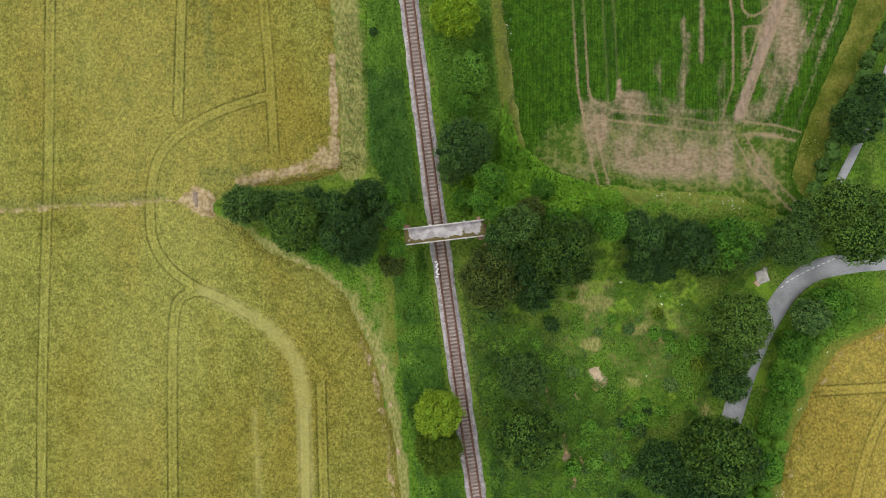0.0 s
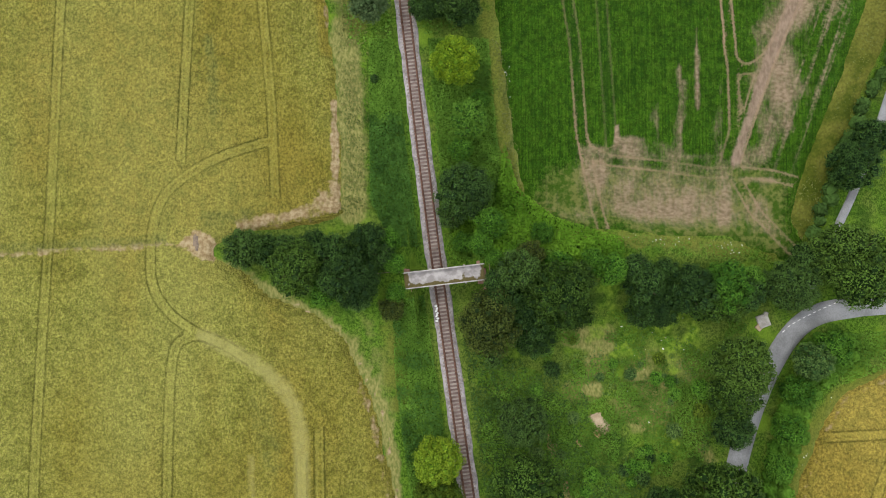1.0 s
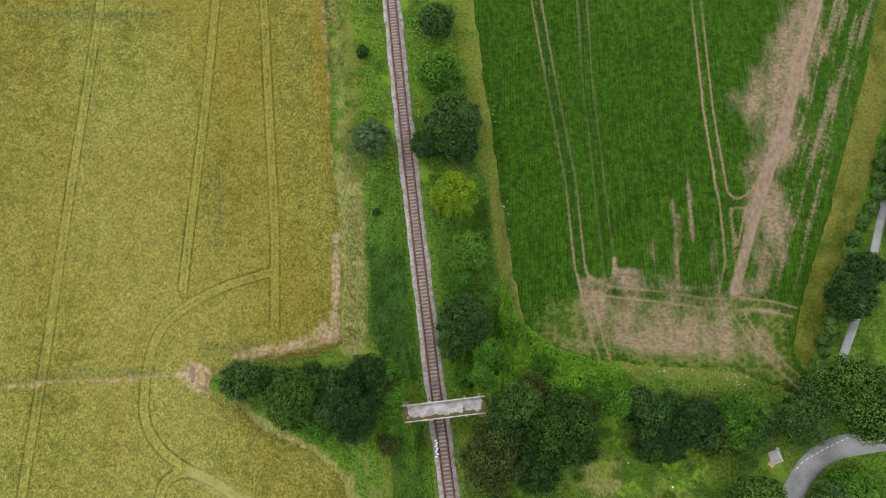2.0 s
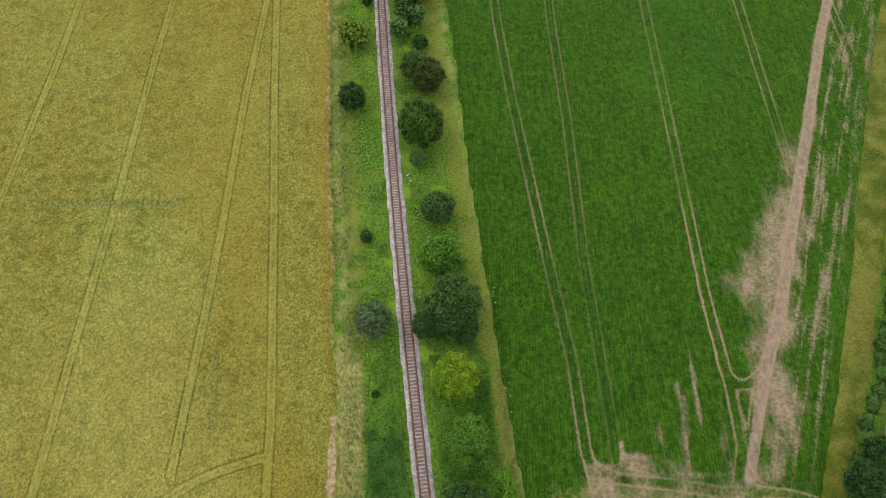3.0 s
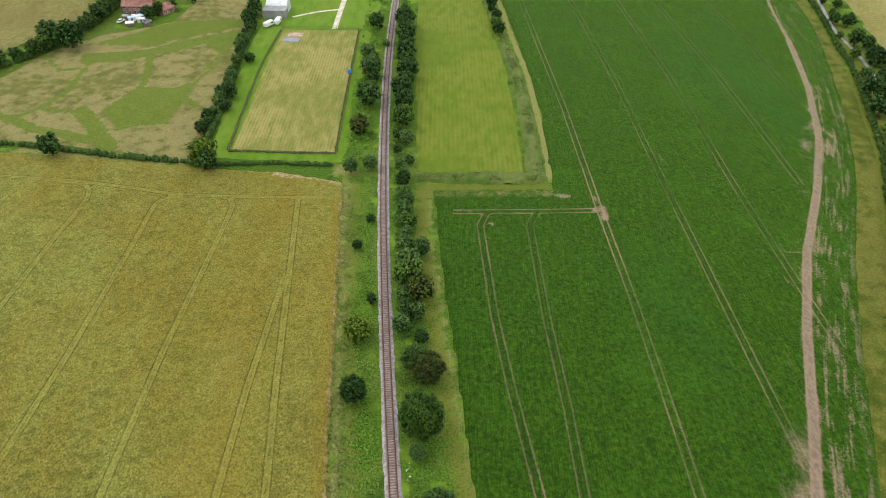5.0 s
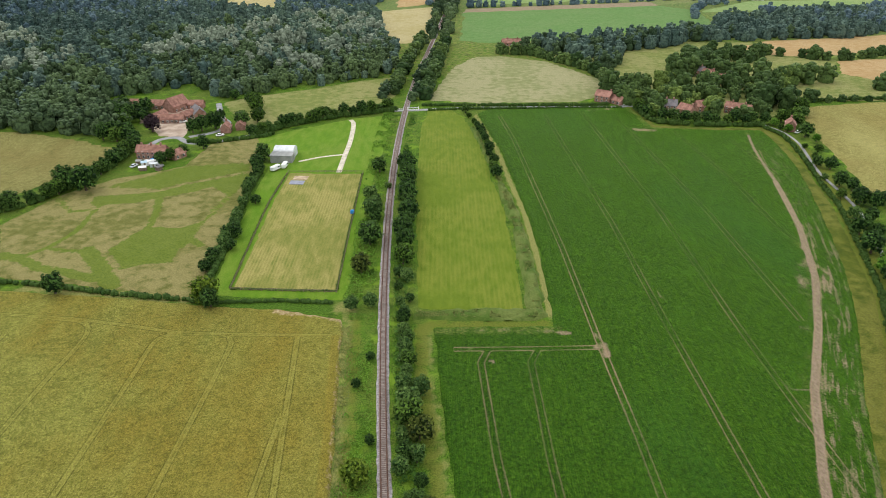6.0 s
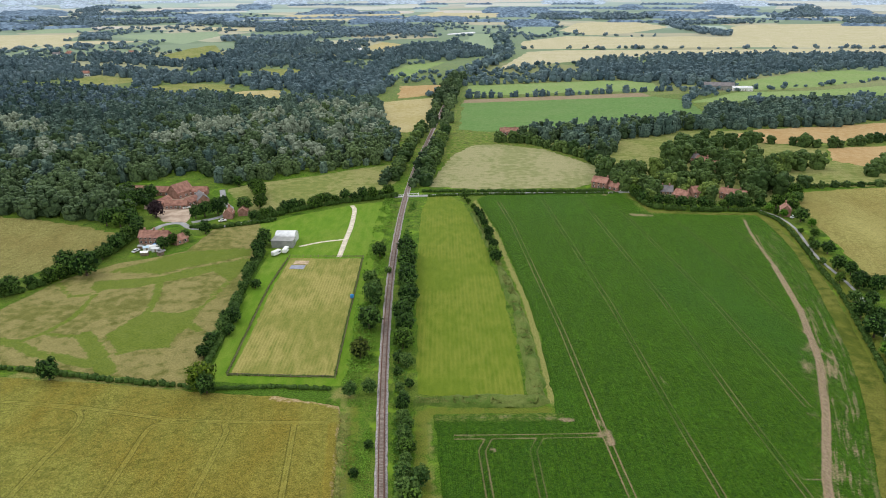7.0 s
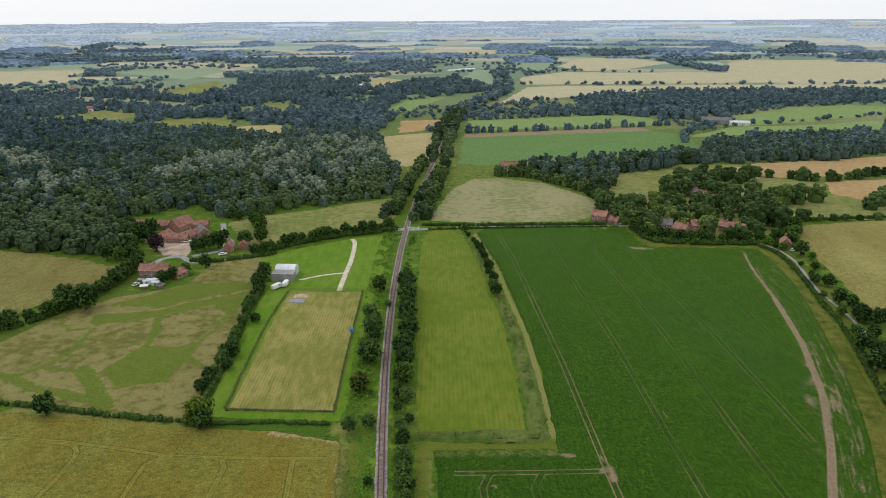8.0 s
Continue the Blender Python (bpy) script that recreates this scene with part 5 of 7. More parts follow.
def tree_model(name, kind, seed, leaves, size, lobes=11, small=0.24, wide=1.0, high=2.1, base=0.05):
    """A tree of half width 1; scaled when it is planted."""
    rng = np.random.default_rng(seed)
    t = new(name)
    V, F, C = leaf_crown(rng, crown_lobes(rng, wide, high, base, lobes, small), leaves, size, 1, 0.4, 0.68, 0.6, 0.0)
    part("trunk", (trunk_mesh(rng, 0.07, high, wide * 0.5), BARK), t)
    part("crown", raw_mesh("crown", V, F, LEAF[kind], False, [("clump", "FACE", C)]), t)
    return t


TREE_WORDS = {"d": "dense dark green broadleaf tree", "o": "rounded oak with deep green leaves", "b": "bright green bushy tree",
              "y": "olive-yellow green tree", "l": "lime-yellow green tree", "r": "brownish green tree with sparse tone",
              "g": "sage green shrubby tree", "w": "grey-leaved willow bush"}
planted = random.Random(12)
MODELS = {}


def plant(kind, x, y, r, fine=True, where="beside the railway", stretch=1.0):
    """One tree of half width r on the ground at x, y."""
    big = fine and r > 3.9
    key = (kind, fine, big, 0 if big else planted.randrange(2))
    turn, tall = planted.uniform(0, 360), planted.uniform(0.85, 1.1) * stretch
    r *= 1.08
    m = pose(x, y, height_at(x, y) - 0.05, 0, 0, turn) @ Matrix.Diagonal((r, r, r * tall, 1))
    name = "tree" if r > 2.4 else "bush"
    if key not in MODELS:
        leaves, size, lobes, small = (8500, 0.028, 80, 0.175) if big else (4000, 0.04, 54, 0.21) if fine else (460, 0.105, 18, 0.3)
        MODELS[key] = tree_model(name, kind, 31 + len(MODELS), leaves, size, lobes, small)
        ob = MODELS[key]
        ob.matrix_basis = m
    else:
        ob = copy_thing(MODELS[key], Matrix.Identity(4))
        ob.matrix_basis = m
        ob.name = name
    words = TREE_WORDS[kind] if r > 2.4 else TREE_WORDS[kind].replace("broadleaf tree", "bush").replace("tree", "bush")
    return tagged(ob, words + " " + where, "tree" if r > 2.4 else "bush")


NEAR_DARK = [(-25.6, 5.4, 2.8), (-21.2, 5.9, 3.0), (-17.2, 0.6, 3.0), (-9.6, 4.4, 2.4), (50.4, -37.4, 3.6), (45.8, -41.5, 4.2), (-32.5, 5.6, 3.5), (-29, 5.4, 2.9), (-17.5, 4.6, 3.5), (-13.9, 0.3, 4.3), (-12, 6.5, 3.5), (3.7, 15, 4.8), (1.7, 11.5, 2.6), (12.2, 1.9, 3.6), (15.1, -9, 3.6), (13.2, -22.5, 4.2), (8.8, 0.3, 2.2), (10.2, -2.8, 3.9), (13.4, -5.6, 4.4), (31.5, 2.4, 2.6), (50, -1.6, 3.4), (60.5, 3.4, 3.6), (33, -4.6, 3.0),
             (33.2, -0.2, 3.6), (35.7, -3.4, 4.0), (40.6, -1.1, 4.4), (57.6, -0.6, 4.3), (54.6, -0.2, 2.5), (68, 19.5, 4.3), (71.5, 24.3, 3.3), (80, 38.5, 3.2), (81.5, 45, 3.4), (79.4, 31, 2.6), (47.7, -23.7, 3.5), (41, -39.9, 5.1), (36.6, -37.4, 4.6), (36.7, 1.7, 2.5)]
NEAR = {"o": [(-23.6, 2.1, 4.6), (17.9, -1.9, 5.4), (21.8, -4.6, 3.4), (21.6, 0.4, 3.2), (43.6, -3.4, 3.4), (47.5, -3.6, 3.0), (13.9, -32.3, 5.5), (64.9, 4.6, 5.4), (67.8, 1.9, 6.0), (48.5, -13.4, 5.2), (47.6, -18.3, 4.4), (44.4, -34.4, 6.4), (-4.4, 89.4, 4.9)],
        "b": [(4.6, 27.2, 3.4), (3.2, 22.4, 2.2), (6.4, 31, 1.8), (-7.6, 3.1, 1.8), (-9, 6.6, 2.4), (-7.4, -1.6, 1.7), (8.3, 4.1, 1.5), (8.6, 0.2, 1.4), (3.6, 6.8, 1.9), (6.4, 6.2, 2.1), (-19.1, -1.4, 2.6), (18.7, 2.5, 2.7), (46.5, -0.6, 4.5), (51.2, 0.3, 2.7), (58.6, -17.8, 2.8), (64.6, -10.8, 3.2), (57, -24, 2.8), (55.4, -30, 2.6), (53.6, -38, 3.2), (27.4, 2.1, 2.8), (16.3, 8.1, 2.0), (8, 9.4, 2.8), (24.4, 3.5, 2.2), (-0.4, 59.9, 3.9)],
        "r": [(-8.1, -4.1, 2.2), (7.7, -6.2, 5.2), (14.2, 4.6, 2.4), (-3.4, 103.7, 4.0)],
        "g": [(-13.3, -2.4, 2.2), (60.8, -12.9, 3.2), (-5.1, 83.3, 1.8)],
        "y": [(-0.5, -34.9, 4.2)], "l": [(-0.6, -28.8, 4.2), (2.1, 36.9, 4.1)], "w": [(-12.3, 47.1, 3.6)],
        "d": [(2.0, 50.0, 5.2), (3.4, 46.4, 3.4), (-1.7, 46.9, 2.6), (-11.5, 34.8, 0.8), (-1.0, 70.6, 3.5), (-6.2, 106.7, 3.5), (-5.1, 115.1, 1.8), (-19.2, 98, 3.1), (-14.7, 65.4, 1.3), (-3.2, 46.8, 2.6)]}
MID = {"d": [(-17.9, 128.2, 1.4), (-11, 168.8, 2.6), (-12.1, 181.2, 2.4), (-14.9, 199.5, 1.7), (-10.8, 192.9, 1.8), (-15.1, 239, 4.2), (-13.7, 254.6, 4.2), (-15.3, 271.6, 4.5), (-15.5, 288.5, 4.7), (-17.2, 306, 4.7), (-27.4, 233.4, 5.0), (-23.4, 149.6, 1.4),
             (-20.7, 161.6, 1.4), (-73.5, 189.1, 3.4), (-126.8, 197.6, 3.8), (-78.8, 239.1, 3.3), (-78, 228.9, 2.6), (-78.5, 270.4, 2.4), (-155.6, 284.5, 6.0), (-166.4, 289.4, 5.1), (-29.4, 305.7, 3.7), (-15.1, 208.3, 2.3), (-14.3, 229, 4.0), (-14.4, 247, 3.8), (-14.4, 263, 3.8), (-15.4, 280, 4.0), (-16.2, 297.5, 4.2), (-17.6, 314, 3.2)],
       "o": [(-8.5, 133.4, 4.0), (-8.6, 135.8, 3.1), (-10, 159.5, 2.7), (-14.2, 217.9, 4.3)], "r": [(-6, 129.6, 3.9), (-28.3, 211.4, 3.7)],
       "g": [(-8.7, 140.2, 3.8), (-6.3, 122.4, 2.3), (-6, 146.8, 2.7), (-10.6, 148, 2.7), (-9.5, 140.6, 2.9), (-12.2, 205.4, 2.6), (-28.3, 256.9, 4.5), (-29.1, 188.1, 2.5), (-23.1, 189.8, 2.5), (-30.9, 275.1, 3.4)],
       "y": [(-20.1, 115.6, 3.6), (-76.3, 192.6, 4.9)]}
for x, y, r in NEAR_DARK:
    plant("d", x, y, r, True, "near the farm bridge")
for kind, rows in NEAR.items():
    for x, y, r in rows:
        plant(kind, x, y, r, True)
for kind, rows in MID.items():
    for x, y, r in rows:
        plant(kind, x, y, r, False)


rough = random.Random(23)
for ring, count, kinds in (([(8, -12), (20, -13), (27, -27), (34, -46), (24, -46), (9, -20)], 26, "dbgb"), ([(20, -9), (44, -6), (46, -22), (34, -36), (30, -22)], 20, "bgby"),
                           ([(30, -28), (45, -26), (40, -34), (32, -44)], 12, "bbd")):
    while count:
        x, y = rough.uniform(8, 46), rough.uniform(-46, -5)
        if inside(np.array(x), np.array(y), [tuple(map(float, p)) for p in ring]) and math.dist((x, y), (26.5, -23.5)) > 4.5 and math.dist((x, y), (21, -36)) > 3:
            plant(rough.choice(kinds), x, y, rough.uniform(0.6, 1.7), False, "in the rough glade", 0.55)
            count -= 1

FAR_ROWS = []


def tree_row(line, gap, low, high, kinds, where, spread=1.5):
    """Trees at uneven gaps along a line; those of far lines are gathered into one mass."""
    if min(p[1] for p in line) > 400 or line[0][0] > 200:
        for x, y in smooth_line(line, gap):
            FAR_ROWS.append((x + planted.uniform(-spread, spread), y + planted.uniform(-spread, spread), planted.uniform(low, high), planted.uniform(0, 1)))
        return
    for x, y in smooth_line(line, gap):
        r = planted.uniform(low, high)
        plant(planted.choice(kinds), x + planted.uniform(-spread, spread), y + planted.uniform(-spread, spread), r, False, where)


tree_row([(-82, 212), (-81, 235), (-83, 262), (-85, 288), (-86, 312)], 4.5, 1.6, 2.8, "ddg", "in the paddock hedge", 0.8)
tree_row([(-182, 262), (-172, 272), (-164, 288), (-157, 309), (-154, 335)], 5.5, 2.6, 4.2, "ddo", "in the field hedge")
tree_row([(-176, 352), (-160, 346)], 6, 3, 4.5, "do", "beside the farm lane")
tree_row([(-135, 318), (-128, 330), (-122, 340)], 6, 2.2, 3.4, "dog", "in the cottage garden hedge")
tree_row([(-100, 360), (-83, 377), (-62, 391), (-46, 397), (-32, 404)], 4.6, 2.2, 4.0, "ddo", "in the hedge below the pasture", 1.2)
tree_row([(13, 398), (17, 378), (21.5, 349), (23, 325), (24, 300)], 7, 1.6, 3.0, "ddo", "beside the tall grass strip", 0.8)
LANE_TREES = {"d": [(188.9, 354, 4.2), (175, 311.5, 2.8), (179.4, 307.5, 3.4), (173.5, 287, 3.4), (176.4, 282, 3.0), (172, 267.5, 4.2), (176.8, 264, 3.8), (168, 251.5, 3.0), (157.5, 240, 3.8), (162, 236, 3.0), (154, 225, 4.8), (149.5, 204, 3.6), (141, 180, 3.8), (131.5, 158, 4.0), (125, 148, 3.0), (118, 128, 3.2)],
              "o": [(192, 372, 4.2), (186.6, 378, 4.0), (181, 366, 1.8), (180.4, 336, 1.6), (178.4, 321, 1.8), (184.6, 330.5, 2.6), (167.5, 274, 2.4), (182, 268, 3.0), (152.5, 212, 3.6), (145, 191, 3.4), (136, 169, 3.6), (121, 138, 3.8)], "g": [(170.2, 294, 1.8), (162.4, 254, 2.8)], "b": [(150.6, 210, 3.4), (146.6, 197, 2.8), (191, 346, 2.2), (183.5, 362, 2.4), (180.6, 373, 2.6), (128.5, 153, 2.6)]}
for kind, rows in LANE_TREES.items():
    for x, y, r in rows:
        plant(kind, x, y, r, False, "along the lane beside the crop")
tree_row([(113, 404), (118, 386), (140, 379), (160, 378), (176, 378)], 5, 2.6, 4.2, "ddo", "below the village houses", 1.2)
tree_row([(-27, 240), (-27.5, 252), (-26.5, 268), (-25, 285)], 9, 1.4, 2.6, "ggd", "beside the railway", 1.2)
tree_row([(-9.5, 118), (-10, 140), (-11.5, 165), (-13, 190)], 5, 1.6, 2.6, "ggd", "beside the railway", 0.8)
tree_row([(-12, 428), (-8, 470), (-4, 520), (3, 590)], 6, 3.5, 5.5, "ggo", "beside the far railway", 2)
tree_row([(-30, 440), (-28, 480), (-24, 540), (-16, 600)], 6, 3.5, 5.5, "gdo", "beside the far railway", 2)
tree_row([(43, 556), (67, 549), (84, 527), (102, 501), (108, 466), (101, 440)], 6, 3.4, 5.6, "do", "behind the pale meadow")
tree_row([(-112, 376), (-104, 382), (-116, 420), (-128, 430)], 9, 3, 5, "ddo", "round the farmhouse")
LEAF["c"] = foliage("leaf_copper", (0.015, 0.008, 0.012), (0.06, 0.035, 0.045))
TREE_WORDS["c"] = "copper beech tree with dark purple leaves"
plant("c", -156, 366, 4.6, False, "beside the farm yard")
for x, y, r in ((-168, 384, 4.5), (-176, 393, 5), (-172, 400, 4.5), (-134, 364, 3.6), (-130, 367, 4.2), (-124, 371, 4.4), (-125, 385, 3), (-168, 362, 4), (-165, 352, 4), (-174, 360, 4.6), (-180, 380, 5), (-186, 388, 5)):
    plant("d", x, y, r, False, "round the farm yard")
tree_row([(-174, 370), (-178, 392), (-186, 402)], 8, 3.5, 5.5, "ddo", "round the farm")
tree_row([(-86, 310), (-87, 316), (-85.5, 322)], 6, 3.2, 4.4, "d", "beside the sheds")
tree_row([(190, 372), (197, 384), (205, 396), (206, 420)], 7, 2.6, 4.4, "dogb", "in the village gardens")
tree_row([(228, 459), (240, 463), (252, 466)], 8, 6.2, 8, "dd", "as large field oaks")
tree_row([(222, 420), (223, 421)], 6, 4, 5, "dd", "as field oaks")
tree_row([(278, 448), (290, 457), (306, 466)], 8, 4.5, 7, "dd", "as field oaks")
tree_row([(225, 566), (240, 556), (256, 543)], 10, 3.5, 6, "dd", "between ripe fields")
tree_row([(214, 417), (250, 421), (300, 425)], 9, 2, 4, "dog", "in the far lane hedge")
tree_row([(270, 538), (296, 529), (352, 553)], 9, 3, 6, "do", "between ripe fields")


# ---- hedges and tall grass ----
def hedge(name, line, wide, high, dense, size, material, label, category="hedge", kind=""):
    """A continuous hedge: uneven rounded masses along a line, clad in leaf sprays."""
    rng = np.random.default_rng(int(abs(line[0][0]) * 7 + abs(line[0][1])))
    lobes = []
    for x, y in smooth_line(line, wide * 0.7):
        k = rng.uniform(0.75, 1.2)
        ox, oy = rng.uniform(-0.2, 0.2, 2) * wide
        lobes.append((x + ox, y + oy, height_at(x, y) + 0.42 * high * k, 0.5 * wide * k))
    length = sum(math.dist(a, b) for a, b in zip(line, line[1:]))
    V, F, C = leaf_crown(rng, lobes, int(length * dense), size, 2, 0.5, 0.9, 0.6)
    base = np.array([height_at(x, y) for x, y in V[:, :2]])
    V[:, 2] = base + np.maximum(-0.1, (V[:, 2] - base) * high / wide)
    tone = np.repeat(rng.uniform(0.2, 0.8, len(F) // 40 + 1), 40)[:len(F)]
    ob = new(name, raw_mesh(name, V, F, material, False, [("tone", "FACE", tone), ("clump", "FACE", C)]))
    return tagged(ob, label, category, kind=kind)


LEAF_HEDGE = foliage("leaf_hedge", (0.02, 0.055, 0.009), (0.08, 0.14, 0.028), True)
hedge("hedge", [(-190, 212), (-146, 205), (-128, 202), (-105, 197), (-86, 194), (-75, 192)], 2.2, 2.0, 26, 0.28, LEAF_HEDGE, "low dark hawthorn hedge along the wheat")
hedge("hedge", [(-72, 192), (-54, 193), (-36, 192)], 1.7, 1.4, 26, 0.26, LEAF_HEDGE, "low clipped hedge along the paddock")
hedge("hedge", [(-79, 205), (-80, 235), (-83, 265), (-84, 290), (-85, 312)], 2.4, 2.2, 26, 0.3, LEAF_HEDGE, "bushy dark hedge beside the paddock")
hedge("hedge", [(-185, 258), (-174, 268), (-165, 285), (-157, 309), (-154, 338)], 3.0, 3.0, 30, 0.4, LEAF_HEDGE, "tall field hedge beside the meadow")
hedge("hedge", [(-100, 358), (-83, 375), (-60, 390), (-44, 396), (-28, 403)], 3.0, 3.2, 30, 0.4, LEAF_HEDGE, "tall dark hedge below the pasture")
hedge("hedge", [(-12, 413.5), (23, 413), (74, 413), (98, 414)], 2.4, 2.0, 30, 0.35, LEAF_HEDGE, "clipped dark green roadside hedge")
hedge("hedge", [(-8, 403.5), (8, 405.6), (22, 406.4)], 2.0, 1.7, 30, 0.35, LEAF_HEDGE, "low roadside hedge at the meadow's end")
hedge("hedge", [(22, 406.5), (60, 407), (105, 408)], 1.8, 1.5, 30, 0.35, LEAF_HEDGE, "low clipped dark hedge at the crop's edge")
hedge("hedge", [(113, 404), (117, 381), (140, 373), (174, 372)], 3.4, 3.2, 40, 0.4, LEAF_HEDGE, "dark hedge below the village")
hedge("hedge", [(173.6, 368), (177, 358), (177, 345), (173.4, 322), (170, 305), (166.3, 287), (161.6, 262), (154, 236), (147.8, 215), (141.8, 196.5), (128.8, 165.5), (114.3, 131), (95.4, 84)], 2.0, 2.0, 34, 0.35, LEAF_HEDGE, "lane hedge beside the crop field")
hedge("hedge", [(-131, 348), (-121, 347), (-111, 350), (-100, 354), (-90, 360)], 2.6, 2.4, 30, 0.35, LEAF_HEDGE, "dark hedge along the farm lane")
hedge("hedge", [(214, 419), (250, 423), (310, 428)], 2.4, 2.2, 26, 0.4, LEAF_HEDGE, "field hedge behind the barley")
LANE_HEDGE = [(61.2, -11.4), (64, -9.6), (67, -9.4), (67, -11.8), (62.6, -14.8), (59.2, -19.8), (56.4, -27), (54, -36), (52.4, -46)]
for off in (-0.7, 0.9, 2.4):
    hedge("hedge", [(x + off, y - 0.3 * off) for x, y in LANE_HEDGE], 2.3, 2.3, 150, 0.2, LEAF["b"], "broad bright green bramble hedge along the lane")
hedge("hedge", [(62.6, 8.5), (65.5, 14), (68, 22), (72.5, 31), (76.8, 39), (85.4, 60), (95, 84)], 2.6, 2.4, 70, 0.24, LEAF["d"], "dark hedge along the side lane")
TALL = turf("tall_grass_heads", (0.042, 0.088, 0.012), (0.112, 0.16, 0.032), (0.155, 0.175, 0.052), (1.3, 0.8, 1), 0.3, 0.0, 0.45)
TALL_RINGS = [[(-9, 182.4), (29, 182), (31.6, 183.6), (30.6, 187.6), (26, 187.4), (-9, 187)],
              [(26.8, 187), (31, 187), (31.4, 215), (31.2, 240), (30.2, 262), (27.6, 285), (25, 310), (21.2, 340), (17.2, 372), (15.2, 372), (19, 340), (22.4, 310), (24.4, 285), (26.2, 262), (27.2, 235), (27.4, 212)]]
for ring in TALL_RINGS:
    sheet("tall_grass", ring, 0.8, 0.9, TALL, (), 0.8, "dense grey-green tall grass strip", "grass", "stuff", 0.7)


def scrub(name, ring, density, size, low, high, material, label, clump=5.0, gap=0.0, soft=0.0):
    """Brambles, nettles and grasses: leaf sprays over an uneven mass."""
    rng = np.random.default_rng(len(label) + int(abs(ring[0][0])))
    x0, x1 = min(p[0] for p in ring), max(p[0] for p in ring)
    y0, y1 = min(p[1] for p in ring), max(p[1] for p in ring)
    n = int((x1 - x0) * (y1 - y0) * density)
    x, y = rng.uniform(x0, x1, n), rng.uniform(y0, y1, n)
    lump = 0.55 * lattice(x, y, clump, 21) + 0.45 * lattice(x, y, clump * 0.36, 22)
    clear = np.abs(x - np.array([rail_x(v) for v in y])) > 2.7
    keep = inside(x, y, ring) & (lump > gap) & clear
    if soft:
        keep &= rng.uniform(0, 1, n) < signed(x, y, [tuple(map(float, p)) for p in ring]) / soft
    x, y, lump = x[keep], y[keep], lump[keep]
    z = ground_height(x, y) + low + (high - low) * lump * rng.uniform(0.5, 1.0, len(x))
    p = np.stack([x, y, z], 1)
    nrm = rng.standard_normal(p.shape) * 0.85 + (0, 0, 1)
    nrm /= np.linalg.norm(nrm, axis=1)[:, None]
    a = np.cross(nrm, rng.standard_normal(p.shape))
    a /= np.linalg.norm(a, axis=1)[:, None]
    b = np.cross(nrm, a)
    s = size * rng.uniform(0.5, 1.5, len(p))[:, None]
    V = np.stack([p - a * s - nrm * s * 0.3, p - b * s * 0.55, p + a * s - nrm * s * 0.3, p + b * s * 0.55], 1).reshape(-1, 3)
    F = np.arange(len(p) * 4).reshape(-1, 4)
    me = raw_mesh(name, V, F, material, False, [("tone", "FACE", 0.45 * lattice(x, y, 8, 23) + 0.55 * lattice(x, y, 2.2, 24)), ("clump", "FACE", 0.1 + 0.9 * lump)])
    return tagged(new(name, me), label, "scrub", kind="stuff")


LEAF_NETTLE = foliage("leaf_nettle", (0.008, 0.04, 0.006), (0.11, 0.24, 0.035), True)
scrub("scrub", BANK_NETTLES, 60, 0.18, 0.0, 1.5, LEAF_NETTLE, "dense dark green nettles on the railway bank", 3.0)
scrub("scrub", BANK_SW, 26, 0.19, 0.0, 1.5, LEAF_NETTLE, "dark green nettle clumps on the bank", 3.0, 0.5)
scrub("scrub", BANK_W, 60, 0.16, 0.0, 1.3, LEAF_SCRUB, "bright green brambles on the railway bank")
scrub("scrub", BANK_SW, 52, 0.16, 0.0, 1.3, LEAF_SCRUB, "bright green nettles and brambles on the bank")
scrub("scrub", BANK_E, 52, 0.17, 0.0, 1.5, LEAF_SCRUB, "bright green brambles beside the railway and trees")
scrub("scrub", [(61, -9.6), (75, -8), (76, -14), (66.4, -17.4), (62, -13)], 34, 0.17, 0.0, 1.0, LEAF_SCRUB, "green brambles between lane and wheat", 3.0, 0.2)
scrub("scrub", GLADE, 40, 0.15, 0.0, 1.0, LEAF_SCRUB, "patchy green weeds in the glade", 6.0, 0.46, 1.0)
scrub("scrub", [(8, -12), (20, -14), (30, -26), (46, -24), (36, -48), (8, -48)], 14, 0.17, 0.0, 1.4, LEAF["d"], "dark bramble clumps in the glade and hollow", 5.0, 0.52)
scrub("scrub", [(16, -10), (46, -5), (48, -14), (44, -26), (20, -22)], 5, 0.18, 0.0, 0.7, LEAF["g"], "grey-green thistles and weeds in the glade", 4.0, 0.55)
LEAF_THICKET = foliage("leaf_thicket", (0.03, 0.11, 0.004), (0.22, 0.42, 0.03), True)
scrub("scrub", [(1.5, 8), (4, 11), (9, 13), (10.5, 24), (13, 16), (19, 11), (30, 7.5), (30, 1), (22, 4), (18, 5.5), (8, 4.5)], 55, 0.2, 0.1, 2.6, LEAF_THICKET, "bright lime-green bramble thicket below the crop", 3.5)
scrub("scrub", [(2.5, -8), (8, -12), (12, -26), (10, -46), (5.5, -46), (4, -28)], 12, 0.22, 0.0, 1.4, LEAF["d"], "dark green undergrowth beside the railway")
scrub("scrub", rail_line(42, 190, 12, -10.5) + rail_line(42, 190, 12, -2.8)[::-1], 5, 0.25, 0.0, 0.9, LEAF_SCRUB, "green verge growth along the railway", 9.0, 0.4)
scrub("scrub", rail_line(42, 190, 12, 2.8) + rail_line(42, 190, 12, 9)[::-1], 5, 0.25, 0.0, 0.9, LEAF_SCRUB, "green verge growth along the railway", 9.0, 0.38)
scrub("scrub", rail_line(192, 400, 13, -13) + rail_line(192, 400, 13, -2.8)[::-1], 4, 0.34, 0.0, 1.1, LEAF_SCRUB, "rough green brambles and shrubs beside the railway", 7.0, 0.42, 1.5)
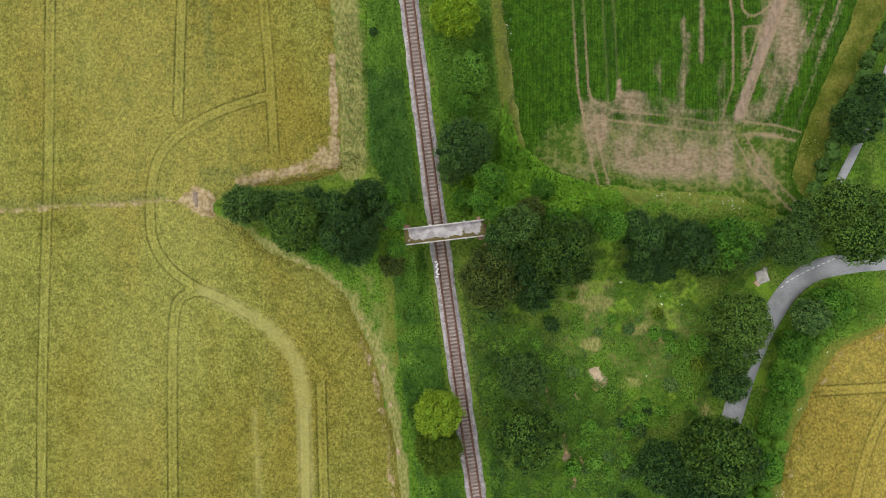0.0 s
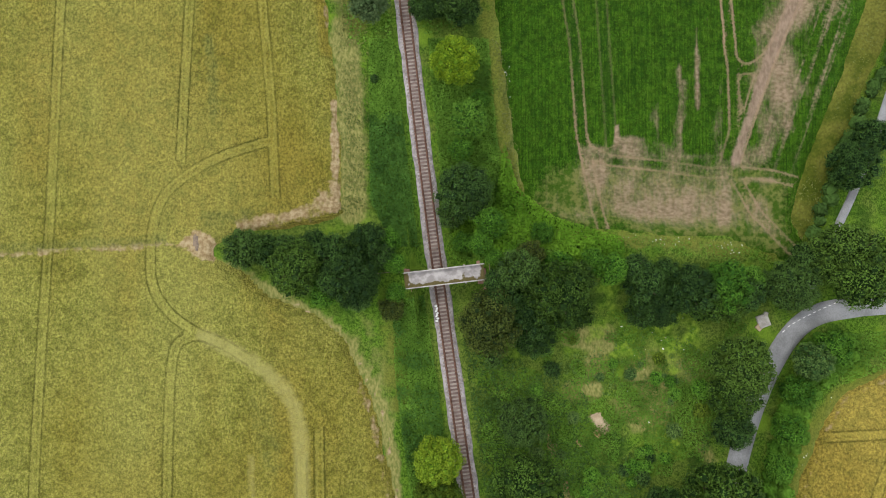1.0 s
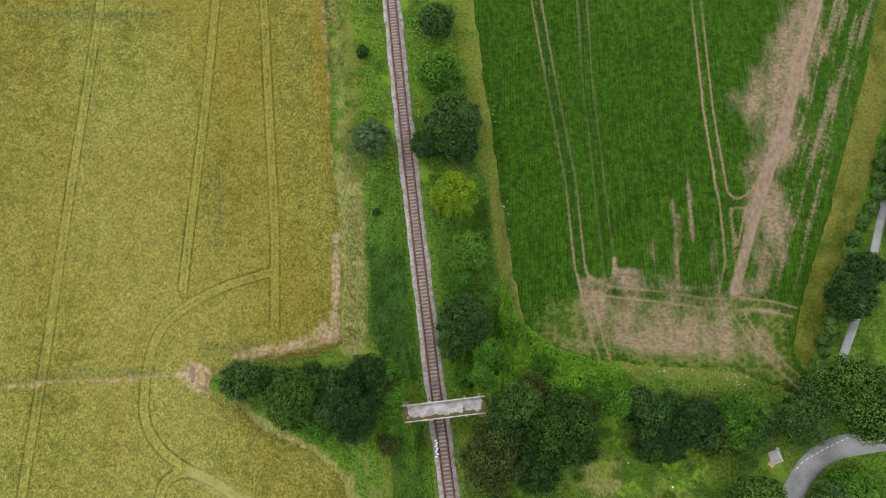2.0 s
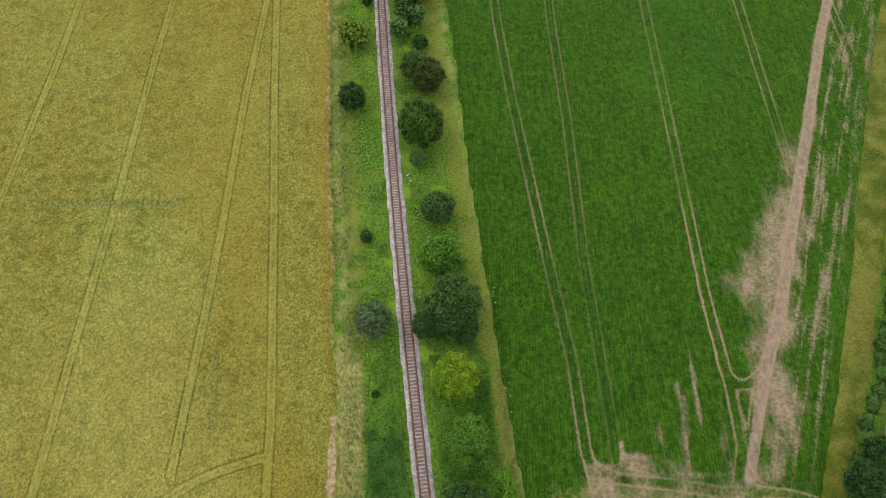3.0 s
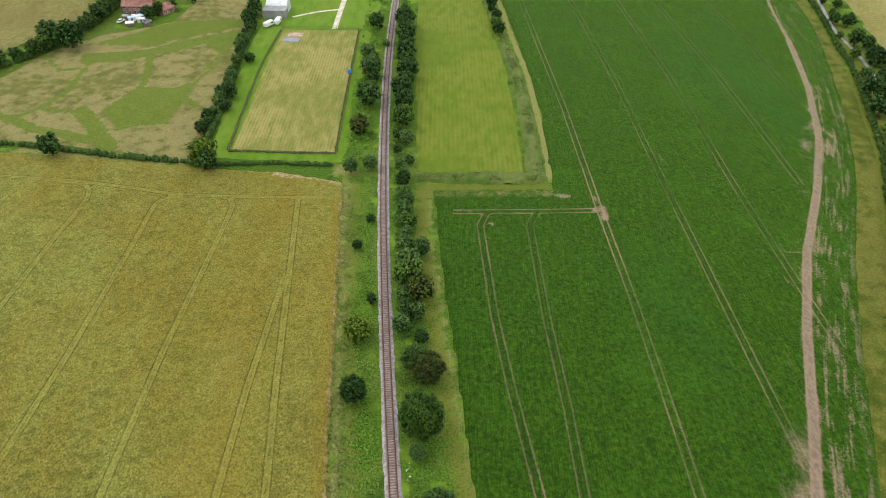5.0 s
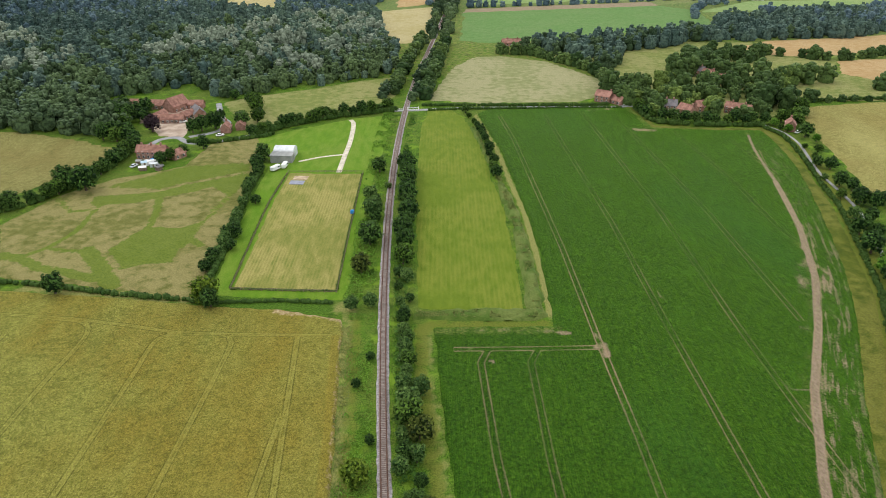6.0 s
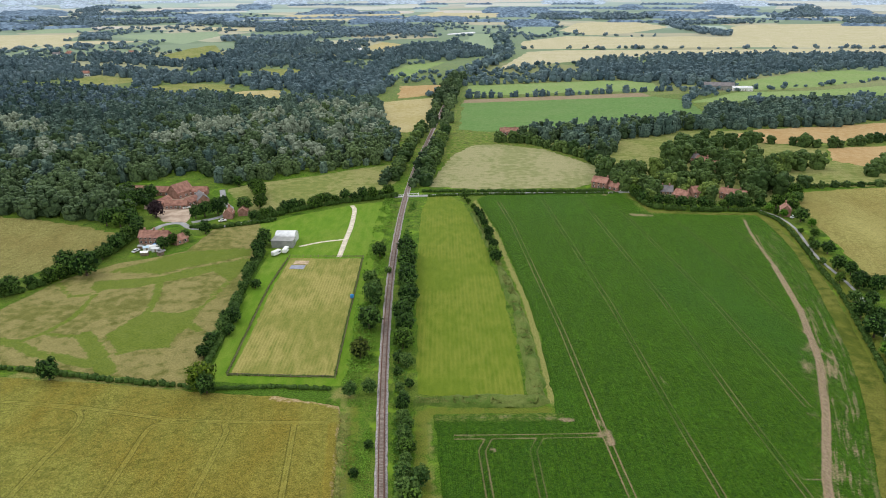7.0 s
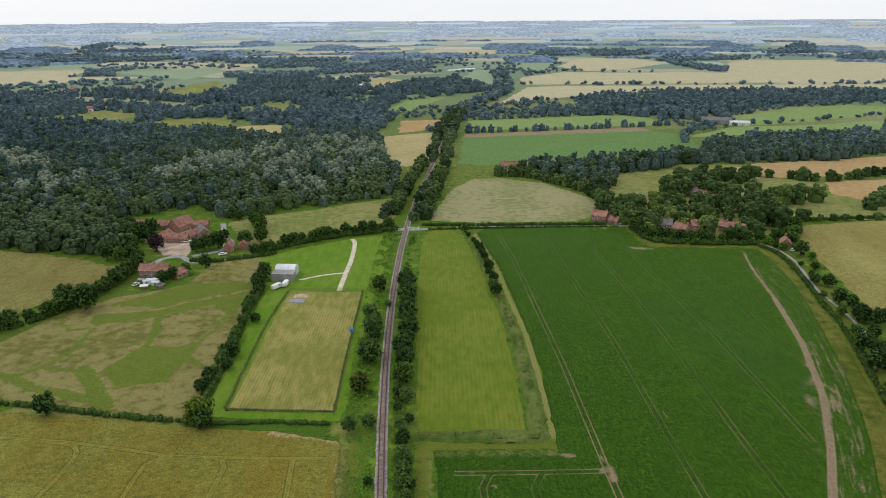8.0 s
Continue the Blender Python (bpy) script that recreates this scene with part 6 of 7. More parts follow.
scrub("scrub", rail_line(188, 400, 13, 2.8) + rail_line(188, 400, 13, 8)[::-1], 4, 0.34, 0.0, 0.9, LEAF_NETTLE, "rough nettles beside the railway", 6.0, 0.45, 1.0)
scrub("tall_grass", rail_line(60, 188, 12, -15) + rail_line(60, 188, 12, -8.5)[::-1], 5, 0.24, 0.0, 0.7, LEAF_TALL, "pale rough grass between wheat and railway", 5.0, 0.35, 1.5)
scrub("scrub", rail_line(115, 190, 12, 3) + rail_line(115, 190, 12, 8)[::-1], 9, 0.32, 0.0, 2.0, LEAF_NETTLE, "dense shrubs and nettles beside the railway", 4.0, 0.35, 0.8)
scrub("tall_grass", [(-19.6, 52), (-13.4, 52), (-11.8, 30), (-11.6, 12), (-17.6, 11), (-18.2, 30)], 13, 0.17, 0.0, 0.5, LEAF_TALL, "pale rough grass between wheat and brambles", 4.0, 0.3, 2.2)
scrub("tall_grass", [(11.5, 42), (13.5, 18), (15.5, 11), (11, 14), (8.5, 42)], 18, 0.16, 0.0, 0.5, LEAF_TALL, "pale rough grass beside the crop", 4.0, 0.25, 1.2)


scrub("tall_grass", [(17, 9.2), (36, 8), (54, 6), (60, 2.6), (54, 3), (36, 4.4), (22, 6.6)], 14, 0.14, 0.0, 0.5, LEAF_SCRUB, "rough green grass on the crop's headland", 3.0, 0.3, 0.7)
scrub("tall_grass", VERGE_RING[:10] + VERGE_RING[-10:], 3, 0.17, 0.0, 0.4, LEAF_TALL, "rough tufts on the crop's verge", 4.0, 0.42, 0.8)
for ring in TALL_RINGS:
    scrub("tall_grass", ring, 9, 0.26, 0.5, 1.6, LEAF_TALL, "tufts and seed heads of tall grass", 2.5, 0.3, 0.8)


# ---- woods ----
FIELD_RINGS = [[tuple(map(float, p)) for p in row[6]] for row in MID_FIELDS]


def wood_models(seed, count, lobes, cards, size, core, small, low=2.0, tall=2.7, drop=0):
    out = []
    for i in range(count):
        rng = np.random.default_rng(seed + i)
        high = rng.uniform(low, tall)
        out.append(leaf_crown(rng, crown_lobes(rng, 1.0, high, 0.1, lobes, small)[drop:], cards, size, core, 0.7, 0.86, 0.5))
    return out


def dome_models(seed, count, masses, cards, size, core):
    """Woodland crowns of half width 1: a tall core with rounded leafy masses over its top and sides."""
    out = []
    for i in range(count):
        rng = np.random.default_rng(seed + i)
        high, small = rng.uniform(1.9, 2.7), rng.uniform(0.3, 0.42)
        lobes = [(0, 0, 0.32 * high, 0.9), (0, 0, 0.62 * high, 0.66)]
        for k in range(masses):
            up = 0.98 - 1.0 * (k + 0.5) / masses
            a, flat = 2.4 * k + rng.uniform(-0.4, 0.4), math.sqrt(1 - up * up)
            reach = 0.74 * rng.uniform(0.8, 1.1)
            lobes.append((reach * flat * math.cos(a), reach * flat * math.sin(a), 0.52 * high + 0.42 * high * up * rng.uniform(0.8, 1.05), small * rng.uniform(0.75, 1.2)))
        out.append(leaf_crown(rng, lobes, cards, size, core, 0.6, 0.92, 0.45))
    return out


WOOD_EDGE = dome_models(480, 14, 8, 100, 0.11, 2)
WOOD_NEAR = dome_models(500, 14, 6, 40, 0.13, 2)
WOOD_MID = dome_models(550, 10, 4, 6, 0.24, 1)
WOOD_FAR = wood_models(600, 6, 2, 4, 0.35, 1, 0.6, 1.6, 2.1, drop=1)


def wood(name, spots, models, material, label, category="wood", tall=1.0):
    """Many trees as one mass: rows of x, y, half width, tone."""
    rng = np.random.default_rng(len(spots))
    V, F, T, C, base = [], [], [], [], 0
    for x, y, r, tone in spots:
        mv, mf, mc = models[rng.integers(len(models))]
        a = rng.uniform(0, 6.283)
        c, s = math.cos(a) * r, math.sin(a) * r
        v = np.stack([mv[:, 0] * c - mv[:, 1] * s + x, mv[:, 0] * s + mv[:, 1] * c + y, mv[:, 2] * r * tall * rng.uniform(0.8, 1.15) + height_at(x, y) - 0.2 * r], 1)
        V.append(v)
        F.append(mf + base)
        T.append(np.full(len(mf), tone))
        C.append(mc)
        base += len(v)
    me = raw_mesh(name, np.concatenate(V), np.concatenate(F), material, True, [("tone", "FACE", np.concatenate(T)), ("clump", "FACE", np.concatenate(C))])
    return tagged(new(name, me), label, category, kind="stuff")


def fill(ring, gap, low, high, seed=0):
    """Uneven tree spots over a ring of ground."""
    rng = np.random.default_rng(seed + int(abs(ring[0][0])))
    xs = np.arange(min(p[0] for p in ring), max(p[0] for p in ring), gap)
    ys = np.arange(min(p[1] for p in ring), max(p[1] for p in ring), gap)
    X, Y = np.meshgrid(xs, ys)
    X, Y = X.ravel() + rng.uniform(-0.45, 0.45, X.size) * gap, Y.ravel() + rng.uniform(-0.45, 0.45, X.size) * gap
    keep = inside(X, Y, [tuple(map(float, p)) for p in ring]) & (np.abs(X) < 0.72 * Y + 20)
    for field in FIELD_RINGS:
        if min(p[1] for p in field) > 560:
            for k in (1.0, 1.02, 1.045):
                keep &= ~inside(X * k, Y * k, field)
    X, Y = X[keep], Y[keep]
    R = rng.uniform(low, high, len(X)) * (0.8 + 0.4 * lattice(X, Y, 40, 31))
    tone = np.clip(0.55 * lattice(X, Y, 60, 32) + 0.45 * rng.uniform(0, 1, len(X)), 0, 1)
    return list(zip(X.tolist(), Y.tolist(), R.tolist(), tone.tolist()))


def leafy_roof(name, ring, step, high, material, label):
    """A far wood as one uneven roof of crowns with steep edges."""
    ring = [tuple(map(float, p)) for p in ring]
    xs = np.arange(min(p[0] for p in ring) - step, max(p[0] for p in ring) + 2 * step, step)
    ys = np.arange(min(p[1] for p in ring) - step, max(p[1] for p in ring) + 2 * step, step)
    X, Y = np.meshgrid(xs, ys)
    rng = np.random.default_rng(X.size)
    X, Y = X + rng.uniform(-0.35, 0.35, X.shape) * step, Y + rng.uniform(-0.35, 0.35, X.shape) * step
    sd = signed(X, Y, ring) + 1.6 * step * (lattice(X, Y, 4 * step, 61) - 0.5)
    tops = high * (0.62 + 0.5 * rng.uniform(0, 1, X.shape) + 0.3 * (lattice(X, Y, 60, 62) - 0.5))
    Z = ground_height(X, Y) - 0.5 + (tops + 0.5) * np.clip(sd / step + 0.6, 0, 1)
    h, w = X.shape
    q = np.arange(h * w).reshape(h, w)
    F = np.stack([q[:-1, :-1], q[:-1, 1:], q[1:, 1:], q[1:, :-1]], -1).reshape(-1, 4)
    F = F[(sd.ravel()[F] > -0.7 * step).any(1)]
    used = np.unique(F)
    ids = np.full(h * w, -1)
    ids[used] = np.arange(len(used))
    V = np.stack([X, Y, Z], -1).reshape(-1, 3)[used]
    return tagged(new(name, raw_mesh(name, V, ids[F], material, True)), label, "wood", kind="stuff")


MAIN_WOOD = [(-330, 400), (-242, 371), (-203, 361), (-188, 354), (-172, 374), (-184, 404), (-222, 420), (-196, 439), (-164, 463), (-137, 430), (-122, 440), (-84, 459), (-35, 488),
             (-32, 582), (-54, 686), (-75, 755), (-163, 770), (-246, 780), (-336, 818), (-443, 850), (-570, 880), (-600, 700)]
# blue of the haze is mixed into this leaf colour
LEAF_BACK = foliage("leaf_back_wood_hazed", (0.026, 0.06, 0.056), (0.145, 0.21, 0.15), True, True)


def mixed_wood(spots, label, name="woodland", category="wood"):
    """A wood whose leaf colours turn bluer and paler with distance, tree by tree, as painted haze."""
    rng = np.random.default_rng(len(spots) + 3)
    kinds = ([], [], [], [])
    for s in spots:
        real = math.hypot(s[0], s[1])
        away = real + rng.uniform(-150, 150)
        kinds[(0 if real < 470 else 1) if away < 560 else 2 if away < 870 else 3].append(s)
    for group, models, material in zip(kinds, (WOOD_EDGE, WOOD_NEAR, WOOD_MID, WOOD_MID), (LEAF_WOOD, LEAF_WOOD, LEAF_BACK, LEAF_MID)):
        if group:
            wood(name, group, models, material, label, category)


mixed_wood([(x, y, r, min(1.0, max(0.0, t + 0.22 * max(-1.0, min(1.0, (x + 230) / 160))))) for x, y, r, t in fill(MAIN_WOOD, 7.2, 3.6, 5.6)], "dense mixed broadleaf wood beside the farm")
WILLOW = foliage("leaf_willow", (0.12, 0.165, 0.11), (0.34, 0.385, 0.28), True, True)
WILLOW_SPOTS = [(-382, 616), (-336, 577), (-285, 490), (-278, 508), (-207, 544), (-192, 565), (-180, 587), (-127, 523), (-123, 563), (-110, 622), (-90, 664), (-160, 624), (-98, 504), (-197, 610), (-70, 612), (-84, 545), (-150, 560), (-60, 570), (-110, 680), (-130, 690)]
grey = [(x, y, r * 1.1, t) for x, y, r, t in fill(MAIN_WOOD, 9.0, 3.8, 5.6, 5) if min(math.dist((x, y), c) for c in WILLOW_SPOTS) < 10 + 14 * t]
wood("willow_trees", grey, WOOD_NEAR, WILLOW, "pale grey-green willows among the wood", "trees", 1.12)
VILLAGE = [(111, 413), (119, 391), (143, 385), (177, 385), (206, 409), (224, 463), (192, 480), (196, 514), (230, 514), (242, 543), (206, 554), (171, 515), (140, 465), (107, 451), (99, 427)]
HOUSES = [(100, 421), (134, 396), (140, 392), (168, 396), (178, 478), (181, 466), (56, 584)]
spots = [s for s in fill(VILLAGE, 9.0, 2.6, 6.6) if min(math.dist(s[:2], h) for h in HOUSES) > 8.5]
LEAF_GARDEN = foliage("leaf_garden", (0.016, 0.045, 0.012), (0.12, 0.185, 0.05), True, True)
LEAF_LAWN = foliage("leaf_garden_light", (0.035, 0.075, 0.012), (0.19, 0.26, 0.06), True, True)
wood("village_trees", [p for p in spots if p[3] < 0.74], WOOD_EDGE, LEAF_GARDEN, "dark garden trees round the village houses", "trees")
wood("village_trees", [p for p in spots if p[3] >= 0.74], WOOD_EDGE, LEAF_LAWN, "light green garden trees round the village houses", "trees")
wood("tree_line", FAR_ROWS, WOOD_EDGE, LEAF_GARDEN, "trees along far field edges and the railway", "trees", 0.85)
mixed_wood(fill([(41, 584), (54, 579), (95, 540), (111, 494), (121, 498), (143, 556), (222, 600), (265, 599), (256, 668), (192, 649), (139, 620), (72, 609)], 8, 3.8, 5.8), "wood behind the pale meadow")
mixed_wood(fill([(243, 653), (267, 604), (343, 609), (410, 648), (500, 790), (427, 767), (335, 739), (256, 683)], 8.5, 4, 6), "wood beyond the village")
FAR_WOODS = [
    [(-620, 885), (-487, 942), (-388, 900), (-347, 855), (-243, 870), (-166, 800), (-77, 785), (-58, 873), (-63, 954), (-119, 1055), (-208, 1136), (-268, 990), (-346, 970), (-435, 1033), (-620, 1155), (-850, 1252)],
    [(-643, 1199), (-438, 1106), (-278, 1027), (-213, 1161), (-132, 1175), (-127, 1323), (-265, 1522), (-422, 1531), (-370, 1290), (-445, 1172), (-591, 1294)],
    [(-101, 956), (-80, 979), (-60, 1120), (6, 1168), (96, 1258), (100, 1392), (32, 1503), (-70, 1428), (-96, 1321), (-123, 1174)],
    [(121, 919), (216, 888), (317, 874), (418, 965), (654, 1057), (800, 1224), (522, 1216), (400, 1222), (267, 1229), (198, 1159), (204, 1006), (118, 947)],
    [(606, 2047), (603, 1690), (641, 1640), (690, 1763), (648, 2003)], [(572, 2010), (884, 2048), (916, 2164), (678, 2208)],
    [(1054, 2010), (1183, 1944), (1400, 2116), (1139, 2112)], [(-1123, 2300), (-938, 2280), (-841, 2465), (-1017, 2742), (-1275, 2754), (-1238, 2461)],
    [(-1218, 2010), (-919, 2037), (-631, 2129), (-679, 2297), (-912, 2215), (-1173, 2292), (-1400, 2225)], [(-798, 1619), (-719, 1612), (-809, 1785), (-863, 1754)],
    [(-468, 1567), (-313, 1525), (-239, 1683), (-30, 1705), (-20, 2025), (-307, 2168), (-519, 2215), (-631, 2129)],
    [(275, 2263), (547, 2229), (704, 2294), (634, 2594), (353, 2586)], [(978, 2192), (1114, 2160), (1324, 2619), (1289, 2631), (1050, 2357)],
]
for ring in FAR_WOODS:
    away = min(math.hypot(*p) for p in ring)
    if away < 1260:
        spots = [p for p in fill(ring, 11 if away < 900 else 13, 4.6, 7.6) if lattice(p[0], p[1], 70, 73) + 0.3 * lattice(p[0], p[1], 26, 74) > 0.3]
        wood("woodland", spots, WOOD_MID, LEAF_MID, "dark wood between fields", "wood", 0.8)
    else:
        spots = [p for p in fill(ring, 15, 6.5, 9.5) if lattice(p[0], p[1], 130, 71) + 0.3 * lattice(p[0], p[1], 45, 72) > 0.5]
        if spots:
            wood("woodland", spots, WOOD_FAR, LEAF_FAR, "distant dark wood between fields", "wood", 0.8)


def countryside():
    """Hedgerow trees and copses over the open country that no field or wood above takes up."""
    rng = np.random.default_rng(77)
    out_near, out_far = [], []
    for k in range(9000):
        r = 620 * math.exp(rng.uniform(0, 1.42))
        a = rng.uniform(-0.62, 0.62)
        x, y = r * math.sin(a), r * math.cos(a)
        thick = float(lattice(x, y, 90, 41)) * 0.6 + float(lattice(x, y, 260, 42)) * 0.4
        bias = 0.10 if x < 0 else -0.03
        if thick + bias < 0.56 or any(inside(np.array(x), np.array(y), ring) for ring in FIELD_RINGS):
            continue
        if any(inside(np.array(x), np.array(y), ring) for ring in FAR_WOODS[:4]) or abs(x - rail_x(y)) < 8:
            continue
        if inside(np.array(x), np.array(y), MAIN_WOOD) or (y < 700 and x > 60):
            continue
        size = rng.uniform(3.5, 6.5) if r < 1400 else rng.uniform(5, 9)
        (out_near if r < 1500 else out_far).append((x, y, size, float(rng.uniform(0, 1))))
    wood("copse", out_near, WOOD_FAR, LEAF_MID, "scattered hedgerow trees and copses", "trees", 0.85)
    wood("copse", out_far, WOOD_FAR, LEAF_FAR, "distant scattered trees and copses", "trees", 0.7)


countryside()


def rows_of_trees(lines, gap, low, high, models, material, label):
    rng = np.random.default_rng(len(label))
    s = []
    for line in lines:
        for x, y in smooth_line(line, gap):
            if rng.uniform() < 0.85:
                s.append((x + rng.uniform(-0.3, 0.3) * gap, y + rng.uniform(-0.3, 0.3) * gap, rng.uniform(low, high), rng.uniform(0, 1)))
    wood("tree_line", s, models, material, label, "trees", 0.85)


rows_of_trees([[(-19, 425), (-14, 480), (-7, 545), (0, 600)], [(-38, 432), (-31, 490), (-24, 545), (-14, 606)]], 6, 2.2, 4.2, WOOD_NEAR, LEAF_WOOD, "bushy trees lining the railway past the crossing")
rows_of_trees([[(3, 605), (7, 724), (15, 846), (28, 951)], [(-10, 615), (-5, 730), (4, 850), (16, 950)]], 8, 4, 7, WOOD_MID, LEAF_WOOD, "trees lining the far railway")
rows_of_trees([[(28, 951), (55, 1047), (115, 1257), (138, 1654)], [(16, 951), (40, 1047), (98, 1257), (118, 1654)]], 14, 7, 11, WOOD_FAR, LEAF_MID, "trees lining the distant railway")
rows_of_trees([[(29, 776), (138, 797), (261, 828)], [(240, 700), (262, 760), (300, 810)], [(253, 900), (215, 925), (30, 880)]], 9, 2.5, 5.5, WOOD_MID, LEAF_MID, "hedgerow trees between green fields")
rows_of_trees([[(340, 825), (449, 859), (571, 918)], [(88, 1039), (189, 1109), (358, 1244)], [(359, 900), (479, 990), (600, 1020)]], 14, 3, 6, WOOD_FAR, LEAF_MID, "hedgerow between far fields")
rows_of_trees([[(146, 1365), (231, 1361), (646, 1337), (880, 1327)], [(171, 1545), (284, 1690), (470, 1640)]], 24, 4, 9, WOOD_FAR, LEAF_FAR, "thin hedgerow across golden fields")


# farthest field colours, greyed and blued to stand in for haze
FAR_TAN = turf("hazed_ripe_field", (0.4, 0.42, 0.4), (0.48, 0.485, 0.45), (0.52, 0.52, 0.48), rough=0.4)
FAR_PINK = turf("hazed_stubble", (0.42, 0.39, 0.37), (0.5, 0.46, 0.43), (0.53, 0.49, 0.45), rough=0.4)
FAR_GREEN = turf("hazed_grass", (0.27, 0.35, 0.33), (0.34, 0.42, 0.38), (0.37, 0.44, 0.4), rough=0.4)


def far_country():
    """Beyond two kilometres: a patchwork of fields and woods in haze-tinted colours, rising towards the skyline."""
    rng = np.random.default_rng(9)
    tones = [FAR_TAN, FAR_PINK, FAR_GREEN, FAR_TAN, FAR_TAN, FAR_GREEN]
    r = 2060.0
    while r < 4650:
        deep = r * 0.075
        a = -0.66 + rng.uniform(0, 0.05)
        while a < 0.66:
            wide = rng.uniform(0.025, 0.085)
            mid = (r + deep / 2) * math.sin(a + wide / 2), (r + deep / 2) * math.cos(a + wide / 2)
            taken = any(inside(np.array(mid[0]), np.array(mid[1]), ring) for ring in FIELD_RINGS + FAR_WOODS)
            if not taken:
                u, q = rng.uniform(), r + deep * rng.uniform(-0.45, 0.45)
                if u < (0.34 if r < 3200 else 0.2):
                    ring = [((q + d * deep) * math.sin(b), (q + d * deep) * math.cos(b)) for d, b in ((0.25, a), (0.2, a + wide * 0.5), (0.3, a + wide * 0.96), (0.75, a + wide * 0.97), (0.85, a + wide * 0.4), (0.75, a))]
                    sheet("distant_field", ring, deep / 7, 0.8, tones[rng.integers(6)], (), 4, "field in the far distance, paled for haze", "field")
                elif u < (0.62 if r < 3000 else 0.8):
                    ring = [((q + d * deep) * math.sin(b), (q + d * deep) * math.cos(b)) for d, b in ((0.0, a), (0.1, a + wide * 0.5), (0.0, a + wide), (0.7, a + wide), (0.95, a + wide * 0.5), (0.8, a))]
                    leafy_roof("distant_woodland", ring, r / 230, 8, CANOPY_FAR if r < 2900 else CANOPY_RIM, "wood in the far distance, tinted blue for haze")
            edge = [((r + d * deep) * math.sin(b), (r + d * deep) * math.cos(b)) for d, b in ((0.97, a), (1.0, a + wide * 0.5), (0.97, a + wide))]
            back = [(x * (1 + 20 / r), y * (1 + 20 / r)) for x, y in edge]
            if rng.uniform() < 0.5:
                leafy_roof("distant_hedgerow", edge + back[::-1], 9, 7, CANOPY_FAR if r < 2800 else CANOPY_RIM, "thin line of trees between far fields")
            a += wide
        r += deep


far_country()


# ---- buildings ----
def gable(length, width, eave, ridge):
    """A house body with two gables, along x."""
    bm = bmesh.new()
    l, w = length / 2, width / 2
    ring = ((-w, -0.3), (w, -0.3), (w, eave), (0, ridge), (-w, eave))
    ends = [[bm.verts.new((x, y, z)) for y, z in ring] for x in (-l, l)]
    bm.faces.new(ends[0][::-1])
    bm.faces.new(ends[1])
    for i in range(5):
        j = (i + 1) % 5
        bm.faces.new((ends[0][i], ends[0][j], ends[1][j], ends[1][i]))
    return bm


def pitched(length, width, eave, ridge, over=0.35, thick=0.22):
    """Two roof slopes with thickness and eaves."""
    bm = bmesh.new()
    l, w = length / 2 + over, width / 2
    fall = (ridge - eave) / w
    low = eave - over * fall
    for side in (-1, 1):
        pts = [(0, ridge), (side * (w + over), low), (side * (w + over), low + thick), (0, ridge + thick)]
        a = [[bm.verts.new((x, y, z + 0.03)) for y, z in pts] for x in (-l, l)]
        bm.faces.new(a[0])
        bm.faces.new(a[1][::-1])
        for i in range(4):
            j = (i + 1) % 4
            bm.faces.new((a[0][i], a[1][i], a[1][j], a[0][j]))
    bmesh.ops.recalc_face_normals(bm, faces=bm.faces[:])
    return bm


def house(name, label, x, y, turn, length, width, eave, ridge, wall=BRICK, roof=TILE, chimneys=1, rows=1, windows=4, category="house", door=True):
    if category == "house":
        length, width, eave, ridge = 0.78 * length, 0.84 * width, 0.85 * eave, 0.85 * ridge
    h = new(name)
    h.matrix_basis = pose(x, y, height_at(x, y), 0, 0, turn)
    tagged(h, label, category)
    part("wall", (gable(length, width, eave, ridge), wall), h)
    r = part("roof", (pitched(length, width, eave, ridge), roof), h)
    part("ridge", (boxes((0, 0, ridge + 0.24, length + 0.5, 0.3, 0.14), bevel=0.03), roof), r)
    for i in range(chimneys):
        cx = (i + 0.5) / chimneys * length - length / 2 if chimneys > 1 else length / 2 - 0.6
        part("chimney", (boxes((cx, 0, ridge + 0.4, 0.7, 0.9, 1.6), (cx, 0, ridge + 1.25, 0.85, 1.05, 0.14), (cx, 0, ridge + 1.45, 0.25, 0.25, 0.3), bevel=0.03), BRICK), h, "brick chimney")
    for side in (-1, 1):
        for k in range(rows):
            for i in range(windows):
                wx = (i + 0.5) / windows * length - length / 2
                z = 1.25 + 2.1 * k
                f = part("window", (boxes((wx, side * (width / 2 + 0.02), z, 1.15, 0.1, 1.25), bevel=0.02), WHITE), h, "white framed window")
                part("pane", (boxes((wx, side * (width / 2 + 0.06), z, 0.9, 0.06, 1.0)), DARK_GLASS), f)
        if door:
            part("door", (boxes((length * 0.12, side * (width / 2 + 0.03), 0.95, 0.95, 0.1, 2.05), bevel=0.02), TIMBER), h, "timber door")
    return h


house("barn", "large red brick barn with a steep tiled roof", -157, 407, 62, 12, 8.5, 3.8, 8.0, BRICK, TILE, 0, 1, 3, "barn")
house("farm_range", "long low brick farm range with pantiled roof", -174, 411, -7, 28, 5.5, 2.6, 5.0, BRICK, TILE, 0, 1, 8, "barn")
house("farm_range", "low pantiled cart shed facing the farm yard", -151, 383, 6, 12, 4.8, 2.5, 4.6, BRICK, TILE, 0, 1, 5, "barn")
house("farm_range", "pantiled wing beside the farm yard", -160.5, 388, 76, 11, 4.6, 2.6, 4.6, BRICK, TILE, 0, 1, 4, "barn")
house("farm_range", "pantiled wing closing the farm yard", -145, 390, 62, 8, 4.4, 2.6, 4.6, BRICK, TILE, 0, 1, 3, "barn")
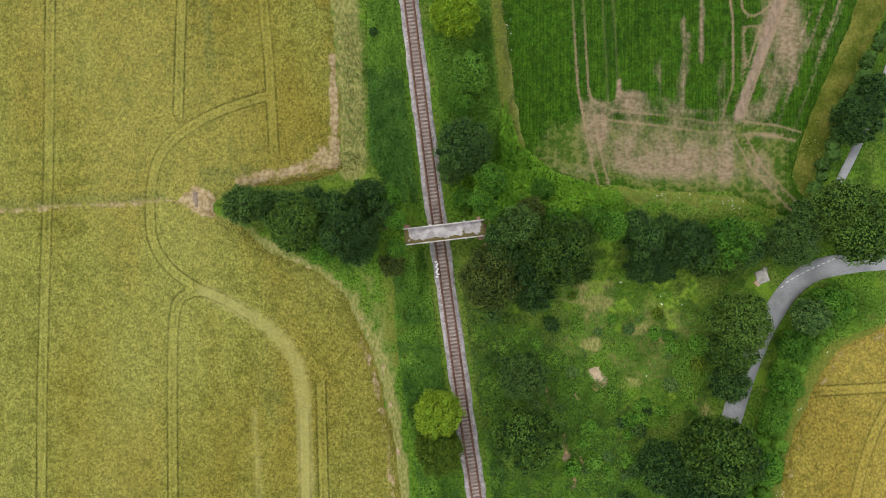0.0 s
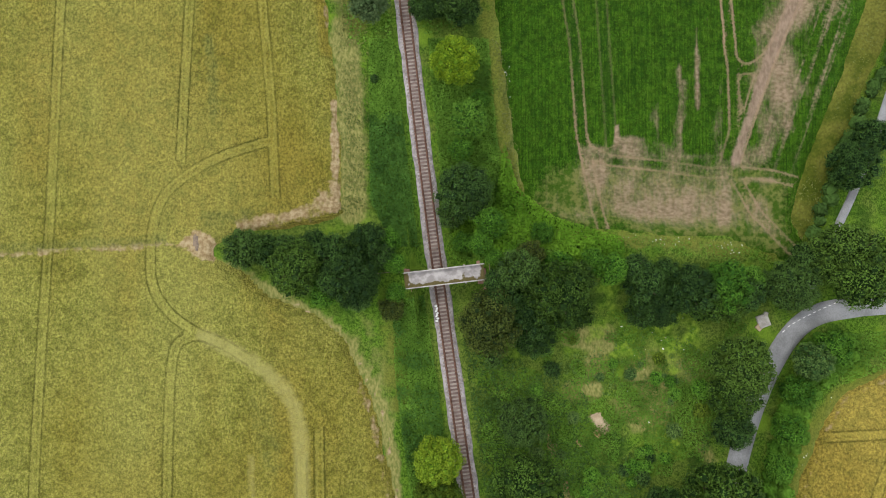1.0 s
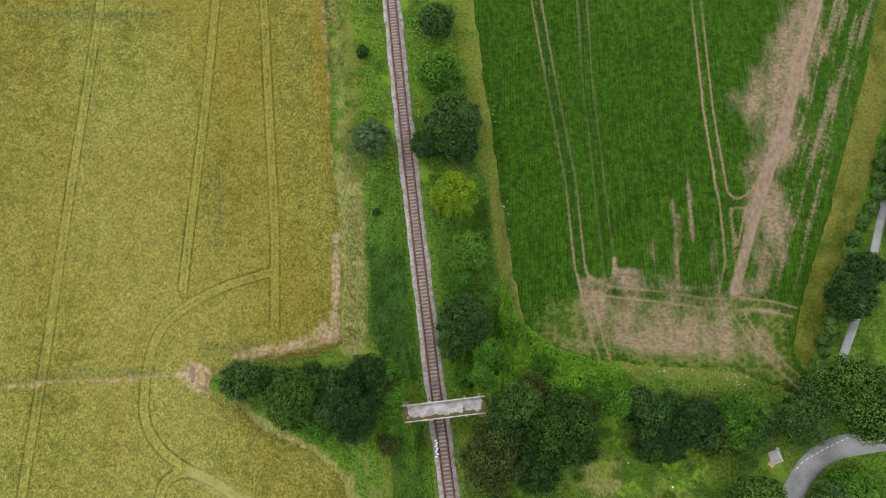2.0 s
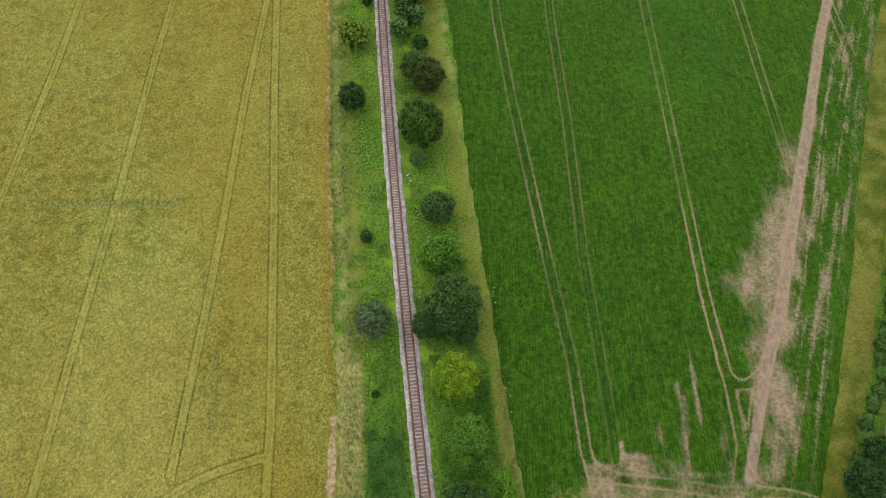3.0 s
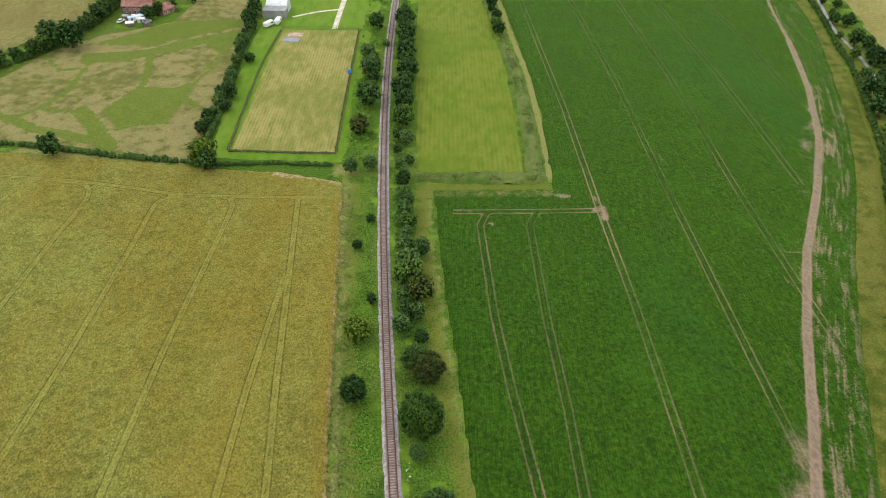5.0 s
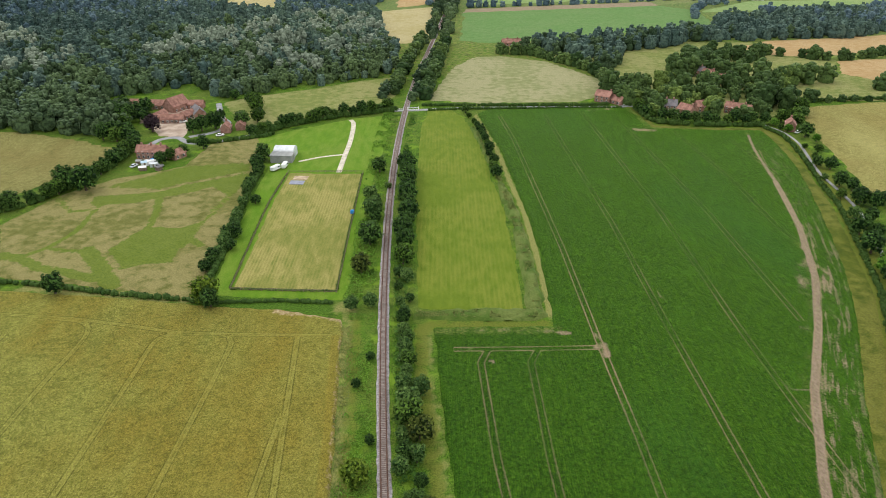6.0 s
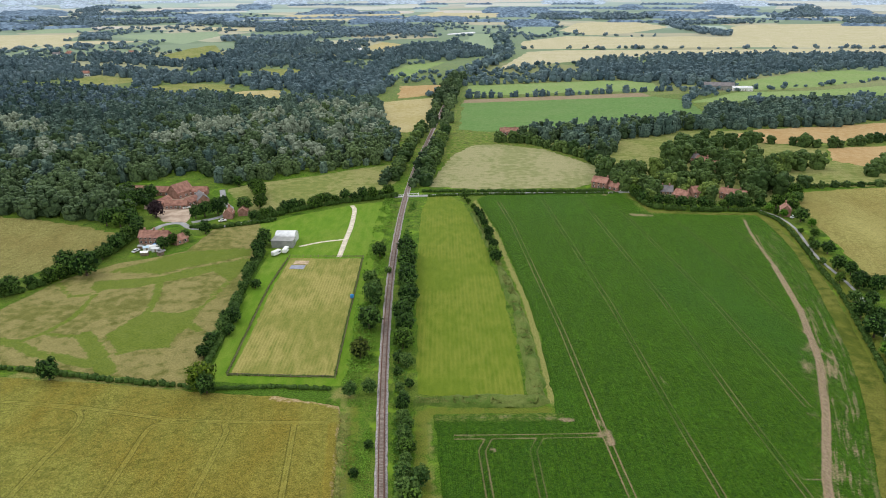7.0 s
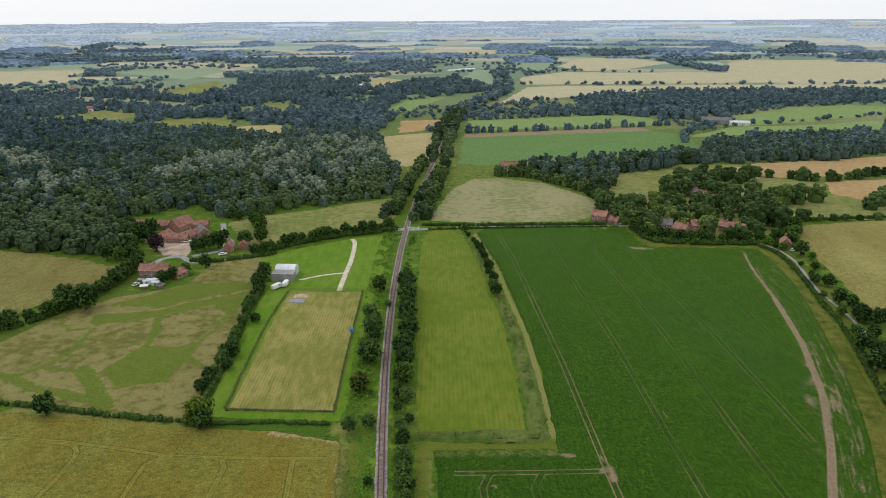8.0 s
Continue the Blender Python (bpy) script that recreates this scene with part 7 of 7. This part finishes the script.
house("outbuilding", "red tiled outbuilding behind the barn", -146.5, 411, 0, 9, 5, 2.5, 4.6, BRICK, TILE, 0, 1, 2, "barn")
house("outbuilding", "small dark slated barn beside the yard", -140.5, 395, 120, 11, 6.5, 2.6, 5.6, BRICK, SLATE, 0, 1, 3, "barn")
house("cottage", "brick cottage with white gable beside the lane", -116.5, 366, 95, 8, 6, 3.2, 6.0, BRICK, TILE, 1, 2, 2)
house("outbuilding", "small tiled outbuilding beside the cottage", -110, 371, 100, 6, 5, 2.4, 4.4, BRICK, TILE, 0, 1, 2, "barn")
house("cottage_row", "terraced brick cottages under one tiled roof", -141.5, 326.5, -3, 18, 7, 4.4, 7.4, BRICK, TILE, 3, 2, 6)
house("outbuilding", "small pantiled outbuilding beside the cottages", -129.5, 326, 60, 7, 4.5, 2.4, 4.4, BRICK, TILE, 0, 1, 2, "barn")
house("farmhouse", "red-roofed farmhouse before a wood", 56, 585, 3, 21, 7, 3.2, 6.4, BRICK, TILE, 2, 1, 6)
house("outbuilding", "small white walled outbuilding", 61, 577, 0, 6, 4, 2.4, 4, WHITE, TILE, 0, 1, 2, "barn")
house("house", "red brick house by the roadside hedge", 97.5, 422, -35, 12, 8, 4.6, 7.8, BRICK, TILE, 1, 2, 3)
house("outbuilding", "red tiled garage beside the road", 105, 416.5, -50, 7, 5, 2.4, 4.8, BRICK, TILE, 0, 1, 2, "barn")
house("house", "brick village house with slated roof", 131, 401, -12, 10, 8, 5, 8.2, BRICK, SLATE, 2, 2, 3)
house("house", "red-roofed village house among trees", 138.5, 393, -55, 11, 7, 4.4, 7.6, BRICK, TILE, 1, 2, 3)
house("house", "red brick house half hidden by trees", 150.5, 401, 10, 12, 7, 4.4, 7.6, BRICK, TILE, 1, 2, 3)
house("house", "long red-roofed house at the village edge", 169, 395.5, -38, 18, 7, 4.2, 7.2, BRICK, TILE, 2, 2, 5)
house("house", "slate roofed house in the village", 174, 484, -40, 12, 8, 5, 8, BRICK, SLATE, 2, 2, 3)
house("house", "red-roofed house in the village", 178, 474, -50, 10, 8, 5, 8, BRICK, TILE, 1, 2, 3)
house("house", "red brick house with white porch", 182, 463, -10, 10, 7, 4.6, 7.4, BRICK, TILE, 1, 2, 3)
house("house", "pink brick house beside the lane", 186, 366, 70, 9, 6, 4.4, 7, BRICK, TILE, 1, 2, 2)
house("barn", "large pale grey farm shed", 322, 838, -12, 34, 16, 5, 8, TIN_GREY, SLATE, 0, 1, 5, "barn")
house("barn", "long low white farm shed", 345, 826, -6, 22, 9, 3.5, 5, WHITE, TIN_PALE, 0, 1, 5, "barn")
house("barn", "distant white farm shed", -158, 1310, 3, 26, 12, 5, 8, WHITE, TIN_PALE, 0, 1, 4, "barn")
for i, (x, y) in enumerate(((-670, 1268), (-645, 1262), (-622, 1258), (-598, 1300), (-575, 1290), (-548, 1292), (-690, 1300), (-660, 1292))):
    house("house", "distant pale house in a hamlet", x, y, 10 + 37 * i, 15, 9, 4.5, 8, WHITE if i % 3 == 0 else BRICK, TILE if i % 2 else SLATE, 1, 1, 3)
house("house", "distant white house before a wood", -488, 990, 10, 13, 9, 4.5, 8, WHITE, TILE, 1, 1, 3)


def sheds():
    s = new("farm_shed")
    s.matrix_basis = pose(-77.2, 328, 0, 0, 0, -3)
    tagged(s, "pale metal barn with a grey lean-to front", "barn")
    bm = bmesh.new()
    n, l, w = 10, 4.9, 4.2
    ends = [[bm.verts.new((x, w * math.cos(math.pi * i / n), -0.2 if i in (0, n) else 2.6 + 2.6 * math.sin(math.pi * i / n))) for i in range(n + 1)] for x in (-l, l)]
    for i in range(n):
        bm.faces.new((ends[0][i], ends[0][i + 1], ends[1][i + 1], ends[1][i]))
    bm.faces.new(ends[0][::-1])
    bm.faces.new(ends[1])
    part("arched_roof", (bm, TIN_PALE), s, "pale curved sheet roof")
    part("front_wall", (boxes((0.3, -7.2, 1.7, 10.4, 5.6, 3.8), bevel=0.05), TIN_GREY), s, "grey sheet metal walls")
    bm = boxes((0.3, -7.2, 3.75, 10.9, 6.1, 0.16))
    part("front_roof", (bm, TIN_GREY), s, "grey flat sheet roof")
    part("door", (boxes((1.0, -10.05, 1.4, 3.6, 0.1, 3.0), bevel=0.02), TIN_GREY), s)


sheds()


def caravan(x, y, turn, label):
    c = new("caravan")
    c.matrix_basis = pose(x, y, 0.05, 0, 0, turn)
    tagged(c, label, "caravan")
    part("body", (boxes((0, 0, 1.45, 5.2, 2.2, 2.0), bevel=0.3), WHITE), c)
    for side in (-1, 1):
        part("wheel", (boxes((0, side * 0.95, 0.32, 0.62, 0.2, 0.62), bevel=0.14), RUST), c, "dark tyre")
        part("window", (boxes((1.2, side * 1.1, 1.7, 1.3, 0.04, 0.6), bevel=0.02), DARK_GLASS), c)
    part("tow_bar", (boxes((3.1, 0, 0.45, 1.2, 0.1, 0.1)), RUST), c)


caravan(-78.2, 308.5, 60, "white touring caravan parked beside the shed")
caravan(-74.6, 312, 85, "small pale caravan parked beside the shed")
caravan(-138, 316.5, 20, "white caravan parked in the cottage garden")


def parked_car(x, y, turn, paint, label):
    c = new("car")
    c.matrix_basis = pose(x, y, height_at(x, y) + 0.08, 0, 0, turn)
    tagged(c, label, "car")
    part("body", (boxes((0, 0, 0.62, 4.3, 1.75, 0.62), bevel=0.16), paint), c)
    part("cabin", (boxes((-0.2, 0, 1.15, 2.3, 1.5, 0.55), bevel=0.2), DARK_GLASS), c, "dark glazed cabin")
    part("roof", (boxes((-0.2, 0, 1.44, 1.7, 1.25, 0.06), bevel=0.02), paint), c)
    for px in (-1.3, 1.35):
        for py in (-0.82, 0.82):
            part("wheel", (boxes((px, py, 0.31, 0.62, 0.2, 0.62), bevel=0.16), RUST), c, "dark tyre")


parked_car(-142, 319, 15, WHITE, "white car parked in the cottage garden")
parked_car(-146, 313.5, 70, TIN_PALE, "silver car parked in the cottage garden")
parked_car(-134, 313, 40, TIN_GREY, "grey car parked in the cottage garden")
parked_car(-139.5, 320.5, 10, BLUE, "blue car parked by the cottages")
parked_car(-145.2, 382, 30, WHITE, "white car parked in the farm yard")
parked_car(188, 360.5, 40, WHITE, "white car parked beside the village lane")
parked_car(109.5, 413.5, 5, WHITE, "white van-like car on the road")
parked_car(-118, 358.5, 30, WHITE, "white car parked before the cottage")



def garden_shed(x, y, turn, a, b, high, wall, roof, label):
    g = new("garden_shed")
    g.matrix_basis = pose(x, y, height_at(x, y), 0, 0, turn)
    tagged(g, label, "shed")
    part("wall", (gable(a, b, high * 0.75, high), wall), g)
    part("roof", (pitched(a, b, high * 0.75, high, 0.15, 0.1), roof), g)
    part("door", (boxes((0, -b / 2 - 0.03, high * 0.35, 0.8, 0.06, high * 0.65), bevel=0.01), TIMBER), g)


PALE_BLUE = plain("pale_blue_tarpaulin", (0.35, 0.5, 0.6), (0.5, 0.64, 0.72), 1.0, 0.6)
garden_shed(-141.6, 315.6, 20, 3.2, 2.4, 2.3, WHITE, PALE_BLUE, "small garden shed with a pale blue cover")
garden_shed(-136.7, 314.2, 5, 3.6, 2.2, 2.2, TIN_PALE, TIN_PALE, "pale glasshouse-like shed in the cottage garden")
garden_shed(-140.3, 309.5, 12, 3.4, 2.4, 2.1, TIMBER, WHITE, "timber garden shed with a white roof")
garden_shed(-132.8, 309.4, 60, 2.6, 2.0, 2.1, TIMBER, SLATE, "dark timber shed in the cottage garden")
garden_shed(-145.2, 318, 0, 2.6, 2.0, 2.0, TIMBER, TIN_GREY, "small timber shed by the cottages")

tank = new("water_tank")
tank.matrix_basis = pose(-36.9, 260, 0.15)
tagged(tank, "bright blue plastic water tank in the hay meadow", "tank")
part("body", (boxes((0, 0, 0.85, 1.5, 1.3, 1.5), bevel=0.2), BLUE), tank)
part("base", (boxes((0, 0, 0.08, 1.7, 1.5, 0.2), bevel=0.03), TIMBER), tank, "timber base")
part("lid", (boxes((0, 0, 1.66, 0.5, 0.5, 0.12), bevel=0.04), BLUE), tank)
for x, y, mat, words in ((-65.4, 293, MAT, "grey-blue ground sheet on the hay meadow"), (-64.6, 298.5, SANDY, "brown bare patch sheet on the hay meadow")):
    g = tagged(new("ground_sheet"), words, "sheet")
    g.matrix_basis = pose(x, y, 0.24, 0, 0, -3)
    part("cover", (boxes((0, 0, 0.05, 6.5, 4.4, 0.12), bevel=0.05), mat), g)


def fence(line, gap, label):
    f = new("fence")
    tagged(f, label, "fence")
    post = boxes((0, 0, 0.5, 0.14, 0.14, 1.5), bevel=0.02)
    me = bpy.data.meshes.new("post")
    post.to_mesh(me)
    post.free()
    me.materials.append(TIMBER)
    for (ax, ay), (bx, by) in zip(line, line[1:]):
        length, turn = math.dist((ax, ay), (bx, by)), math.degrees(math.atan2(by - ay, bx - ax))
        for z in (0.55, 1.1):
            part("rail", (boxes((length / 2, 0, 0, length, 0.06, 0.12)), TIMBER), f, m=pose(ax, ay, z, 0, 0, turn))
        for i in range(int(length / gap)):
            k = i * gap / length
            part("post", me, f, m=pose(ax + (bx - ax) * k, ay + (by - ay) * k, 0.1, 0, 0, turn))


fence([(-70.5, 200.2), (-35, 198.2), (-36, 244), (-37, 305), (-71.5, 306), (-73, 271), (-71.5, 228), (-70.5, 200.2)], 3.5, "dark timber fence round the hay meadow")
LEAF_LOW = foliage("leaf_low_hedge", (0.03, 0.06, 0.01), (0.1, 0.15, 0.03), True)
hedge("weed_line", [(-70, 201), (-52, 200), (-36, 199.4)], 1.2, 0.7, 24, 0.22, LEAF_LOW, "weedy strip under the meadow fence", "weeds", "stuff")
hedge("weed_line", [(-35.4, 200), (-36.4, 244), (-37.4, 304)], 0.9, 0.6, 16, 0.22, LEAF_LOW, "weedy strip under the meadow fence", "weeds", "stuff")
hedge("weed_line", [(-71, 202), (-72, 230), (-73.2, 270), (-72, 304)], 0.9, 0.6, 16, 0.22, LEAF_LOW, "weedy strip under the meadow fence", "weeds", "stuff")

# ---- level crossing ----
for side in (-1, 1):
    g = new("crossing_gate")
    g.matrix_basis = pose(rail_x(404) + side * 4.4, 403.5 + side * 1.2, 0, 0, 0, 4)
    tagged(g, "white painted level crossing gate beside the track", "gate")
    part("frame", (boxes((0, 0, 0.5, 6.2, 0.16, 0.22), (0, 0, 1.5, 6.2, 0.16, 0.22), (-3, 0, 1.0, 0.2, 0.16, 1.3), (3, 0, 1.0, 0.2, 0.16, 1.3), (0, 0, 1.0, 0.2, 0.16, 1.0)), WHITE), g)
    for x in (-3.3, 3.3):
        part("post", (boxes((x, 0, 1.0, 0.35, 0.35, 2.2), bevel=0.04), WHITE), g)

# ---- small things near the bridge ----
slab = new("concrete_slab")
slab.matrix_basis = pose(54.4, -6.4, height_at(54.4, -6.4), 0, 0, 20)
tagged(slab, "broken pinkish concrete slab in the grass", "slab")
part("block", (boxes((0, 0, 0.15, 2.0, 2.2, 0.5), bevel=0.08), CONCRETE), slab)
part("block", (boxes((-0.9, -0.7, 0.12, 1.4, 1.1, 0.42, 0.5), bevel=0.1), SANDY), slab, "sandy broken edge")
part("block", (boxes((0.8, 0.9, 0.2, 0.8, 0.7, 0.5, 0.9), bevel=0.1), CONCRETE), slab)
bags = random.Random(3)
for i in range(7):
    b = new("white_bag")
    b.matrix_basis = pose(-1.0 + 0.2 * (i % 2) + 0.03 * i, -3.9 - 0.42 * i, 0.4, 0, 0, bags.uniform(0, 90))
    tagged(b, "white sack lying on the track bed", "sack", "sacks beside the track")
    part("sack", (boxes((0, 0, 0.08, 0.5, 0.32, 0.22), bevel=0.08), WHITE), b)
ASH = plain("cold_ash", (0.07, 0.055, 0.045), (0.24, 0.18, 0.13), 0.8, 0.95)
sheet("ash_patch", [(-42.4, 8.3), (-41.2, 8.6), (-40.6, 6.4), (-41.2, 4.6), (-42, 6)], 0.4, 0.79, ASH, (), 0.35, "dark burnt patch on bare field soil", "ash")
heap = sheet("soil_heap", [(24.9, -22.2), (26.3, -21.8), (27.9, -23.4), (28.7, -24.7), (26.7, -25.2), (25.3, -24)], 0.4, 0.45, SANDY, (), 0.25, "heap of pale sandy soil in the glade", "heap", "structure", 0.3)

FLOWER = plain("white_flowers", (0.6, 0.6, 0.52), (0.8, 0.8, 0.74), 3.0)
YELLOW = plain("yellow_flowers", (0.4, 0.33, 0.01), (0.55, 0.45, 0.02), 3.0)
scrub("white_flowers", [(58, -48), (59.4, -34), (62.5, -25.5), (66.5, -18.4), (75, -14.2), (76, -13.2), (66, -17), (61.5, -25), (58, -35), (56.4, -48)], 1.6, 0.13, 0.3, 0.8, FLOWER, "white umbel flowers along the field edge", 3.0, 0.5)
scrub("white_flowers", [(9.4, 60), (11, 44), (12.4, 28), (11.2, 28), (9.8, 44), (8.4, 60)], 1.3, 0.12, 0.3, 0.7, FLOWER, "white umbel flowers beside the crop", 3.0, 0.5)
scrub("white_flowers", [(24, -5), (30, -4), (44, -5), (46, -20), (34, -26), (26, -16)], 0.12, 0.16, 0.3, 0.8, FLOWER, "white umbel flowers in the glade", 3.0, 0.45)
scrub("white_flowers", [(18, 9), (36, 8), (54, 6.4), (54, 4.4), (36, 6), (18, 7)], 2.2, 0.11, 0.2, 0.6, FLOWER, "white flowers on the grass headland", 3.0, 0.5)
scrub("yellow_flowers", [(-5.4, 56), (-4.4, 56), (-3.4, 47), (-4.6, 47)], 5, 0.14, 0.3, 0.7, YELLOW, "yellow ragwort beside the ballast", 3.0, 0.3)
scrub("white_flowers", [(-8.4, 82), (-6.6, 82), (-6.2, 77), (-8.0, 77)], 5, 0.16, 0.3, 0.8, FLOWER, "white elder flowers beside the ballast", 2.0, 0.3)


# ---- bare soil scrapes in the glade ----
SCRAPE = plain("orange_sandy_soil", (0.26, 0.15, 0.07), (0.46, 0.3, 0.16), 1.2, 0.95, bump=0.05, fine=6)
for line, wide in (([(17.6, -25.2), (18.1, -26.6), (18.4, -28)], 0.75), ([(20.7, -33.2), (21.2, -35), (21.9, -36.6)], 0.95),
                   ([(21.6, -37.8), (22, -39.6), (22.8, -42)], 0.6), ([(22.6, -26.4), (23.1, -27), (23.4, -27.4)], 0.5),
                   ([(25.6, -25), (25.9, -25.5), (26.3, -26)], 0.7), ([(23.6, -37), (24, -38), (24.2, -38.6)], 0.45)):
    ribbon("soil_scrape", line, wide, 0.16, SCRAPE, "bare orange-brown soil scrape among weeds", "bare soil", step=0.4, ragged=0.7)
